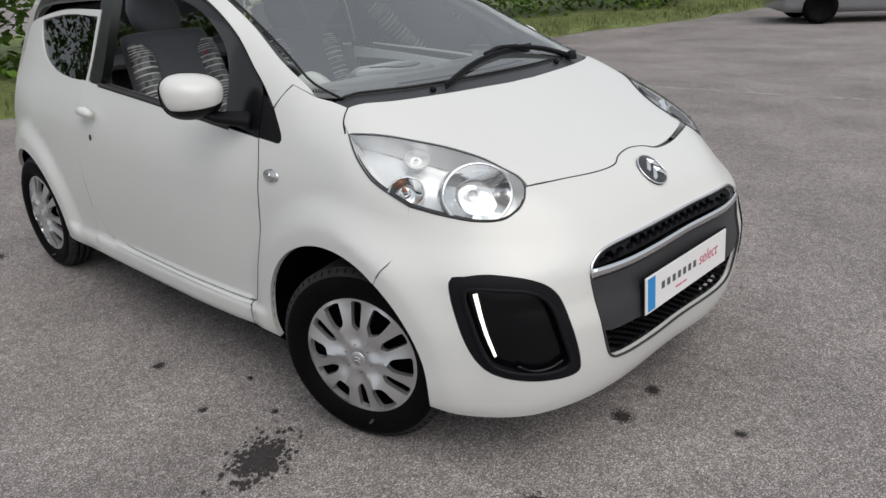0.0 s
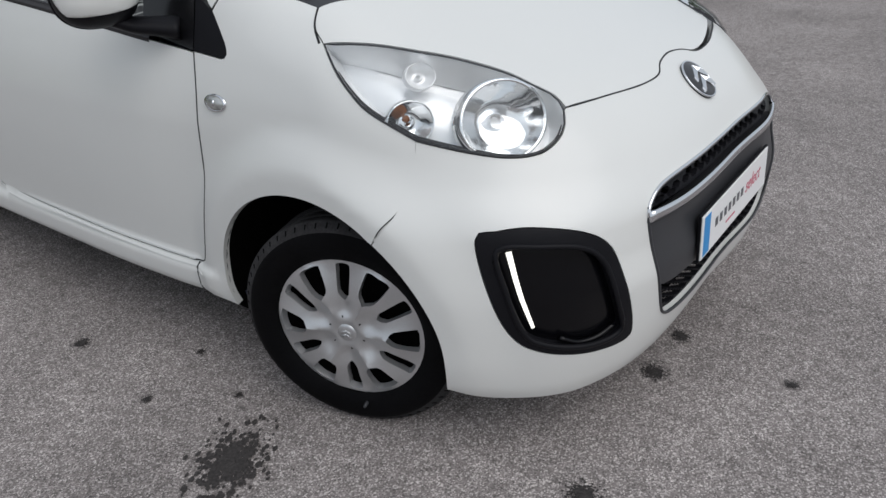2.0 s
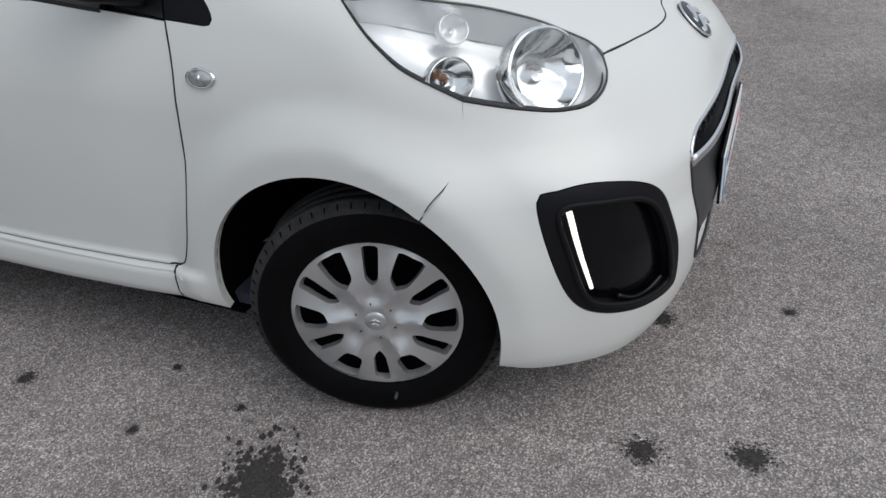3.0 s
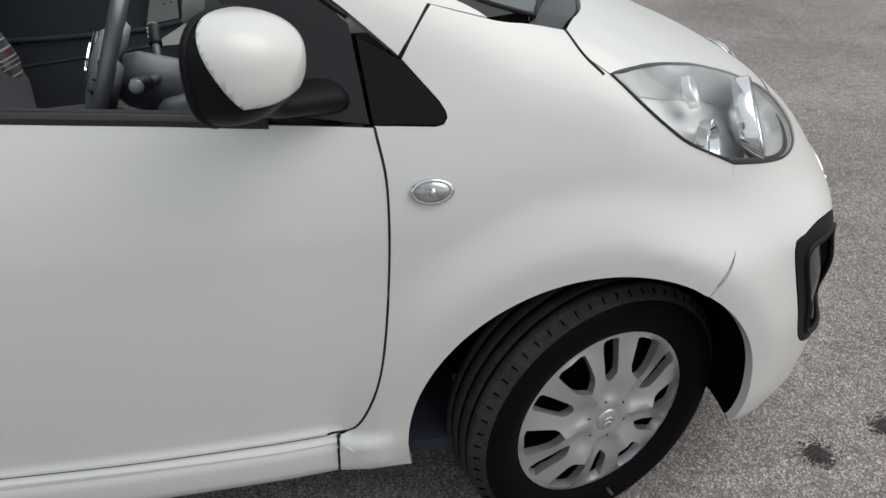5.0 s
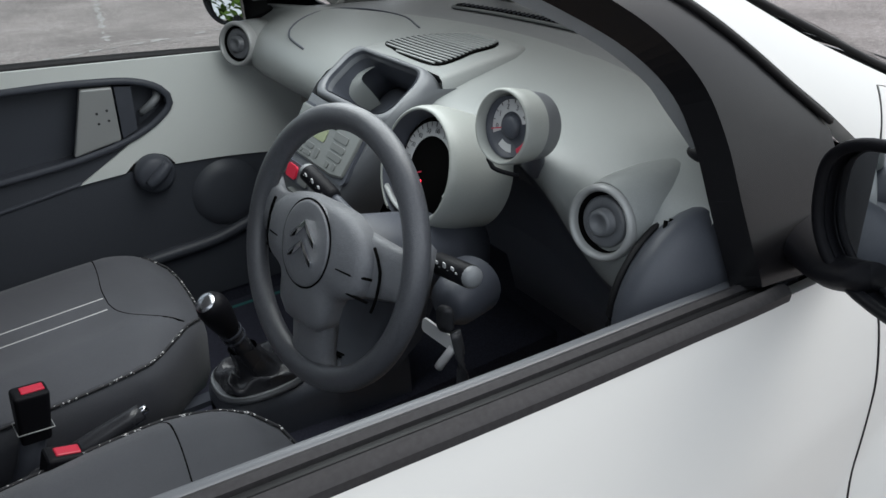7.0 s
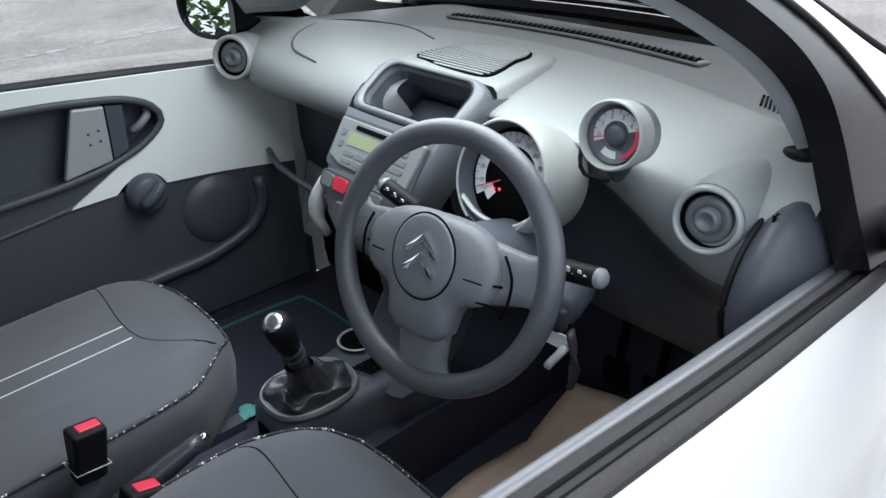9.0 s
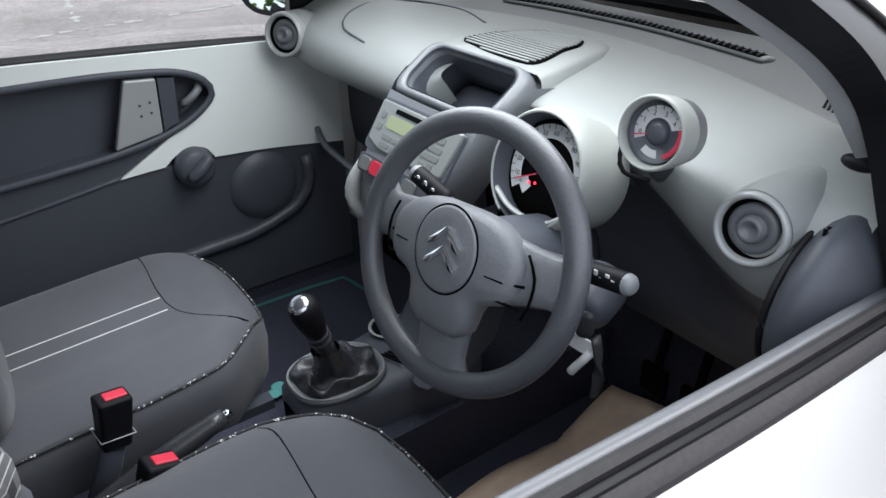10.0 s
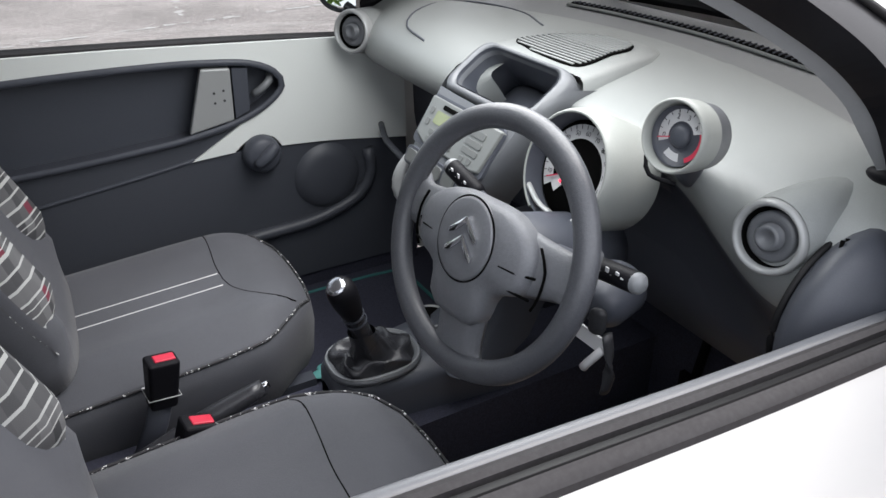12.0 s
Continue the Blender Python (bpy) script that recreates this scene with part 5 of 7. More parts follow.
def stripes():
    """Grey checked cloth crossed by thin white lines at uneven steps, with a few red checks."""
    m = material("striped_cloth", (0.1, 0.1, 0.1), 0.9, bump=0.0006, bump_size=900)
    nt = m.node_tree
    sep = nt.nodes.new("ShaderNodeSeparateXYZ")
    nt.links.new(nt.nodes["Texture Coordinate"].outputs["Object"], sep.inputs[0])

    def op(kind, a, v):
        n = nt.nodes.new("ShaderNodeMath")
        n.operation = kind
        nt.links.new(a, n.inputs[0])
        if isinstance(v, (int, float)):
            n.inputs[1].default_value = v
        else:
            nt.links.new(v, n.inputs[1])
        return n.outputs[0]

    def chance(a):
        n = nt.nodes.new("ShaderNodeTexWhiteNoise")
        n.noise_dimensions = "1D"
        nt.links.new(a, n.inputs["W"])
        return n.outputs["Value"]

    def blend(fac, a, colour):
        n = nt.nodes.new("ShaderNodeMix")
        n.data_type = "RGBA"
        nt.links.new(fac, n.inputs["Factor"])
        nt.links.new(a, n.inputs[6])
        n.inputs[7].default_value = (*colour, 1)
        return n.outputs[2]
    height = op("ADD", op("MULTIPLY", sep.outputs["Z"], 0.927), op("MULTIPLY", sep.outputs["X"], -0.375))
    run = op("MULTIPLY", height, 40)
    band = op("FLOOR", run, 0)
    within = op("SUBTRACT", run, band)
    along = op("FLOOR", op("MULTIPLY", op("ADD", sep.outputs["Y"], op("MULTIPLY", sep.outputs["X"], 0.6)), 55), 0)
    check = chance(op("ADD", op("MULTIPLY", band, 37.3), along))
    ramp = nt.nodes.new("ShaderNodeValToRGB")
    cr = ramp.color_ramp
    cr.elements[0].position, cr.elements[0].color = 0.0, (0.045, 0.046, 0.05, 1)
    cr.elements[1].position, cr.elements[1].color = 1.0, (0.17, 0.17, 0.175, 1)
    nt.links.new(check, ramp.inputs[0])
    col = blend(op("GREATER_THAN", check, 0.955), ramp.outputs[0], (0.17, 0.035, 0.055))
    width = op("ADD", op("MULTIPLY", chance(band), 0.26), 0.06)
    col = blend(op("LESS_THAN", within, width), col, (0.46, 0.47, 0.46))
    late = op("MULTIPLY", op("GREATER_THAN", within, 0.55), op("LESS_THAN", within, 0.63))
    col = blend(op("MULTIPLY", late, op("GREATER_THAN", chance(op("ADD", band, 0.5)), 0.45)), col, (0.50, 0.51, 0.50))
    nt.links.new(col, nt.nodes["Principled BSDF"].inputs["Base Color"])
    return m


def speckled():
    """Black piping with broken white flecks."""
    m = material("speckled_piping", (0.03, 0.03, 0.033), 0.8, bump=0.0004, bump_size=900)
    nt = m.node_tree
    n = nt.nodes.new("ShaderNodeTexNoise")
    n.inputs["Scale"].default_value, n.inputs["Detail"].default_value = 170, 2
    nt.links.new(nt.nodes["Texture Coordinate"].outputs["Object"], n.inputs["Vector"])
    r = nt.nodes.new("ShaderNodeValToRGB")
    r.color_ramp.interpolation = "CONSTANT"
    r.color_ramp.elements[0].color = (0.03, 0.03, 0.033, 1)
    r.color_ramp.elements[1].position, r.color_ramp.elements[1].color = 0.62, (0.72, 0.72, 0.72, 1)
    nt.links.new(n.outputs["Fac"], r.inputs[0])
    nt.links.new(r.outputs[0], nt.nodes["Principled BSDF"].inputs["Base Color"])
    return m


PIPING = speckled()
STRIPES = stripes()


# ---------------------------------------------------------------- cabin building helpers
def loft(bm, sections, closed=False, cap=False):
    rows = [[bm.verts.new(p) for p in s] for s in sections]
    n = len(rows[0])
    for a, b in zip(rows, rows[1:]):
        for i in range(n if closed else n - 1):
            j = (i + 1) % n
            bm.faces.new((a[i], a[j], b[j], b[i]))
    if cap:
        bm.faces.new(rows[0][::-1])
        bm.faces.new(rows[-1])
    bmesh.ops.recalc_face_normals(bm, faces=bm.faces[:])
    return rows


def axes(origin, right, up):
    """A frame whose x goes right, y up (made square) and z towards the viewer."""
    x = Vector(right).normalized()
    z = x.cross(Vector(up)).normalized()
    y = z.cross(x)
    return Matrix((( x.x, y.x, z.x, origin[0]), (x.y, y.y, z.y, origin[1]), (x.z, y.z, z.z, origin[2]), (0, 0, 0, 1)))


def slab(bm, outline, m, depth, holes=(), grid=0.05, bevel=0.0):
    """A flat piece cut to an outline with holes; its face lies at z = 0 of m, its back depth behind it."""
    v, f = triangulate(outline, holes, grid)
    top = [bm.verts.new(m @ Vector((x, y, 0))) for x, y in v]
    low = [bm.verts.new(m @ Vector((x, y, -depth))) for x, y in v]
    edges = set()
    for t in f:
        a, b, c = (int(i) for i in t)
        p = v[[a, b, c]]
        if (p[1][0] - p[0][0]) * (p[2][1] - p[0][1]) - (p[1][1] - p[0][1]) * (p[2][0] - p[0][0]) < 0:
            b, c = c, b
        bm.faces.new((top[a], top[b], top[c]))
        bm.faces.new((low[c], low[b], low[a]))
        for e in ((a, b), (b, c), (c, a)):
            edges.add(e)
    for a, b in edges:
        if (b, a) not in edges:
            bm.faces.new((top[b], top[a], low[a], low[b]))


def rounded(w, h, r, n=5, cx=0.0, cy=0.0):
    """A rounded rectangle as an outline."""
    out = []
    for sx, sy, a0 in ((1, 1, 0), (-1, 1, 90), (-1, -1, 180), (1, -1, 270)):
        for k in range(n + 1):
            a = radians(a0 + 90 * k / n)
            out.append((cx + sx * (w / 2 - r) + r * math.cos(a), cy + sy * (h / 2 - r) + r * math.sin(a)))
    return out


def ellipse(a, b, n=40, cx=0.0, cy=0.0, p=2.0):
    out = []
    for k in range(n):
        t = math.tau * k / n
        c, s = math.cos(t), math.sin(t)
        out.append((cx + a * math.copysign(abs(c) ** (2 / p), c), cy + b * math.copysign(abs(s) ** (2 / p), s)))
    return out


def disc_m(centre, normal):
    """A frame at centre whose z is the normal, with y as upright as can be."""
    z = Vector(normal).normalized()
    x = Vector((0, 0, 1)).cross(z).normalized()
    return axes(centre, x, z.cross(x))


# ---------------------------------------------------------------- cabin shell
def floor_and_lining():
    bm = bmesh.new()
    box(bm, (-1.15, 0, 0.245), (1.75, 1.47, 0.03))
    box(bm, (-0.30, 0, 0.50), (0.03, 0.92, 0.56))
    for sy in (-1, 1):
        box(bm, (-1.10, sy * 0.712, 0.32), (1.25, 0.04, 0.16))
    box(bm, (-1.05, -0.015, 0.33), (1.50, 0.20, 0.17))
    tagged(part("cabin_floor", bm, CARPET, None, "", False), "black carpeted car floor with centre tunnel and bulkhead", "car floor", kind="structure")
    # headlining under the roof
    lining = [(-1.02, -0.44, 1.35), (-1.3, -0.47, 1.35), (-1.7, -0.47, 1.35), (-2.3, -0.42, 1.3)]
    me = skin_mesh("headlining", loop(lining, flip(lining[::-1])), ABOVE, grid=0.08, depth=0.0, lift=-0.03)
    me.materials.append(HEADLINER)
    tagged(new("headlining", me), "pale grey fabric roof lining", "headlining", kind="structure")
    # inner sides behind the doors and the rear seat
    bm = bmesh.new()
    for sy in (-1, 1):
        box(bm, (-2.05, sy * 0.63, 0.65), (0.85, 0.03, 0.75))
    box(bm, (-2.45, 0, 0.65), (0.03, 1.25, 0.75))
    box(bm, (-2.2, 0, 0.98), (0.5, 1.22, 0.02))
    tagged(part("rear_lining", bm, LINING, None, "", False), "dark plastic lining of the rear cabin", "lining", kind="structure")


floor_and_lining()

# left window glass and the left door's inner side
window_run = loop(frame_inner, [(-1.47, -0.59, 1.315), (-1.49, -0.72, 0.975)], [(-1.49, -0.72, 0.970), (-1.05, -0.73, 0.945), (-0.75, -0.725, 0.925), (-0.605, -0.720, 0.913)])
left_glass = panel("door_glass", window_run, SHOULDER, GLASS, car, "closed clear side window", grid=0.08, depth=0, gap=-0.006, lift=-0.012, mirrored=True)
left_glass.visible_shadow = False

DOOR_M = axes((0, 0.680, 0), (1, 0, 0), (0, 0, 1))


def door_card():
    base = thing("door_card", "passenger door trim, pale panel over dark pocket, with winder", "door trim")
    recess = catmull([(-1.55, 0.915), (-1.30, 0.916), (-1.083, 0.911), (-0.973, 0.903), (-0.892, 0.891), (-0.838, 0.865), (-0.823, 0.828), (-0.870, 0.787), (-0.946, 0.757),
                      (-1.053, 0.738), (-1.151, 0.730), (-1.30, 0.722), (-1.55, 0.715)], 0.015)
    recess = [tuple(p) for p in recess]
    lower = [(-1.055, 0.680), (-0.99, 0.683)] + catmull([(-0.955, 0.684), (-0.930, 0.704), (-0.895, 0.716), (-0.86, 0.708), (-0.840, 0.682)], 0.01)[:-1] \
        + catmull([(-0.840, 0.680), (-0.70, 0.668), (-0.50, 0.640)], 0.03)
    upper = [(-0.50, 0.905), (-0.668, 0.922), (-0.90, 0.937), (-1.17, 0.955), (-1.58, 0.975)]
    turn = [i for i, p in enumerate(recess) if p[0] < -0.862 and p[1] < 0.80][0]
    face = [tuple(p) for p in lower] + upper + [(-1.58, 0.916)] + recess[1:turn] + [(-0.966, 0.729)]
    bm = bmesh.new()
    slab(bm, [tuple(p) for p in face], DOOR_M, 0.012, grid=0.04)
    part("card_panel", bm, CARD, base, "pale grey-green painted panel", False)
    # the dark almond-shaped pull recess with a raised frame
    inner = [tuple(p) for p in recess]
    bm = bmesh.new()
    slab(bm, [(-1.60, 0.93), (-1.60, 0.70)] + [(x + 0.012, z) for x, z in inner[::-1]], DOOR_M @ pose(0, 0, -0.055), 0.01, grid=0.05)
    part("recess_back", bm, DASH_LOW_SHADE, base, "", False)
    bm = bmesh.new()
    rows = []
    for x, z in inner:
        rows.append([DOOR_M @ Vector((x, z, 0.004)), DOOR_M @ Vector((x, z, -0.055))])
    loft(bm, rows)
    part("recess_wall", bm, DASH_LOW_SHADE, base)
    bm = bmesh.new()
    tube(bm, [DOOR_M @ Vector((x, z, 0.004)) for x, z in inner], lambda t: 0.008, 10, 0.7, up=(0, 1, 0))
    part("recess_frame", bm, DASH_LOW_SHADE, base)
    # armrest lip sweeping below the recess
    bm = bmesh.new()
    tube(bm, [DOOR_M @ Vector((x, z, -0.006)) for x, z in catmull([(-1.05, 0.682), (-1.15, 0.668), (-1.30, 0.650), (-1.57, 0.62)], 0.03)], 0.005, 8, up=(0, 1, 0))
    part("armrest_lip", bm, DASH_LOW_SHADE, base)
    bm = bmesh.new()
    slab(bm, [(-0.946, 0.765), (-1.050, 0.747), (-1.003, 0.893), (-0.938, 0.887)], DOOR_M @ pose(0, 0, 0.006), 0.02, grid=0.05)
    grip = soften(part("pull_handle", bm, SILVER_TRIM, base, "silver pull handle", False), 35, 0.004)
    # Dark slab stands in for the shadow beside the pull handle
    bm = bmesh.new()
    slab(bm, [(-0.905, 0.782), (-0.940, 0.767), (-0.933, 0.885), (-0.898, 0.880)], DOOR_M @ pose(0, 0, 0.0), 0.03, grid=0.05)
    part("pull_shadow_gap", bm, DASH_LOW_SHADE, base, "", False)
    for u, w in ((-0.982, 0.835), (-0.960, 0.838), (-0.983, 0.812), (-0.961, 0.815)):
        bm = bmesh.new()
        revolve(bm, [(0.0, 0.0002), (0.0018, 0.0), (0.0026, 0.0006), (0.0030, 0.0)], DOOR_M @ pose(u, w, 0.0065), 14)
        part("dimple", bm, GREY_TRIM, grip)
    bm = bmesh.new()
    tube(bm, [DOOR_M @ Vector(p) for p in catmull([(-0.887, 0.812, -0.02), (-0.870, 0.825, -0.008), (-0.848, 0.842, -0.01), (-0.840, 0.853, -0.03)], 0.01)], 0.009, 10)
    part("release_lever", bm, CONSOLE, base)
    # dark lower half with the pocket and loudspeaker bulge
    bm = bmesh.new()
    low = [(-0.50, 0.640), (-0.50, 0.30), (-1.58, 0.30), (-1.58, 0.714), (-1.30, 0.722), (-1.151, 0.730), (-1.053, 0.738), (-0.946, 0.757), (-0.872, 0.786), (-0.966, 0.727),
           (-1.058, 0.678), (-0.955, 0.682), (-0.84, 0.679), (-0.70, 0.667)]
    slab(bm, low, DOOR_M @ pose(0, 0, -0.006), 0.012, grid=0.06)
    part("lower_trim", bm, DOOR_LOW, base, "dark grey lower trim", False)
    bm = bmesh.new()
    tube(bm, [DOOR_M @ Vector((x, z, 0.002)) for x, z in catmull([(-0.615, 0.63), (-0.610, 0.57), (-0.65, 0.505), (-0.774, 0.462), (-0.92, 0.452), (-1.1, 0.44), (-1.3, 0.42)], 0.03)], 0.016, 10, up=(0, 1, 0))
    part("pocket_edge", bm, DOOR_LOW, base)
    bm = bmesh.new()
    revolve(bm, [(0.0, 0.014), (0.05, 0.013), (0.075, 0.008), (0.088, -0.004)], DOOR_M @ pose(-0.73, 0.575, 0.0), 36)
    part("speaker_bulge", bm, DOOR_LOW, base)
    # window winder
    wind = new("winder")
    wind.parent = base
    bm = bmesh.new()
    revolve(bm, [(0.0, 0.030), (0.034, 0.028), (0.044, 0.020), (0.047, 0.0)], DOOR_M @ pose(-0.893, 0.672, 0.002), 32)
    part("winder_disc", bm, DASH_LOW_SHADE, wind)
    bm = bmesh.new()
    tube(bm, [DOOR_M @ Vector(p) for p in catmull([(-0.915, 0.655, 0.036), (-0.893, 0.672, 0.041), (-0.862, 0.698, 0.038)], 0.008)], lambda t: 0.012 + 0.003 * math.sin(math.pi * t), 12)
    part("winder_arm", bm, DASH_LOW_SHADE, wind)
    return base


door_card()

flip_belt = belt
# driver's door: dark trim just inside the belt line
bm = bmesh.new()
slab(bm, [(-0.50, 0.885), (-0.50, 0.30), (-1.58, 0.30), (-1.58, 0.96), (-1.05, 0.935), (-0.75, 0.912)], axes((0, -0.690, 0), (-1, 0, 0), (0, 0, 1)) @ Matrix.Diagonal((-1, 1, 1, 1)), 0.012, grid=0.08)
tagged(part("driver_door_trim", bm, DASH_LOW_SHADE, None, "", False), "dark inner trim of the driver's door", "door trim")
bm = bmesh.new()
loft(bm, [[(p[0], p[1] + dy, p[2] + dz) for dy, dz in ((0.039, -0.006), (0.041, -0.001), (0.045, 0.001), (0.052, 0.000), (0.056, -0.004), (0.058, -0.014))] for p in flip_belt])
tagged(part("door_top_trim", bm, TRIM_SHADE, None), "dark grey plastic capping along the driver's door top", "door trim")


# ---------------------------------------------------------------- dashboard
ridge_x = lambda y: -0.330 - 0.42 * y * y
FACE = [(-0.560, 0.997), (-0.606, 0.982), (-0.638, 0.960), (-0.654, 0.930), (-0.655, 0.895), (-0.640, 0.855), (-0.610, 0.815), (-0.570, 0.780), (-0.535, 0.740), (-0.520, 0.690)]
TUCK = [0, 0, 0, 0, 0.006, 0.03, 0.075, 0.115, 0.125, 0.12]

ROLL = [0, 0.05, 0.25, 0.6, 0.9, 1.0, 1.0, 0.8, 0.5, 0.3]
dash_rise = lambda y: 0.066 * float(smooth01((y + 0.60) / 0.30) * smooth01((0.10 - y) / 0.05))


def dash_section(y):
    r = ridge_x(y)
    k = smooth01((abs(y) - 0.56) / 0.12)
    reach = lambda x: y * float(np.interp(-x, [0.10, 0.20, 0.35, 0.50, 0.57], [0.50, 0.555, 0.615, 0.655, 0.69])) / 0.69
    sec = [(-0.10, 1.000), (r * 0.5 - 0.05, 0.999), (r + 0.035, 1.002), (r + 0.014, 1.008), (r, 1.014), (r - 0.03, 1.0145), ((r - 0.03) * 0.55 - 0.45 * 0.52, 1.010)]
    tuck = float(smooth01((y - 0.05) / 0.10))
    rise = dash_rise(y)
    return [(x, reach(x), z) for x, z in sec] + [(x + 0.03 * k + d * tuck + 0.9 * rise * h, y, z + 0.3 * d * tuck + rise * h * (1 if i < 8 else 0.3))
                                                 for i, ((x, z), d, h) in enumerate(zip(FACE, TUCK, ROLL))]


dashboard = thing("dashboard", "grey moulded plastic dashboard with round vents and radio", "dashboard")
bm = bmesh.new()
loft(bm, [dash_section(y) for y in np.linspace(-0.660, 0.690, 61)])
bmesh.ops.delete(bm, geom=[f for f in bm.faces if abs(f.calc_center_median().y + 0.028) < 0.090 and f.calc_center_median().x < -0.55], context="FACES")
# Two darker steps down the face put the roll-under's shade into the colour
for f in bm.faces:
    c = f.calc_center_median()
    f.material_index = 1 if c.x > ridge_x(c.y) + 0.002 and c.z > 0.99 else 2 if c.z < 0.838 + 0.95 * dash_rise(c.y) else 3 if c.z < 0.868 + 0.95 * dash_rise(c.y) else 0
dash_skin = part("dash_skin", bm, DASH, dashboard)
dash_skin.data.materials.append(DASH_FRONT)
dash_skin.data.materials.append(DASH_LOW_SHADE)
dash_skin.data.materials.append(TRIM_SHADE)
sub = dash_skin.modifiers.new("smooth", "SUBSURF")
sub.levels = sub.render_levels = 1
for y0, y1 in ((-0.69, -0.20), (0.13, 0.69)):
    bm = bmesh.new()
    back = 0.012 if y0 < 0 else 0.05
    loft(bm, [[(-0.521 + back, y, 0.80), (-0.520 + back, y, 0.70), (-0.50 + back * 0.8, y, 0.63), (-0.42, y, 0.59), (-0.33, y, 0.58)] for y in np.linspace(y0, y1, 8)])
    part("knee_panel", bm, DASH_LOW_SHADE, dashboard)
# parcel shelf lip below the passenger side
bm = bmesh.new()
tube(bm, catmull([(-0.575, 0.672, 0.690), (-0.600, 0.60, 0.690), (-0.615, 0.55, 0.69), (-0.635, 0.35, 0.69), (-0.63, 0.14, 0.70)], 0.03), 0.008, 10)
part("shelf_lip", bm, DASH_LOW_SHADE, dashboard)
# airbag lid outline on the passenger side
bm = bmesh.new()


def on_dash(x, y, lift=0.0):
    """The dash skin's height at a place."""
    sec = dash_section(y)
    xs = [p[0] for p in sec[:11]][::-1]
    zs = [p[2] for p in sec[:11]][::-1]
    return (x, y, float(np.interp(x, xs, zs)) + lift)


lid = [on_dash(x, y, -0.0005) for x, y in ((-0.43, 0.18), (-0.40, 0.30), (-0.42, 0.44), (-0.48, 0.505), (-0.55, 0.50), (-0.60, 0.44), (-0.615, 0.33))]
tube(bm, catmull(lid, 0.02), 0.0022, 6)
part("airbag_seam", bm, DASH_LOW_SHADE, dashboard)
# perforated panel at the end of the dash top
bm = bmesh.new()
tile = [on_dash(x, y, 0.0025) for x, y in ((-0.335, -0.452), (-0.402, -0.480), (-0.440, -0.556), (-0.350, -0.515))]
for a in range(9):
    for b in range(9):
        p, q = Vector(tile[0]).lerp(Vector(tile[1]), (a + 0.5) / 9), Vector(tile[3]).lerp(Vector(tile[2]), (a + 0.5) / 9)
        c = p.lerp(q, (b + 0.5) / 9)
        box(bm, c, (0.0035, 0.0035, 0.0008))
part("perforation", bm, DARK, dashboard, "", False)
# demister slots below the screen
slot = new("demister")
slot.parent = dashboard
bm = bmesh.new()
tube(bm, catmull([(-0.225, 0.36, 1.004), (-0.205, 0.2, 1.004), (-0.20, 0.0, 1.004), (-0.215, -0.15, 1.004), (-0.240, -0.30, 1.004)], 0.03), 0.016, 10, 0.3, up=(0, 0, 1))
part("slot_frame", bm, DASH, slot)
bm = bmesh.new()
tube(bm, catmull([(-0.225, 0.35, 1.008), (-0.205, 0.2, 1.008), (-0.20, 0.0, 1.008), (-0.215, -0.15, 1.008), (-0.240, -0.29, 1.008)], 0.03), 0.010, 10, 0.3, up=(0, 0, 1))
part("slot_gap", bm, DARK, slot)
for k in range(44):
    y = 0.34 - 0.0145 * k
    x = float(np.interp(y, [-0.29, -0.15, 0.0, 0.2, 0.35], [-0.240, -0.215, -0.20, -0.205, -0.225]))
    bm = bmesh.new()
    box(bm, (x, y, 1.0105), (0.020, 0.0022, 0.003))
    part("slat", bm, DASH_LOW_SHADE, slot, "", False)


def air_vent(y, z, x, yaw, size=0.88):
    """A round swivelling air vent: pod, silver ring, dark bowl with louvre disc and centre knob."""
    vent = new("air_vent")
    vent.parent = dashboard
    n = Vector((-math.cos(radians(yaw)), math.sin(radians(yaw)), 0.16)).normalized()
    m = disc_m(Vector((x, y, z)), n) @ Matrix.Scale(size, 4)
    bm = bmesh.new()
    revolve(bm, [(0.0000, -0.080), (0.0530, -0.080), (0.0510, -0.050), (0.0490, -0.030), (0.0475, -0.0152)], m, 40)
    part("vent_pod", bm, DASH, vent)
    bm = bmesh.new()
    revolve(bm, [(0.0475, -0.0182), (0.0486, -0.0046), (0.0479, 0.0030), (0.0448, 0.0076), (0.0410, 0.0068), (0.0388, 0.0015), (0.0384, -0.0091)], m, 48)
    part("vent_ring", bm, SILVER_TRIM, vent, "silver bezel")
    bm = bmesh.new()
    revolve(bm, [(0.0384, -0.0030), (0.0357, -0.0152), (0.0228, -0.0243), (0.0000, -0.0258)], m, 40)
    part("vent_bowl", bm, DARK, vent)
    bm = bmesh.new()
    revolve(bm, [(0.0325, -0.0130), (0.0325, -0.0060), (0.0300, -0.0030), (0.0200, -0.0022), (0.0190, -0.0050), (0.0178, -0.0050), (0.0168, 0.0050), (0.0140, 0.0078), (0.0105, 0.0070), (0.0070, 0.0030), (0.0000, 0.0018)], m, 40)
    part("vent_disc", bm, TRIM_SHADE, vent, "dark louvre disc with a round knob")
    return vent


vent_driver = air_vent(-0.562, 0.945, -0.655, -8)
air_vent(0.592, 0.952, -0.668, -30, 1.02)
# eyebrow fairing behind the driver's vent
bm = bmesh.new()
rows = []
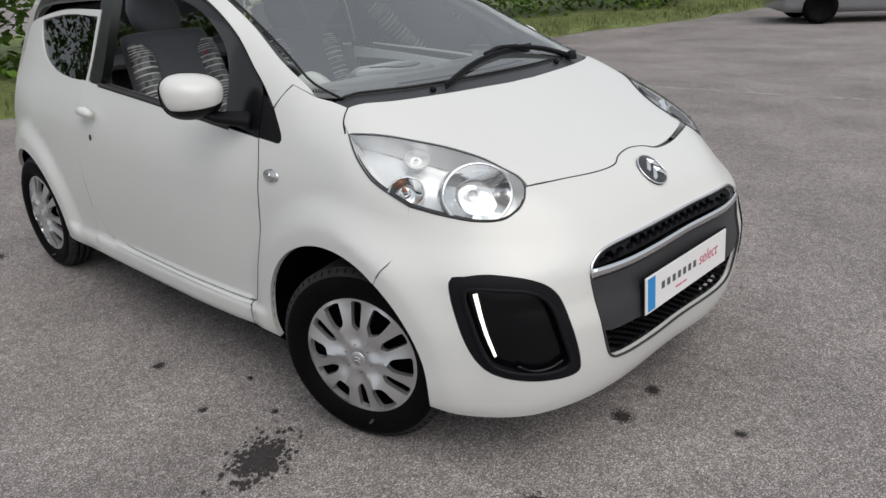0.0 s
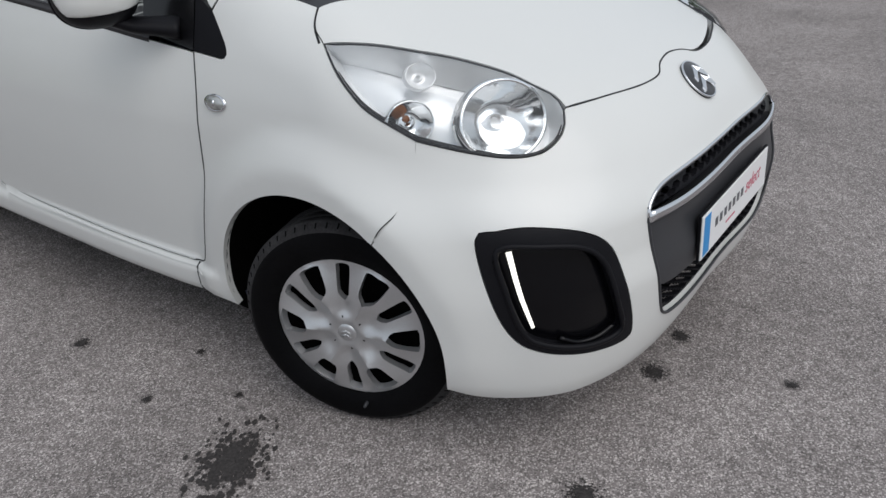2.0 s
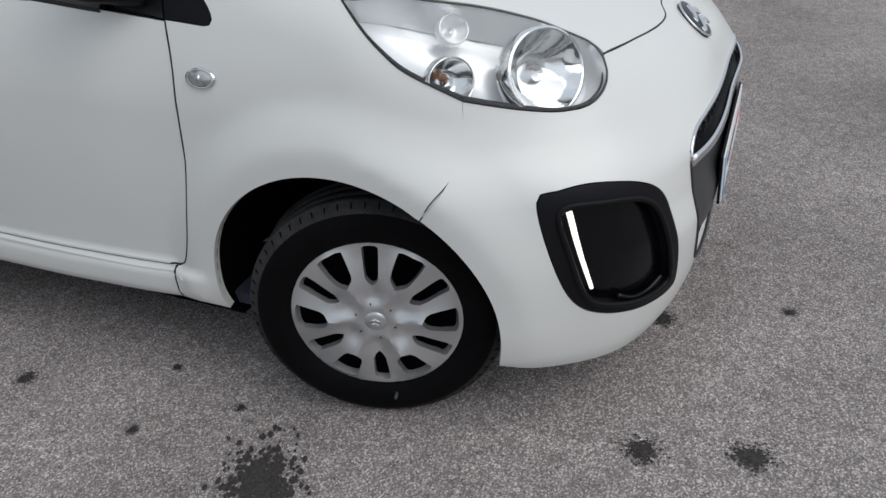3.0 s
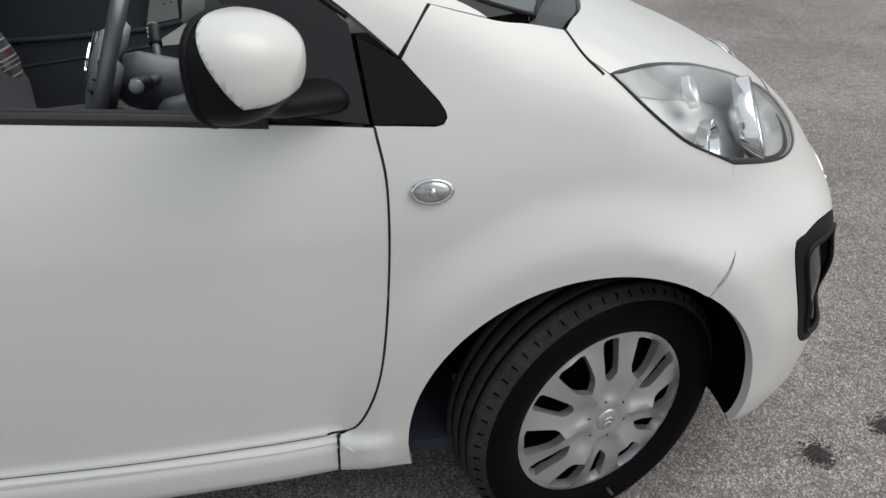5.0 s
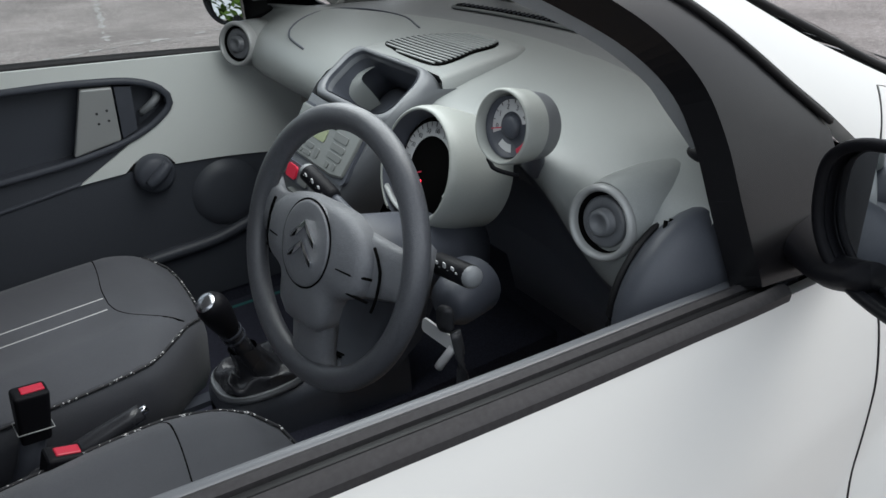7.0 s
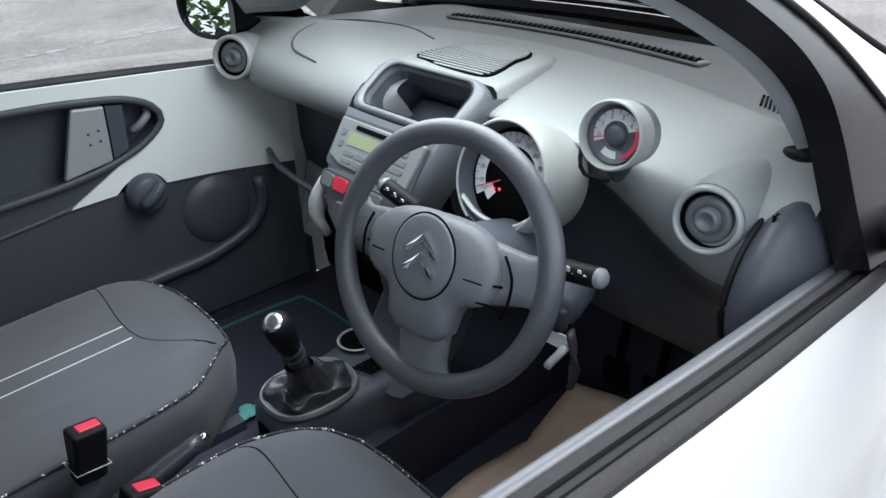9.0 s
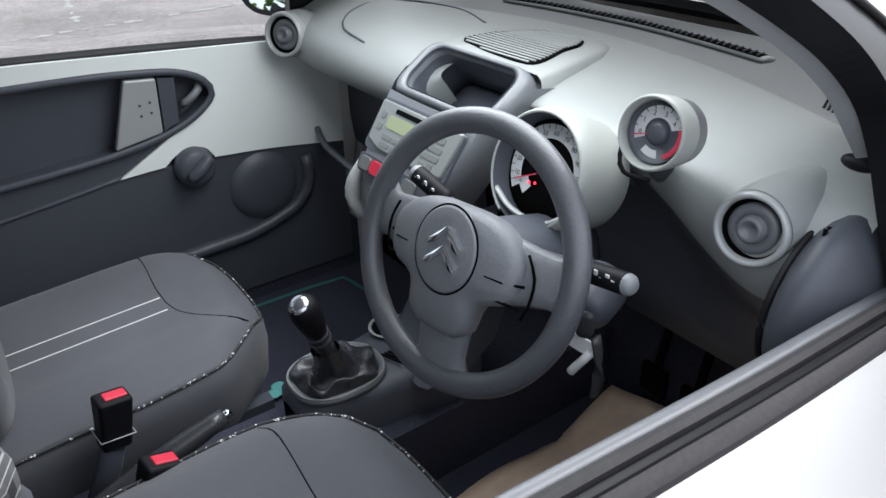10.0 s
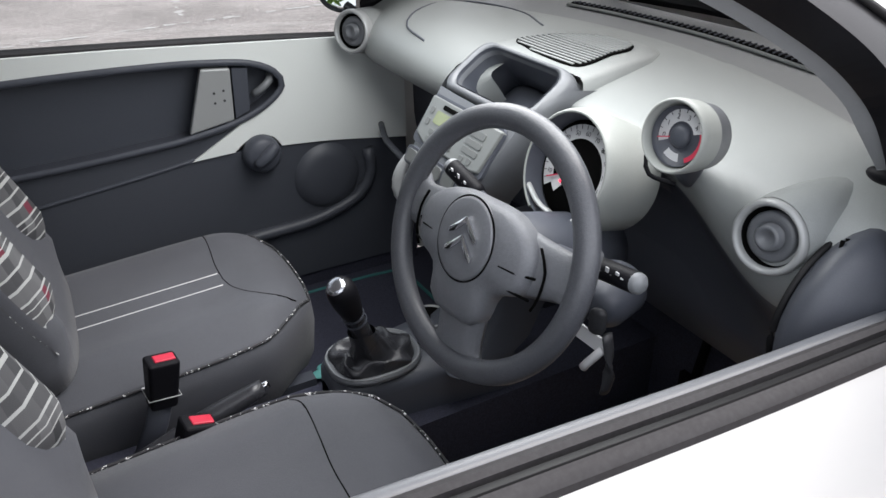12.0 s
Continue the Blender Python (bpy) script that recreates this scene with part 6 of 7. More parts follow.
for k in range(17):
    a = radians(-35 + 250 * k / 16)
    c, d = math.cos(a), math.sin(a)
    rows.append([(-0.646, -0.562 + 0.0428 * c, 0.945 + 0.0428 * d), (-0.630, -0.563 + 0.0455 * c, 0.947 + 0.0450 * d), (-0.595, -0.567 + 0.0440 * c, 0.953 + 0.0430 * d),
                 (-0.545, -0.572 + 0.034 * c, 0.966 + 0.031 * d), (-0.50, -0.576 + 0.018 * c, 0.985 + 0.012 * d)])
loft(bm, rows)
part("vent_fairing", bm, DASH, dashboard)

for dz in (-0.006, 0.006):
    bm = bmesh.new()
    tube(bm, [(-0.628 + 0.004 * dz / 0.006, -0.6285, 0.966 + 0.0), (-0.634 + 0.004 * dz / 0.006, -0.6315, 0.950), (-0.640 + 0.004 * dz / 0.006, -0.6300, 0.934)], 0.0022, 6)
    part("vent_slider", bm, DARK, vent_driver)

# rounded end cap of the dash by the driver's screen pillar
bm = bmesh.new()
bmesh.ops.create_uvsphere(bm, u_segments=28, v_segments=16, radius=1.0, matrix=Matrix.Translation((-0.585, -0.640, 0.86)) @ Matrix.Diagonal((0.115, 0.050, 0.115, 1)))
part("dash_end", bm, DOOR_LOW, dashboard)


# ---------------------------------------------------------------- centre console
YC = -0.028
console = thing("centre_console", "centre stack in shade-darkened grey with storage tray, radio and hazard button", "centre console")

# top pod with the loudspeaker grille
bm = bmesh.new()
pod = []
for x, w, h in ((-0.385, 0.055, 1.014), (-0.40, 0.085, 1.020), (-0.44, 0.108, 1.024), (-0.50, 0.122, 1.024), (-0.56, 0.132, 1.020), (-0.598, 0.136, 1.016)):
    pod.append([(x, YC + w, h - 0.030), (x, YC + w * 0.98, h - 0.010), (x, YC + w * 0.92, h - 0.003), (x, YC + w * 0.5, h), (x, YC, h + 0.001), (x, YC - w * 0.5, h), (x, YC - w * 0.92, h - 0.003), (x, YC - w * 0.98, h - 0.010), (x, YC - w, h - 0.030)])
loft(bm, pod)
part("speaker_pod", bm, DASH, console)
spk = new("speaker_grille")
spk.parent = console
grille_shape = catmull([(-0.425, -0.03), (-0.430, -0.075), (-0.455, -0.10), (-0.50, -0.108), (-0.575, -0.118), (-0.585, -0.04), (-0.575, 0.03), (-0.559, 0.076), (-0.50, 0.058), (-0.45, 0.025)], 0.012, True)
bm = bmesh.new()
slab(bm, [(p[0], p[1]) for p in grille_shape], axes((0, 0, 1.0255), (1, 0, 0), (0, 1, 0)), 0.004, grid=0.02)
pod_top = lambda x: float(np.interp(x, [-0.598, -0.56, -0.50, -0.44, -0.40], [1.0165, 1.0205, 1.0250, 1.0250, 1.0210]))
for v in bm.verts:
    v.co.z += pod_top(v.co.x) - 1.0240
part("grille_bed", bm, DARK, spk, "", False)
shape = np.array([(p[0], p[1]) for p in grille_shape])
for k in range(17):
    x = -0.432 - 0.0092 * k
    ys = np.linspace(-0.14, 0.10, 200)
    ok = inside(np.stack([x + 0.20 * (ys - YC) ** 2 - 0.0, ys], 1), shape)
    if ok.sum() < 8:
        continue
    a, b = ys[ok][0] + 0.004, ys[ok][-1] - 0.004
    bm = bmesh.new()
    tube(bm, [(x + 0.20 * (y - YC) ** 2, y, pod_top(x) + 0.0026) for y in np.linspace(a, b, 10)], 0.0021, 6, 0.8)
    part("grille_rib", bm, DASH, spk)
# face of the stack, with the tray opening left free
bm = bmesh.new()
side_r = [(-0.628, 0.138, 1.000), (-0.668, 0.137, 0.985), (-0.690, 0.135, 0.968), (-0.702, 0.132, 0.955), (-0.722, 0.128, 0.930), (-0.745, 0.122, 0.900), (-0.768, 0.112, 0.868), (-0.785, 0.098, 0.835), (-0.795, 0.082, 0.80), (-0.792, 0.066, 0.765), (-0.775, 0.052, 0.742)]
for s in (1, -1):
    rows = []
    for x, w, z in side_r:
        rows.append([(x + 0.09, YC + s * w * 1.0, z - 0.012), (x + 0.035, YC + s * w, z - 0.005), (x + 0.010, YC + s * w * 0.985, z - 0.001), (x, YC + s * w * 0.93, z)])
    loft(bm, rows)
rows = []
for x, w, z in side_r[3:]:
    rows.append([(x, YC + w * 0.93, z), (x - 0.004, YC + w * 0.5, z), (x - 0.005, YC, z), (x - 0.004, YC - w * 0.5, z), (x, YC - w * 0.93, z)])
loft(bm, rows)
# Stack face and tray rim: dash plastic, shade put into a darker grey
part("stack_face", bm, TRIM_SHADE, console)
# the tray
bm = bmesh.new()
tray_m = axes((-0.655, YC, 0.990), (0, -1, 0), (0.80, 0, 0.55))
outer = rounded(0.268, 0.116, 0.030)
hole = rounded(0.222, 0.092, 0.030, cy=0.003)
blend = lambda k, d, grow=1.0: [tray_m @ Vector(((a[0] + (b[0] - a[0]) * k) * grow, (a[1] + (b[1] - a[1]) * k) * grow, d)) for a, b in zip(outer, hole)]
loft(bm, [blend(0, -0.050), blend(0, -0.016, 1.01), blend(0.05, -0.006), blend(0.3, 0.001), blend(0.65, 0.002), blend(0.92, -0.001), blend(1.0, -0.006), blend(1.0, -0.016, 0.985)], closed=True)
part("tray_rim", bm, TRIM_SHADE, console)
bm = bmesh.new()
rows = [[tray_m @ Vector((x * s, y * s + (0.012 if i == 2 else 0), -d)) for x, y in hole] for i, (s, d) in enumerate(((1.0, 0.0), (0.99, 0.05), (0.92, 0.095)))]
loft(bm, rows, closed=True)
bm.faces.new([v for v in bm.verts][-len(hole):])
part("tray_bowl", bm, DASH_LOW_SHADE, console)
# radio and switches on the sloping face
face_m = axes((-0.741, YC, 0.905), (0, -1, 0), (0.56, 0, 0.83))
radio = new("radio")
radio.parent = console
bm = bmesh.new()
slab(bm, [(-0.108, 0.044), (0.112, 0.044), (0.104, -0.030), (0.07, -0.036), (-0.07, -0.036), (-0.104, -0.026)], face_m @ pose(0, 0, 0.010), 0.012, grid=0.05)
soften(part("radio_body", bm, RADIO, radio, "silver radio front", False), 35, 0.003)
bm = bmesh.new()
slab(bm, rounded(0.096, 0.008, 0.003, cx=-0.012, cy=0.033), face_m @ pose(0, 0, 0.0112), 0.003)
part("disc_slot", bm, DARK, radio, "", False)
bm = bmesh.new()
slab(bm, rounded(0.085, 0.022, 0.004, cx=-0.028, cy=0.013), face_m @ pose(0, 0, 0.0112), 0.003)
part("display", bm, SCREEN_GREEN, radio, "", False)
for cx, cy, w, h in ((0.060, 0.022, 0.045, 0.012), (0.062, 0.006, 0.045, 0.010), (0.062, -0.008, 0.045, 0.010), (0.05, -0.024, 0.012, 0.010), (0.072, -0.022, 0.012, 0.010), (-0.088, 0.020, 0.012, 0.012), (-0.086, 0.000, 0.012, 0.012),
                    (-0.055, -0.012, 0.026, 0.008), (-0.024, -0.012, 0.026, 0.008), (-0.055, -0.025, 0.026, 0.008), (-0.024, -0.025, 0.026, 0.008), (0.006, -0.018, 0.014, 0.016)):
    bm = bmesh.new()
    slab(bm, rounded(w, h, 0.003, 3, cx, cy), face_m @ pose(0, 0, 0.0114), 0.004)
    soften(part("radio_button", bm, BUTTON, radio, "", False), 35, 0.0004)
bm = bmesh.new()
slab(bm, rounded(0.225, 0.090, 0.012, cx=0.0, cy=0.004), face_m @ pose(0, 0, 0.0055), 0.006)
part("radio_surround", bm, DASH_LOW_SHADE, radio, "", False)
sw = new("switch_panel")
sw.parent = console
sw_m = axes((-0.777, YC, 0.853), (0, -1, 0), (0.42, 0, 0.90))
bm = bmesh.new()
slab(bm, rounded(0.204, 0.032, 0.010), sw_m @ pose(0, 0, 0.009), 0.011)
part("switch_bed", bm, DASH_LOW_SHADE, sw, "", False)
for cx, w, mat, nm in ((-0.078, 0.030, BUTTON, "switch"), (-0.042, 0.036, RED, "hazard_button"), (0.006, 0.034, BUTTON, "switch"), (0.050, 0.034, BUTTON, "switch")):
    bm = bmesh.new()
    slab(bm, rounded(w, 0.022, 0.005, cx=cx), sw_m @ pose(0, 0, 0.0125), 0.011)
    soften(part(nm, bm, mat, sw, "red hazard button" if mat is RED else "", False), 35, 0.002)
ac_m = axes((-0.793, YC - 0.01, 0.808), (0, -1, 0), (0.1, 0, 1))
bm = bmesh.new()
slab(bm, rounded(0.13, 0.045, 0.015), ac_m @ pose(0, 0, 0.008), 0.012)
part("heater_panel", bm, RADIO, console, "silver heater control panel", False)
lettering("heater_mark", "A/C", 0.013, ac_m @ pose(0.03, 0.008, 0.0085), INK, console)
# silver cheek flaring below the stack
for s in (1, -1):
    bm = bmesh.new()
    tube(bm, catmull([(-0.770, YC + s * 0.118, 0.845), (-0.790, YC + s * 0.118, 0.81), (-0.795, YC + s * 0.112, 0.775), (-0.785, YC + s * 0.10, 0.745)], 0.01), lambda t: 0.008 + 0.007 * math.sin(math.pi * t), 12, 0.8)
    part("cheek", bm, SILVER_TRIM, console, "silver side cheek")
# lower leg of the stack down to the tunnel
bm = bmesh.new()
loft(bm, [[(x + 0.10, YC + w, z), (x + 0.01, YC + w, z), (x, YC + w * 0.8, z), (x, YC - w * 0.8, z), (x + 0.01, YC - w, z), (x + 0.10, YC - w, z)] for x, w, z in ((-0.74, 0.085, 0.80), (-0.72, 0.08, 0.70), (-0.70, 0.08, 0.60), (-0.74, 0.085, 0.53), (-0.80, 0.09, 0.49))])
part("stack_leg", bm, DASH_LOW_SHADE, console)

# ---------------------------------------------------------------- instruments
def tick_ring(m, r0, r1, a0, a1, count, parent, mat, width=0.0012):
    for k in range(count):
        a = radians(a0 + (a1 - a0) * k / (count - 1))
        bm = bmesh.new()
        box(bm, (0, 0, 0), (r1 - r0, width, 0.0006), m @ Matrix.Rotation(a, 4, "Z") @ Matrix.Translation(((r0 + r1) / 2, 0, 0)))
        part("tick", bm, mat, parent, "", False)


def arc_band(bm, m, r0, r1, a0, a1, n=24):
    rows = []
    for k in range(n + 1):
        a = radians(a0 + (a1 - a0) * k / n)
        rows.append([bm.verts.new(m @ Vector((r * math.cos(a), r * math.sin(a), 0))) for r in (r0, r1)])
    for p, q in zip(rows, rows[1:]):
        bm.faces.new((p[0], p[1], q[1], q[0]))


tacho = thing("tachometer", "round rev counter pod with a silver rim on a stalk", "gauge")
tm = disc_m(Vector((-0.702, -0.4535, 1.0345)), Vector((-1.0, -0.10, 0.22))) @ Matrix.Scale(0.755, 4)
bm = bmesh.new()
revolve(bm, [(0.0, -0.080), (0.038, -0.080), (0.050, -0.066), (0.0540, -0.030)], tm, 44)
part("tacho_back", bm, TRIM_SHADE, tacho)
bm = bmesh.new()
revolve(bm, [(0.0538, -0.036), (0.0560, -0.008), (0.0556, 0.006), (0.0530, 0.010), (0.0505, 0.008), (0.0480, -0.004), (0.0455, -0.012)], tm, 52)
part("tacho_rim", bm, COWL, tacho, "broad silver rim")
bm = bmesh.new()
revolve(bm, [(0.0450, -0.004), (0.0440, -0.014), (0.0, -0.0145)], tm, 44)
part("tacho_bed", bm, DASH_LOW_SHADE, tacho)
fm = tm @ pose(0, 0, -0.0138)
bm = bmesh.new()
arc_band(bm, fm, 0.022, 0.040, 205, 20)
part("tacho_scale", bm, DIAL, tacho, "pale scale", False)
bm = bmesh.new()
arc_band(bm, fm @ pose(0, 0, 0.0004), 0.033, 0.040, 20, -62)
part("tacho_red_zone", bm, DIAL_RED, tacho, "", False)
bm = bmesh.new()
arc_band(bm, fm, 0.026, 0.038, -80, -125)
part("tacho_lower_scale", bm, DIAL, tacho, "", False)
tick_ring(fm @ pose(0, 0, 0.001), 0.035, 0.040, 195, 25, 9, tacho, INK)
for k, d in enumerate("01234"):
    a = radians(190 - 38 * k)
    lettering("numeral", d, 0.011, fm @ pose(0.0295 * math.cos(a), 0.0295 * math.sin(a), 0.001), INK, tacho)
bm = bmesh.new()
revolve(bm, [(0.0, 0.008), (0.012, 0.008), (0.0165, 0.004), (0.018, 0.0)], fm, 32)
part("tacho_hub", bm, DASH_LOW_SHADE, tacho)
bm = bmesh.new()
box(bm, (0, 0, 0), (0.026, 0.0016, 0.001), fm @ pose(0, 0, 0.004) @ Matrix.Rotation(radians(196), 4, "Z") @ Matrix.Translation((0.026, 0, 0)))
part("tacho_needle", bm, DIAL_RED, tacho, "", False)
bm = bmesh.new()
tube(bm, catmull([(-0.655, -0.440, 1.005), (-0.640, -0.425, 0.985), (-0.625, -0.405, 0.960), (-0.60, -0.39, 0.95)], 0.01), 0.022, 12, 0.6, up=(1, 0, 0))
part("tacho_stalk", bm, DASH_LOW_SHADE, tacho)
bm = bmesh.new()
tube(bm, catmull([(-0.672, -0.392, 1.008), (-0.682, -0.394, 0.986), (-0.682, -0.402, 0.966), (-0.660, -0.425, 0.956)], 0.008), 0.0030, 8)
part("tacho_bracket", bm, PLASTIC, tacho)
level = thing("level_switch", "black headlamp level switch on the lower dashboard", "switch")
bm = bmesh.new()
slab(bm, rounded(0.034, 0.044, 0.006), axes((-0.592, -0.587, 0.775), (0, -1, 0), (0.2, 0, 1)), 0.03)
soften(part("switch_body", bm, PLASTIC, level, "", False), 35, 0.003)
for dy, dz in ((-0.006, 0.010), (0.005, 0.012), (0.0, -0.010)):
    bm = bmesh.new()
    box(bm, (-0.5935, -0.587 + dy, 0.775 + dz), (0.002, 0.006, 0.003))
    part("switch_mark", bm, DIAL, level, "", False)

cluster = thing("speedometer", "large round speedometer in a silver cowl behind the steering wheel", "gauge")
cm = disc_m(Vector((-0.712, -0.297, 0.938)), Vector((-1.0, -0.06, 0.35))) @ Matrix.Scale(0.79, 4)
bm = bmesh.new()
rows = []
for k in range(37):
    a = radians(-58 + 296 * k / 36)
    c, s = math.cos(a), math.sin(a)
    rows.append([cm @ Vector((r * c, r * s * 1.04, d)) for r, d in ((0.0915, 0.0275), (0.0935, 0.0300), (0.0970, 0.0275), (0.1005, 0.018), (0.1030, 0.0), (0.1020, -0.030), (0.098, -0.065), (0.092, -0.11))])
loft(bm, rows)
part("cowl", bm, COWL, cluster, "pale silver cowl")
bm = bmesh.new()
revolve(bm, [(0.0915, 0.0270), (0.0895, 0.020), (0.0850, -0.006)], cm @ Matrix.Diagonal((1, 1.04, 1, 1)), 48)
part("cowl_lining", bm, DASH_LOW_SHADE, cluster, "dark inside of the cowl")
bm = bmesh.new()
revolve(bm, [(0.070, -0.06), (0.088, -0.010), (0.084, -0.006), (0.0, -0.008)], cm, 48)
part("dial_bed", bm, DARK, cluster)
dm = cm @ pose(0, 0, -0.0055)
bm = bmesh.new()
arc_band(bm, dm, 0.056, 0.080, 215, -35, 48)
part("speed_scale", bm, DIAL, cluster, "pale speed scale", False)
bm = bmesh.new()
arc_band(bm, dm, 0.040, 0.062, 232, 205, 8)
part("fuel_scale", bm, DIAL, cluster, "", False)
tick_ring(dm @ pose(0, 0, 0.0008), 0.072, 0.080, 205, -25, 24, cluster, INK)
for k in range(11):
    a = radians(196 - 21 * k)
    lettering("numeral", str(10 * (k + 1)), 0.0115, dm @ pose(0.065 * math.cos(a), 0.065 * math.sin(a), 0.0008), INK, cluster)
bm = bmesh.new()
box(bm, (0, 0, 0), (0.050, 0.0022, 0.001), dm @ pose(0, 0, 0.003) @ Matrix.Rotation(radians(205), 4, "Z") @ Matrix.Translation((0.045, 0, 0)))
part("speed_needle", bm, DIAL_RED, cluster, "", False)
for ang, r in ((222, 0.040), (235, 0.030)):
    a = radians(ang)
    bm = bmesh.new()
    revolve(bm, [(0.0, 0.001), (0.0022, 0.0005), (0.0026, 0)], dm @ pose(r * math.cos(a), r * math.sin(a), 0.001), 12)
    part("warning_lamp", bm, GLOW_RED, cluster, "lit red warning lamp")
bm = bmesh.new()
tube(bm, catmull([cm @ Vector((-0.080, -0.050, 0.020)), cm @ Vector((-0.03, -0.074, 0.022)), cm @ Vector((0.04, -0.076, 0.022)), cm @ Vector((0.080, -0.050, 0.020))], 0.01), 0.0045, 10, 0.6)
part("lower_trim", bm, SILVER_TRIM, cluster)

# ---------------------------------------------------------------- steering wheel
steering = thing("steering_wheel", "dark grey three-spoke steering wheel with chevron badge", "steering wheel")
WN = Vector((-math.cos(0.364) * math.cos(-0.176), math.cos(0.364) * math.sin(-0.176), math.sin(0.364)))
sm = disc_m(Vector((-0.884, -0.346, 0.898)), WN)
bm = bmesh.new()
RIM = 0.1545
ring = []
for k in range(96):
    a = math.tau * k / 96
    ring.append([sm @ Vector(((RIM + 0.0155 * math.cos(b)) * math.cos(a), (RIM + 0.0155 * math.cos(b)) * math.sin(a), 0.014 * math.sin(b))) for b in (math.tau * j / 16 for j in range(16))])
loft(bm, ring + ring[:1], closed=True)
bmesh.ops.remove_doubles(bm, verts=bm.verts[:], dist=1e-5)
part("rim", bm, RIM_GREY, steering)


def spoke(a, w0, w1, n=9):
    bm = bmesh.new()
    rows = []
    for i in range(n):
        u = i / (n - 1)
        r = 0.040 + (RIM - 0.040) * u
        w = w0 + (w1 - w0) * u + 0.022 * max(0.0, (u - 0.72) / 0.28) ** 2
        h = -0.006 + 0.012 * (1 - u) - 0.006 * u
        t = 0.013
        rows.append([sm @ Matrix.Rotation(radians(a), 4, "Z") @ Vector((r, s * w, h + d)) for s, d in ((1, 0), (0.85, t * 0.75), (0.4, t), (-0.4, t), (-0.85, t * 0.75), (-1, 0), (-0.8, -t), (0.8, -t))])
    loft(bm, rows, closed=True, cap=True)
    return bm


part("spoke", spoke(4, 0.046, 0.024), WHEEL_GREY, steering)
part("spoke", spoke(176, 0.046, 0.024), WHEEL_GREY, steering)
part("spoke", spoke(270, 0.044, 0.034), WHEEL_GREY, steering)
bm = bmesh.new()
pad = [(0.0, 0.058), (0.055, 0.054), (0.092, 0.030), (0.098, 0.0), (0.090, -0.028), (0.055, -0.045), (0.046, -0.080), (0.030, -0.094), (0.0, -0.096)]
pad = catmull(pad + [(-x, y) for x, y in pad[1:-1][::-1]], 0.012, True)
loft(bm, [[sm @ Vector((x * s, y * s, h)) for x, y in pad] for s, h in ((1.0, 0.0), (1.0, 0.014), (0.96, 0.022), (0.86, 0.027), (0.6, 0.031), (0.3, 0.032), (0.02, 0.032))], closed=True)
part("airbag_pad", bm, WHEEL_GREY, steering)
bm = bmesh.new()
revolve(bm, [(0.0465, 0.026), (0.0455, 0.0335), (0.043, 0.0345), (0.030, 0.0352), (0.0, 0.0355)], sm @ pose(0, 0.006, 0) @ Matrix.Diagonal((0.98, 1.1, 1, 1)), 48)
part("badge_disc", bm, WHEEL_GREY, steering)
bm = bmesh.new()
ring_tube(bm, [sm @ Vector((0.0462 * math.cos(a), 0.006 + 0.052 * math.sin(a), 0.0315)) for a in (math.tau * k / 48 for k in range(48))], 0.0012, 6)
part("badge_groove", bm, DARK, steering)
for cy in (0.032, 0.009):
    bm = bmesh.new()
    chevron(bm, cy, 0.0235, 0.0215, 0.0072, 0.0035, sm @ pose(0, 0.002, 0.0350))
    part("chevron", bm, CHROME, steering, "chrome chevron", False)
for s in (1, -1):
    for d in (0, 1):
        bm = bmesh.new()
        tube(bm, [sm @ Vector((s * 0.060, -0.004 - 0.020 * d, 0.0295 - 0.003 * d)), sm @ Vector((s * 0.082, -0.004 - 0.022 * d, 0.0265 - 0.003 * d)), sm @ Vector((s * 0.104, -0.002 - 0.026 * d, 0.014))], 0.0016, 6)
        part("pad_seam", bm, DARK, steering)
    bm = bmesh.new()
    tube(bm, catmull([sm @ Vector((s * 0.100, 0.034, 0.016)), sm @ Vector((s * 0.112, 0.010, 0.012)), sm @ Vector((s * 0.112, -0.020, 0.010)), sm @ Vector((s * 0.104, -0.040, 0.006))], 0.01), 0.0018, 6)
    part("spoke_joint", bm, DARK, steering)
# column shroud and stalks
column = thing("steering_column", "black column shroud with two control stalks", "steering column")
bm = bmesh.new()
loft(bm, [[sm @ Vector((w * math.cos(a), -0.012 + h * math.sin(a), d)) for a in (math.tau * k / 24 for k in range(24))] for w, h, d in ((0.040, 0.040, -0.02), (0.056, 0.052, -0.045), (0.060, 0.056, -0.10), (0.058, 0.060, -0.17), (0.05, 0.06, -0.24))], closed=True, cap=True)
part("shroud", bm, DASH_LOW_SHADE, column)
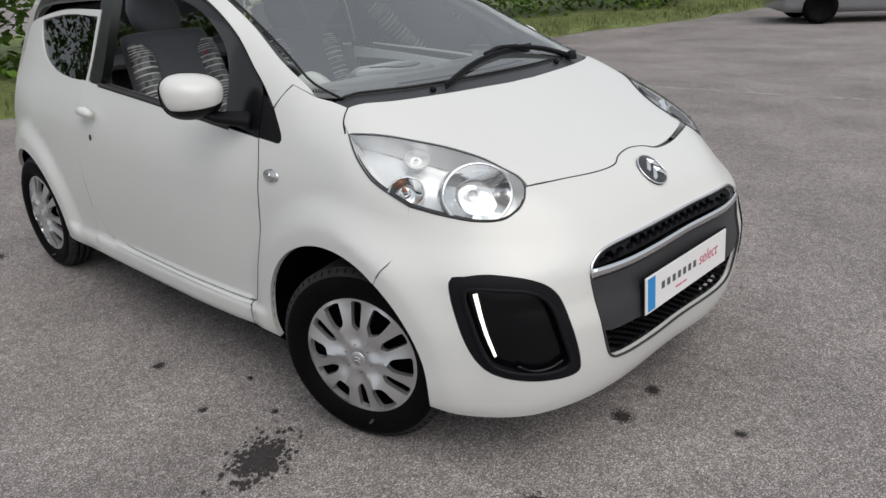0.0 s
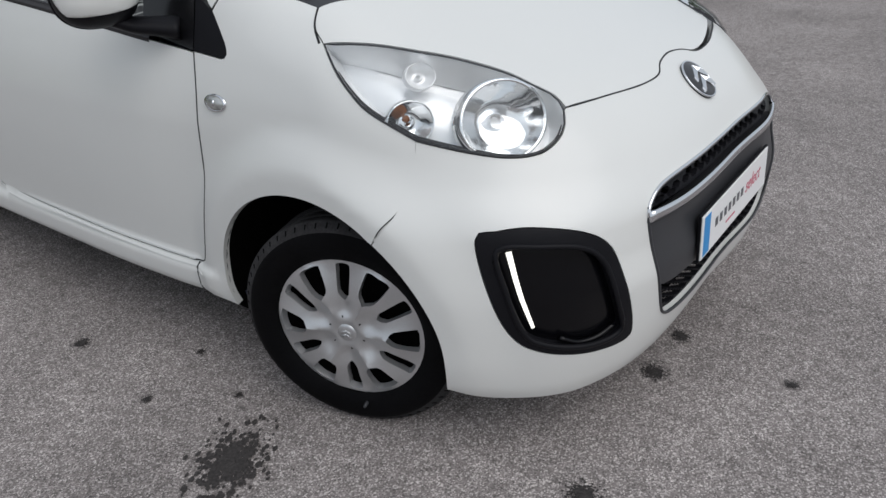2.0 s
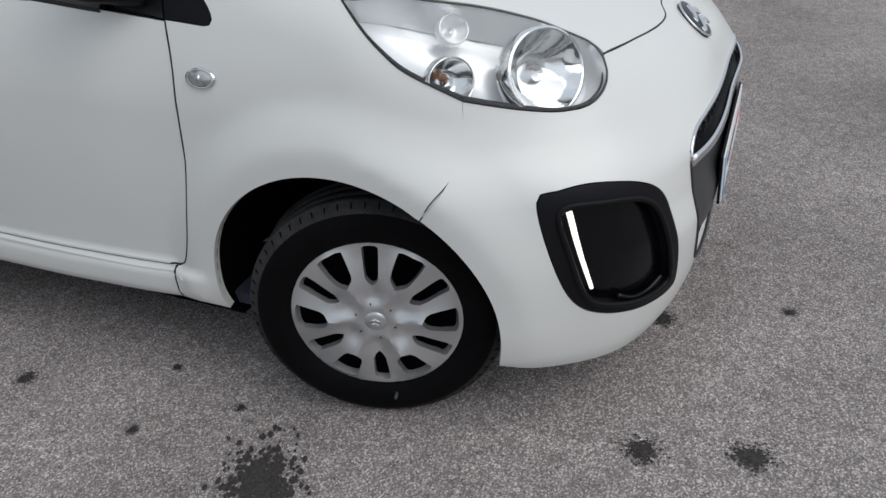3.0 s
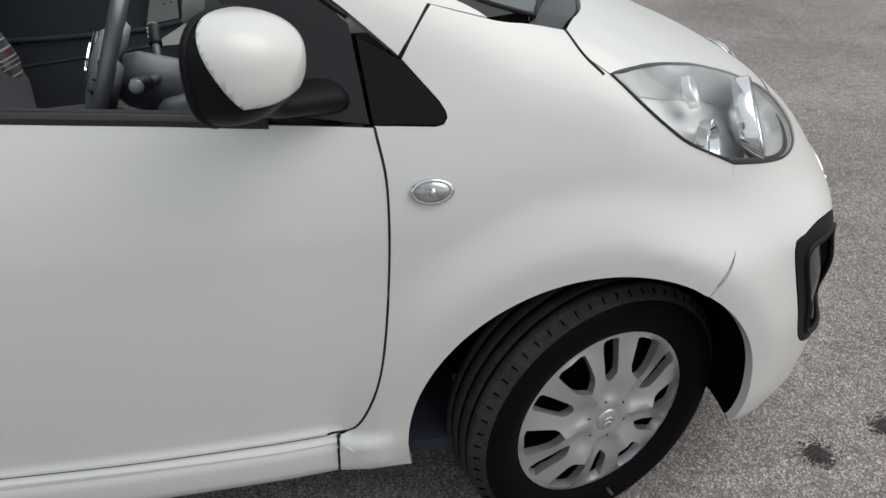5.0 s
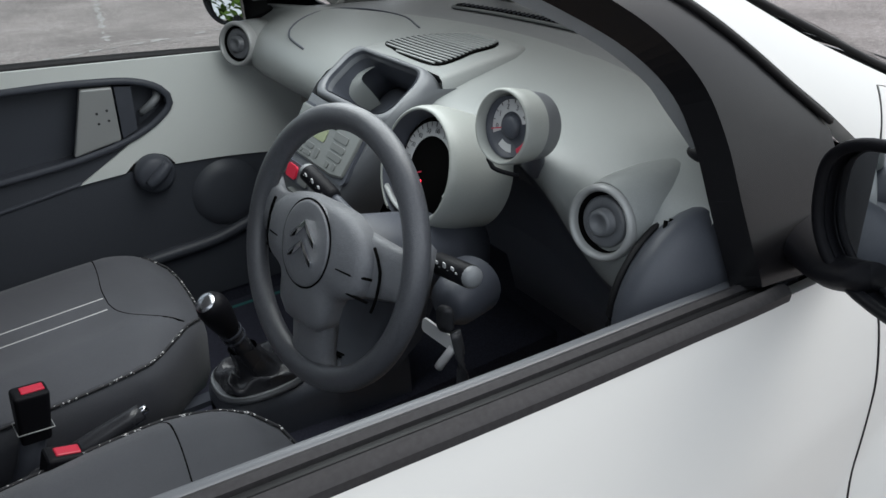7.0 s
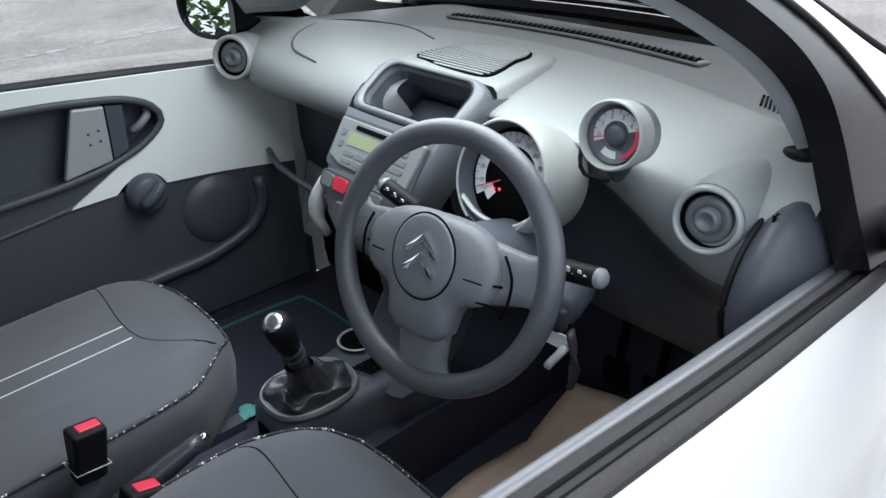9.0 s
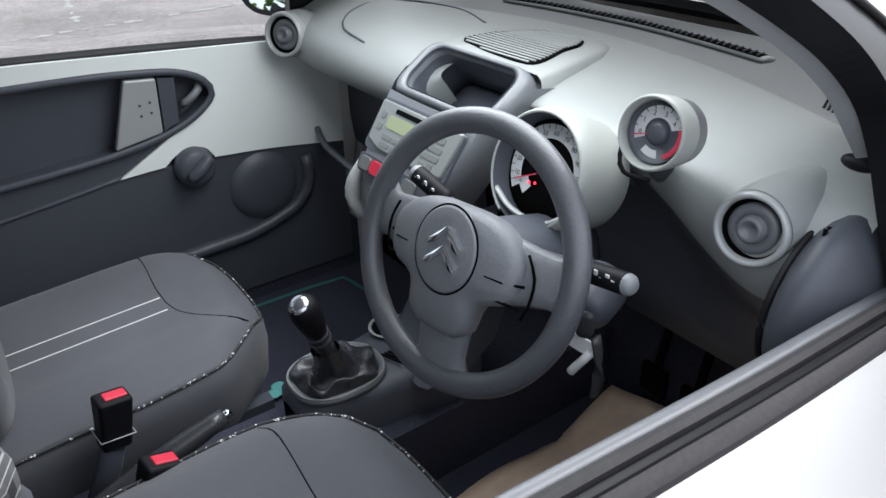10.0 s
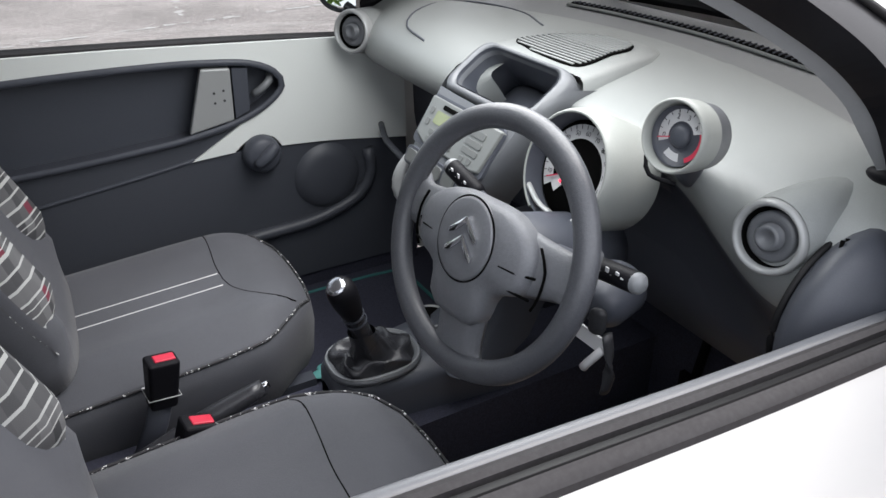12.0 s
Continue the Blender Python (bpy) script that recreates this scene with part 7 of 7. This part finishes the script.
for s, tip in ((1, (-0.797, -0.523, 0.909)), (-1, (-0.832, -0.174, 0.928))):
    root = sm @ Vector((s * 0.04, 0.012, -0.085))
    tip = Vector(tip)
    stalk = new("stalk")
    stalk.parent = column
    bm = bmesh.new()
    tube(bm, [root, root.lerp(tip, 0.45), root.lerp(tip, 0.55)], lambda t: 0.008, 12)
    part("stalk_arm", bm, DASH_LOW_SHADE, stalk)
    bm = bmesh.new()
    tube(bm, [root.lerp(tip, 0.5), root.lerp(tip, 0.56), root.lerp(tip, 0.78), root.lerp(tip, 0.97), tip], lambda t: 0.013 if 0.1 < t < 0.95 else 0.0105, 16)
    part("stalk_grip", bm, PLASTIC, stalk)
    bm = bmesh.new()
    revolve(bm, [(0.0, 0.006), (0.0085, 0.005), (0.0118, 0.001), (0.0125, -0.006)], disc_m(tip, (tip - root).normalized()), 20)
    part("stalk_end", bm, CONSOLE, stalk, "grey end button")
    for k in range(7):
        bm = bmesh.new()
        p = root.lerp(tip, 0.58 + 0.055 * k)
        side = (Vector((-1, 0, 0.5))).normalized()
        box(bm, p + side * 0.0128 + Vector((0, 0, 0.006 * (k % 2) - 0.003)), (0.0015, 0.0048, 0.0036 if k % 3 else 0.006))
        part("stalk_mark", bm, DIAL, stalk, "", False)
# ignition lock with key and white fob
keys = thing("ignition_key", "car key in the ignition with a white tag", "key")
bm = bmesh.new()
revolve(bm, [(0.0, 0.004), (0.012, 0.004), (0.016, 0.0), (0.024, -0.01), (0.030, -0.05)], disc_m(Vector((-0.783, -0.452, 0.832)), Vector((-0.8, -0.5, 0.1))) @ Matrix.Scale(1.3, 4), 24)
part("lock_barrel", bm, DASH_LOW_SHADE, keys)
bm = bmesh.new()
slab(bm, rounded(0.020, 0.034, 0.008), axes((-0.800, -0.470, 0.832), (-0.5, 0.8, 0), (0, 0, 1)), 0.006)
part("key_head", bm, GREY_TRIM, keys)
bm = bmesh.new()
slab(bm, rounded(0.052, 0.021, 0.006), axes((-0.805, -0.457, 0.803), (0.25, -0.95, -0.20), (0, 0, 1)), 0.003)
part("key_tag", bm, WHITE_TAG, keys, "white paper tag", False)
bm = bmesh.new()
tube(bm, [(-0.800, -0.482, 0.797), (-0.803, -0.474, 0.783), (-0.806, -0.464, 0.767), (-0.808, -0.460, 0.759)], 0.0055, 12)
part("key_fob", bm, WHITE_TAG, keys, "white plastic fob")
bm = bmesh.new()
tube(bm, catmull([(-0.798, -0.485, 0.82), (-0.797, -0.492, 0.79), (-0.795, -0.492, 0.755), (-0.795, -0.488, 0.735)], 0.01), 0.008, 10, 0.5)
part("key_blade_spare", bm, GREY_TRIM, keys)


# ---------------------------------------------------------------- seats
def seat(name, yc, label, rise):
    """A front seat: rounded cushion with a shaped front pad, piped edge, stitching and a backrest with striped bolsters."""
    base = thing(name, label, "car seat", "front seats")
    half = 0.238

    def top(u, v):
        """u from back (0) to front (1), v across -1..1."""
        x = -1.42 + 0.475 * u - 0.055 * abs(v) ** 3 * u
        crown = 0.562 - 0.030 * (1 - u) - 0.020 * max(0, u - 0.8) / 0.2
        z = crown - 0.034 * abs(v) ** 4 + 0.012 * math.exp(-((abs(v) - 0.72) / 0.18) ** 2) - 0.028 * max(0.0, (u - 0.86) / 0.14) ** 2
        w = half * (1 - 0.10 * max(0.0, u - 0.55) ** 2 / 0.2)
        return (x, yc + v * w, z)
    bm = bmesh.new()
    rows = []
    for i in range(25):
        u = i / 24
        ease = 1 - (max(0.0, u - 0.80) / 0.20) ** 2 * 0.42
        rows.append([top(u, (j / 24 * 2 - 1) * ease) for j in range(25)])
    loft(bm, rows)
    part("cushion_top", bm, CLOTH, base)
    border = [rows[i][0] for i in range(25)] + rows[24][1:-1] + [rows[i][24] for i in range(24, -1, -1)]
    bm = bmesh.new()
    cx, cy = -1.18, yc
    loft(bm, [[(x + (x - cx) * s, y + (y - cy) * s, z - d) for x, y, z in border] for s, d in ((0.0, 0.0), (0.045, 0.012), (0.055, 0.05), (0.02, 0.13), (-0.05, 0.17))])
    part("cushion_side", bm, CLOTH, base)
    bm = bmesh.new()
    piping = [(x + (x - cx) * 0.03, y + (y - cy) * 0.03, z - 0.003) for x, y, z in border]
    tube(bm, catmull(piping, 0.03), 0.0026, 8)
    part("piping", bm, PIPING, base, "speckled black and white piping")
    # seams: the heart-shaped front pad and the two stitched lines
    seams = [[(0.76, 0.95), (0.72, 0.60), (0.69, 0.20), (0.69, -0.12)], [(0.69, -0.12), (0.715, -0.30), (0.79, -0.50), (0.88, -0.64), (0.96, -0.70)]]
    for line in seams:
        bm = bmesh.new()
        tube(bm, [Vector(top(u, v)) + Vector((0, 0, -0.0010)) for u, v in catmull(line, 0.04)], 0.0016, 6)
        part("seam", bm, DARK, base)
    for v0 in (-0.01, -0.22) if name == "passenger_seat" else ():
        bm = bmesh.new()
        tube(bm, [Vector(top(u, v0 + 0.03 * (0.7 - u))) + Vector((0, 0, 0.0004)) for u in np.linspace(0.04, 0.68, 24)], 0.0013, 6)
        part("stitching", bm, THREAD, base, "white stitching")
    # backrest leaning back, with two striped bolsters
    lean = radians(22)
    bm_m = Matrix.Translation((-1.40, yc, 0.53)) @ Matrix.Rotation(-lean, 4, "Y")

    def slice_at(h):
        w = 0.215 * (1 - 0.12 * (h / 0.60) ** 3)
        out = []
        for k in range(32):
            a = math.tau * k / 32
            c, s = math.cos(a), math.sin(a)
            x = 0.055 * math.copysign(abs(c) ** 0.7, c)
            y = w * math.copysign(abs(s) ** 0.55, s)
            if c > 0:
                x += 0.035 * smooth01((abs(y) / w - 0.45) / 0.4) * smooth01(h / 0.08) * smooth01((0.60 - h) / 0.15)
            out.append(bm_m @ Vector((x - 0.02, y, h)))
        return out
    bm = bmesh.new()
    loft(bm, [slice_at(h) for h in np.linspace(0.0, 0.60, 16)], closed=True, cap=True)
    part("backrest", bm, CLOTH, base)
    for s in (-1, 1):
        bm = bmesh.new()
        rows = []
        for h in np.linspace(0.06, 0.55, 18):
            w = 0.215 * (1 - 0.12 * (h / 0.60) ** 3)
            k = smooth01((h - 0.05) / 0.10) * smooth01((0.57 - h) / 0.08)
            rows.append([bm_m @ Vector((0.030 + b * k, s * (w * 0.76 + o), h)) for o, b in ((-0.055 * k, 0.0), (-0.040 * k, 0.034), (-0.010, 0.052), (0.020, 0.044), (0.042, 0.022), (0.050, -0.01))])
        loft(bm, rows)
        part("bolster", bm, STRIPES, base, "bolster in striped cloth")
    bm = bmesh.new()
    loft(bm, [[bm_m @ Vector((0.045 * math.copysign(abs(math.cos(a)) ** 0.7, math.cos(a)) - 0.03, w * math.copysign(abs(math.sin(a)) ** 0.6, math.sin(a)), h)) for a in (math.tau * k / 24 for k in range(24))]
              for w, h in ((0.08, 0.60), (0.11, 0.66), (0.115, 0.72), (0.09, 0.79))], closed=True, cap=True)
    part("headrest", bm, CLOTH, base)
    for s in (-1, 1):
        bm = bmesh.new()
        box(bm, (-1.18, yc + 0.17 * s, 0.31), (0.42, 0.03, 0.10))
        part("runner", bm, DASH_LOW_SHADE, base, "", False)
    base.location.z = rise
    return base


seat("passenger_seat", 0.345, "dark grey cloth front seat with white stitching and striped bolsters", 0.010)
seat("driver_seat", -0.350, "dark grey cloth driver's seat with striped bolsters below the open window", 0.052)


def buckle(x, y, z, tilt):
    base = thing("seat_belt_buckle", "black seat belt buckle with a red release button", "seat belt buckle", "buckles")
    m = Matrix.Translation((x, y, z)) @ Matrix.Rotation(radians(tilt), 4, "Y") @ Matrix.Rotation(radians(8), 4, "Z")
    bm = bmesh.new()
    box(bm, (0, 0, -0.045), (0.052, 0.040, 0.092))
    for v in bm.verts:
        k = 0.86 if v.co.z < -0.05 else 1
        v.co.x *= k
        v.co.y *= k
        v.co = m @ v.co
    soften(part("buckle_body", bm, PLASTIC, base, "", False), 35, 0.006, 3)
    bm = bmesh.new()
    box(bm, (0.004, 0, 0.0005), (0.034, 0.020, 0.005), m)
    soften(part("release_button", bm, RED, base, "red button", False), 35, 0.002)
    bm = bmesh.new()
    tube(bm, [m @ Vector((0, 0, -0.075)), m @ Vector((-0.01, 0, -0.13)), m @ Vector((-0.04, 0, -0.22))], 0.020, 10, 0.5, up=(0, 1, 0))
    part("buckle_stem", bm, DASH_LOW_SHADE, base)
    bm = bmesh.new()
    ring_tube(bm, [m @ Vector((0.0262 * a, 0.0202 * b, -0.066)) for a, b in ((1, 1), (-1, 1), (-1, -1), (1, -1))], 0.0012, 6, up=(1, 0, 1))
    part("buckle_clip", bm, SILVER_TRIM, base)


buckle(-1.250, 0.055, 0.596, 10)
buckle(-1.226, -0.098, 0.574, 22)

brake = thing("handbrake", "black handbrake lever with silver button", "handbrake")
bm = bmesh.new()
tube(bm, catmull([(-1.110, -0.018, 0.533), (-1.20, -0.018, 0.505), (-1.33, -0.018, 0.46), (-1.45, -0.018, 0.42)], 0.02), lambda t: 0.014 + 0.006 * math.sin(math.pi * min(1, 1.4 * t)), 14)
part("lever", bm, BOOT, brake)
bm = bmesh.new()
tube(bm, [(-1.118, -0.018, 0.531), (-1.106, -0.018, 0.535), (-1.100, -0.018, 0.537)], lambda t: 0.0085 - 0.002 * t, 12)
part("button", bm, CHROME, brake, "chrome button")

gear = thing("gear_lever", "gear lever with chrome-topped knob and leatherette gaiter", "gear lever")
KNOB = Vector((-0.972, -0.064, 0.700))
FOOT = Vector((-0.908, -0.020, 0.515))
bm = bmesh.new()
tube(bm, [FOOT, FOOT.lerp(KNOB, 0.5), FOOT.lerp(KNOB, 0.62), FOOT.lerp(KNOB, 0.75), FOOT.lerp(KNOB, 0.86), KNOB], lambda t: 0.017 if t < 0.5 else 0.015 + 0.006 * (t - 0.5) * 2, 16)
part("stick", bm, BOOT, gear)
bm = bmesh.new()
up = (KNOB - FOOT).normalized()
revolve(bm, [(0.0, 0.0265), (0.010, 0.0262), (0.018, 0.0225), (0.0235, 0.013), (0.0250, 0.0), (0.0240, -0.016), (0.0210, -0.036), (0.0185, -0.052), (0.0165, -0.056)], disc_m(KNOB, up), 28)
part("knob", bm, PLASTIC, gear)
bm = bmesh.new()
revolve(bm, [(0.0, 0.0295), (0.009, 0.0288), (0.0145, 0.0268), (0.0165, 0.0245)], disc_m(KNOB, Vector((up.x - 0.25, up.y - 0.1, up.z))), 28)
part("knob_cap", bm, SATIN, gear, "satin metal cap")
for t in (0.62, 0.70):
    bm = bmesh.new()
    revolve(bm, [(0.0185, -0.003), (0.0198, 0.0), (0.0185, 0.003)], disc_m(FOOT.lerp(KNOB, t), up), 24)
    part("collar", bm, DASH_LOW_SHADE, gear)
frame_loop = [(-0.905 + x, -0.002 + y) for x, y in ellipse(0.080, 0.066, 40, p=2.5)]
bm = bmesh.new()
rng = random.Random(8)
rows = []
for i, (s, z) in enumerate(((0.95, 0.506), (0.93, 0.522), (0.82, 0.536), (0.66, 0.534), (0.50, 0.530), (0.38, 0.556), (0.30, 0.600))):
    c = Vector((-0.905, 0.0, z)).lerp(Vector((*FOOT.lerp(KNOB, max(0, (z - 0.515) / 0.185)).xy, z)), i / 6)
    ring = []
    for k, (x, y) in enumerate(frame_loop):
        fold = 1 + (0.13 * math.sin(k * 0.785 + i * 0.7) + 0.06 * math.sin(k * 1.57 - i)) * (1 - 0.1 * i) * (1 if 0 < i < 6 else 0) + rng.uniform(-0.015, 0.015) * (i > 0)
        ring.append(Vector((c.x + (x + 0.905) * s * fold, c.y + y * s * fold, z + 0.010 * math.sin(k * 0.785 + i * 1.6) * (0 < i < 5))))
    rows.append(ring)
loft(bm, rows, closed=True)
gaiter = part("gaiter", bm, BOOT, gear, "creased black gaiter")
sub = gaiter.modifiers.new("smooth", "SUBSURF")
sub.levels = sub.render_levels = 1
bm = bmesh.new()
ring_tube(bm, [(x, y, 0.508) for x, y in frame_loop], 0.0075, 10)
part("gaiter_frame", bm, TRIM_SHADE, gear, "grey gaiter frame")
bm = bmesh.new()
ring_tube(bm, [(-0.905 + (x + 0.905) * 1.04, y * 1.04, 0.5145) for x, y in frame_loop], 0.0024, 8)
part("frame_edge", bm, CONSOLE, gear, "bright frame edge")

tunnel = thing("tunnel_console", "dark grey floor console with cup holder round the gear lever", "console")
bm = bmesh.new()
rows = []
for x, w, z in ((-0.994, 0.040, 0.470), (-0.990, 0.052, 0.494), (-0.970, 0.066, 0.500), (-0.93, 0.073, 0.501), (-0.88, 0.077, 0.502), (-0.82, 0.084, 0.505), (-0.74, 0.096, 0.510), (-0.66, 0.104, 0.512)):
    rows.append([(x, w, 0.27), (x, w * 0.98, z - 0.03), (x, w * 0.90, z - 0.006), (x, w * 0.5, z), (x, 0, z), (x, -w * 0.5, z), (x, -w * 0.90, z - 0.006), (x, -w * 0.98, z - 0.03), (x, -w, 0.27)])
loft(bm, rows)
part("console_body", bm, DASH_LOW_SHADE, tunnel)
bm = bmesh.new()
revolve(bm, [(0.040, 0.004), (0.037, 0.006), (0.034, 0.003), (0.033, -0.001)], pose(-0.760, 0.055, 0.511), 32)
part("cup_ring", bm, SILVER_TRIM, tunnel)
# Flat near-black disc in place of the well's depth and shade
bm = bmesh.new()
revolve(bm, [(0.034, 0.003), (0.0, 0.0025)], pose(-0.760, 0.055, 0.511), 32)
part("cup_well", bm, DARK, tunnel)
for k in range(6):
    bm = bmesh.new()
    box(bm, (0, 0, 0), (0.0035, 0.045, 0.003), pose(-0.772 - 0.0075 * k, -0.030, 0.5125, 0, 0, 20))
    part("ridge", bm, DARK, tunnel, "", False)

# floor mats: passenger mat with teal edging and clover mark, brown paper on the driver's side
mat_thing = thing("floor_mat", "black carpet floor mat with teal edging in passenger footwell", "floor mat")
mat_shape = [tuple(p) for p in catmull([(-0.96, 0.20), (-0.62, 0.20), (-0.56, 0.26), (-0.56, 0.58), (-0.62, 0.63), (-0.96, 0.63), (-1.0, 0.60), (-1.0, 0.23)], 0.03, True)]
bm = bmesh.new()
slab(bm, mat_shape, axes((0, 0, 0.272), (1, 0, 0), (0, 1, 0)), 0.010, grid=0.08)
part("mat_body", bm, CARPET, mat_thing, "", False)
bm = bmesh.new()
ring_tube(bm, [(x, y, 0.2725) for x, y in mat_shape], 0.005, 8)
part("edging", bm, TEAL, mat_thing, "teal edging")
bm = bmesh.new()
for a, b in ((0, 0), (1, 0), (0, 1), (-1, 0)):
    bmesh.ops.create_uvsphere(bm, u_segments=10, v_segments=6, radius=1.0, matrix=Matrix.Translation((-0.913 + 0.017 * a, 0.276 + 0.017 * b, 0.284)) @ Matrix.Diagonal((0.017, 0.017, 0.003, 1)))
tube(bm, [(-0.923, 0.276, 0.284), (-0.962, 0.276, 0.284)], 0.003, 6)
part("clover_mark", bm, material("teal_print", (0.12, 0.38, 0.36), 0.7), mat_thing, "teal clover mark")

bm = bmesh.new()
rows = []
for i in range(22):
    u = i / 21
    x = -0.86 + 0.52 * u
    row = []
    for j in range(16):
        v = j / 15
        y = -0.62 + 0.43 * v + 0.03 * u
        z = 0.268 + 0.020 * math.sin(u * 5 + v * 3) ** 2 + 0.012 * math.sin(v * 9 + u * 2) + 0.10 * max(0, u - 0.72) * 1.2
        row.append((x + 0.02 * math.sin(v * 4), y, z))
    rows.append(row)
loft(bm, rows)
paper = part("paper_mat", bm, PAPER)
sol = paper.modifiers.new("thick", "SOLIDIFY")
sol.thickness = 0.001
tagged(paper, "creased brown paper mat on the driver's floor", "paper mat")

# pedals
for y, name in ((-0.28, "clutch_pedal"), (-0.37, "brake_pedal"), (-0.47, "accelerator_pedal")):
    bm = bmesh.new()
    tube(bm, [(-0.33, y, 0.64), (-0.36, y, 0.52), (-0.378, y, 0.43)], 0.009, 8)
    box(bm, (-0.382, y, 0.415), (0.012, 0.055, 0.06))
    tagged(part(name, bm, RUBBER, None, "", False), "black rubber-faced pedal under the dashboard", "pedal", "pedals")

# inner trim of the screen pillars
for mirrored in (False, True):
    run = loop([(-0.42, -0.560, 1.10), (-0.596, -0.532, 1.20), (-0.782, -0.507, 1.283), (-0.94, -0.490, 1.34), (-1.06, -0.48, 1.37)],
               [(-1.06, -0.585, 1.300), (-0.86, -0.597, 1.254), (-0.72, -0.622, 1.186), (-0.652, -0.642, 1.127), (-0.628, -0.655, 1.085)],
               [(-0.600, -0.668, 1.045), (-0.46, -0.640, 1.035)])
    me = skin_mesh("pillar_trim", run, SHOULDER, grid=0.03, depth=0.02, lift=-0.038, mirrored=mirrored)
    me.materials.append(CONSOLE)
    tagged(new("pillar_trim", me), "dark grey trim of the windscreen pillar", "trim", kind="structure")
# small black sensor on the dash end
bm = bmesh.new()
bmesh.ops.create_uvsphere(bm, u_segments=18, v_segments=10, radius=1.0, matrix=Matrix.Translation((-0.575, -0.619, 1.020)) @ Matrix.Diagonal((0.010, 0.020, 0.009, 1)))
part("dash_plug", bm, PLASTIC, dashboard)

bm = bmesh.new()
tube(bm, [(-0.585 - 0.100 * math.cos(a), -0.612, 0.86 + 0.100 * math.sin(a)) for a in (radians(-45 + 6 * k) for k in range(25))], 0.004, 8)
part("end_seal", bm, SEAL, dashboard)


# ---------------------------------------------------------------- a silver car parked across the yard
def far_car():
    base = thing("parked_car", "silver hatchback parked near the hedge across the yard", "car")
    m = pose(-3.45, 14.25, 0, 0, 0, 32)

    def section(x, low, belt, top, w, tw):
        return [m @ Vector(p) for p in ((x, -w * 0.9, low), (x, -w, low + 0.12), (x, -w, belt - 0.1), (x, -w * 0.97, belt), (x, -tw, top - 0.05), (x, -tw * 0.8, top),
                                       (x, tw * 0.8, top), (x, tw, top - 0.05), (x, w * 0.97, belt), (x, w, belt - 0.1), (x, w, low + 0.12), (x, w * 0.9, low))]
    bm = bmesh.new()
    loft(bm, [section(-0.68, 0.30, 0.62, 0.68, 0.70, 0.62), section(-0.60, 0.22, 0.74, 0.80, 0.80, 0.70), section(-0.1, 0.20, 0.86, 0.93, 0.85, 0.74), section(0.45, 0.20, 0.94, 1.02, 0.86, 0.72),
              section(1.15, 0.20, 0.96, 1.44, 0.86, 0.58), section(2.2, 0.20, 0.97, 1.47, 0.86, 0.58), section(2.9, 0.22, 0.96, 1.38, 0.84, 0.55), section(3.25, 0.28, 0.93, 1.02, 0.78, 0.62), section(3.32, 0.34, 0.8, 0.86, 0.74, 0.62)], closed=True, cap=True)
    part("body", bm, SILVER_PAINT, base)
    bm = bmesh.new()
    for s in (-1, 1):
        pts = [(0.60, s * 0.842, 0.98), (1.20, s * 0.66, 1.36), (2.2, s * 0.655, 1.39), (2.85, s * 0.70, 1.20), (2.75, s * 0.85, 0.99)]
        bm.faces.new([bm.verts.new(m @ Vector((x, y * 1.012, z))) for x, y, z in pts])
    part("side_windows", bm, GLOSS_BLACK, base, "", False)
    for x in (0.0, 2.5):
        for s in (-1, 1):
            bm = bmesh.new()
            revolve(bm, [(0.0, 0.08), (0.20, 0.085), (0.21, 0.10), (0.28, 0.10), (0.31, 0.06), (0.31, -0.06), (0.2, -0.1)], m @ pose(x, s * 0.80, 0.31, -90 * s, 0, 0), 28)
            part("wheel", bm, RUBBER, base)
    return base


far_car()
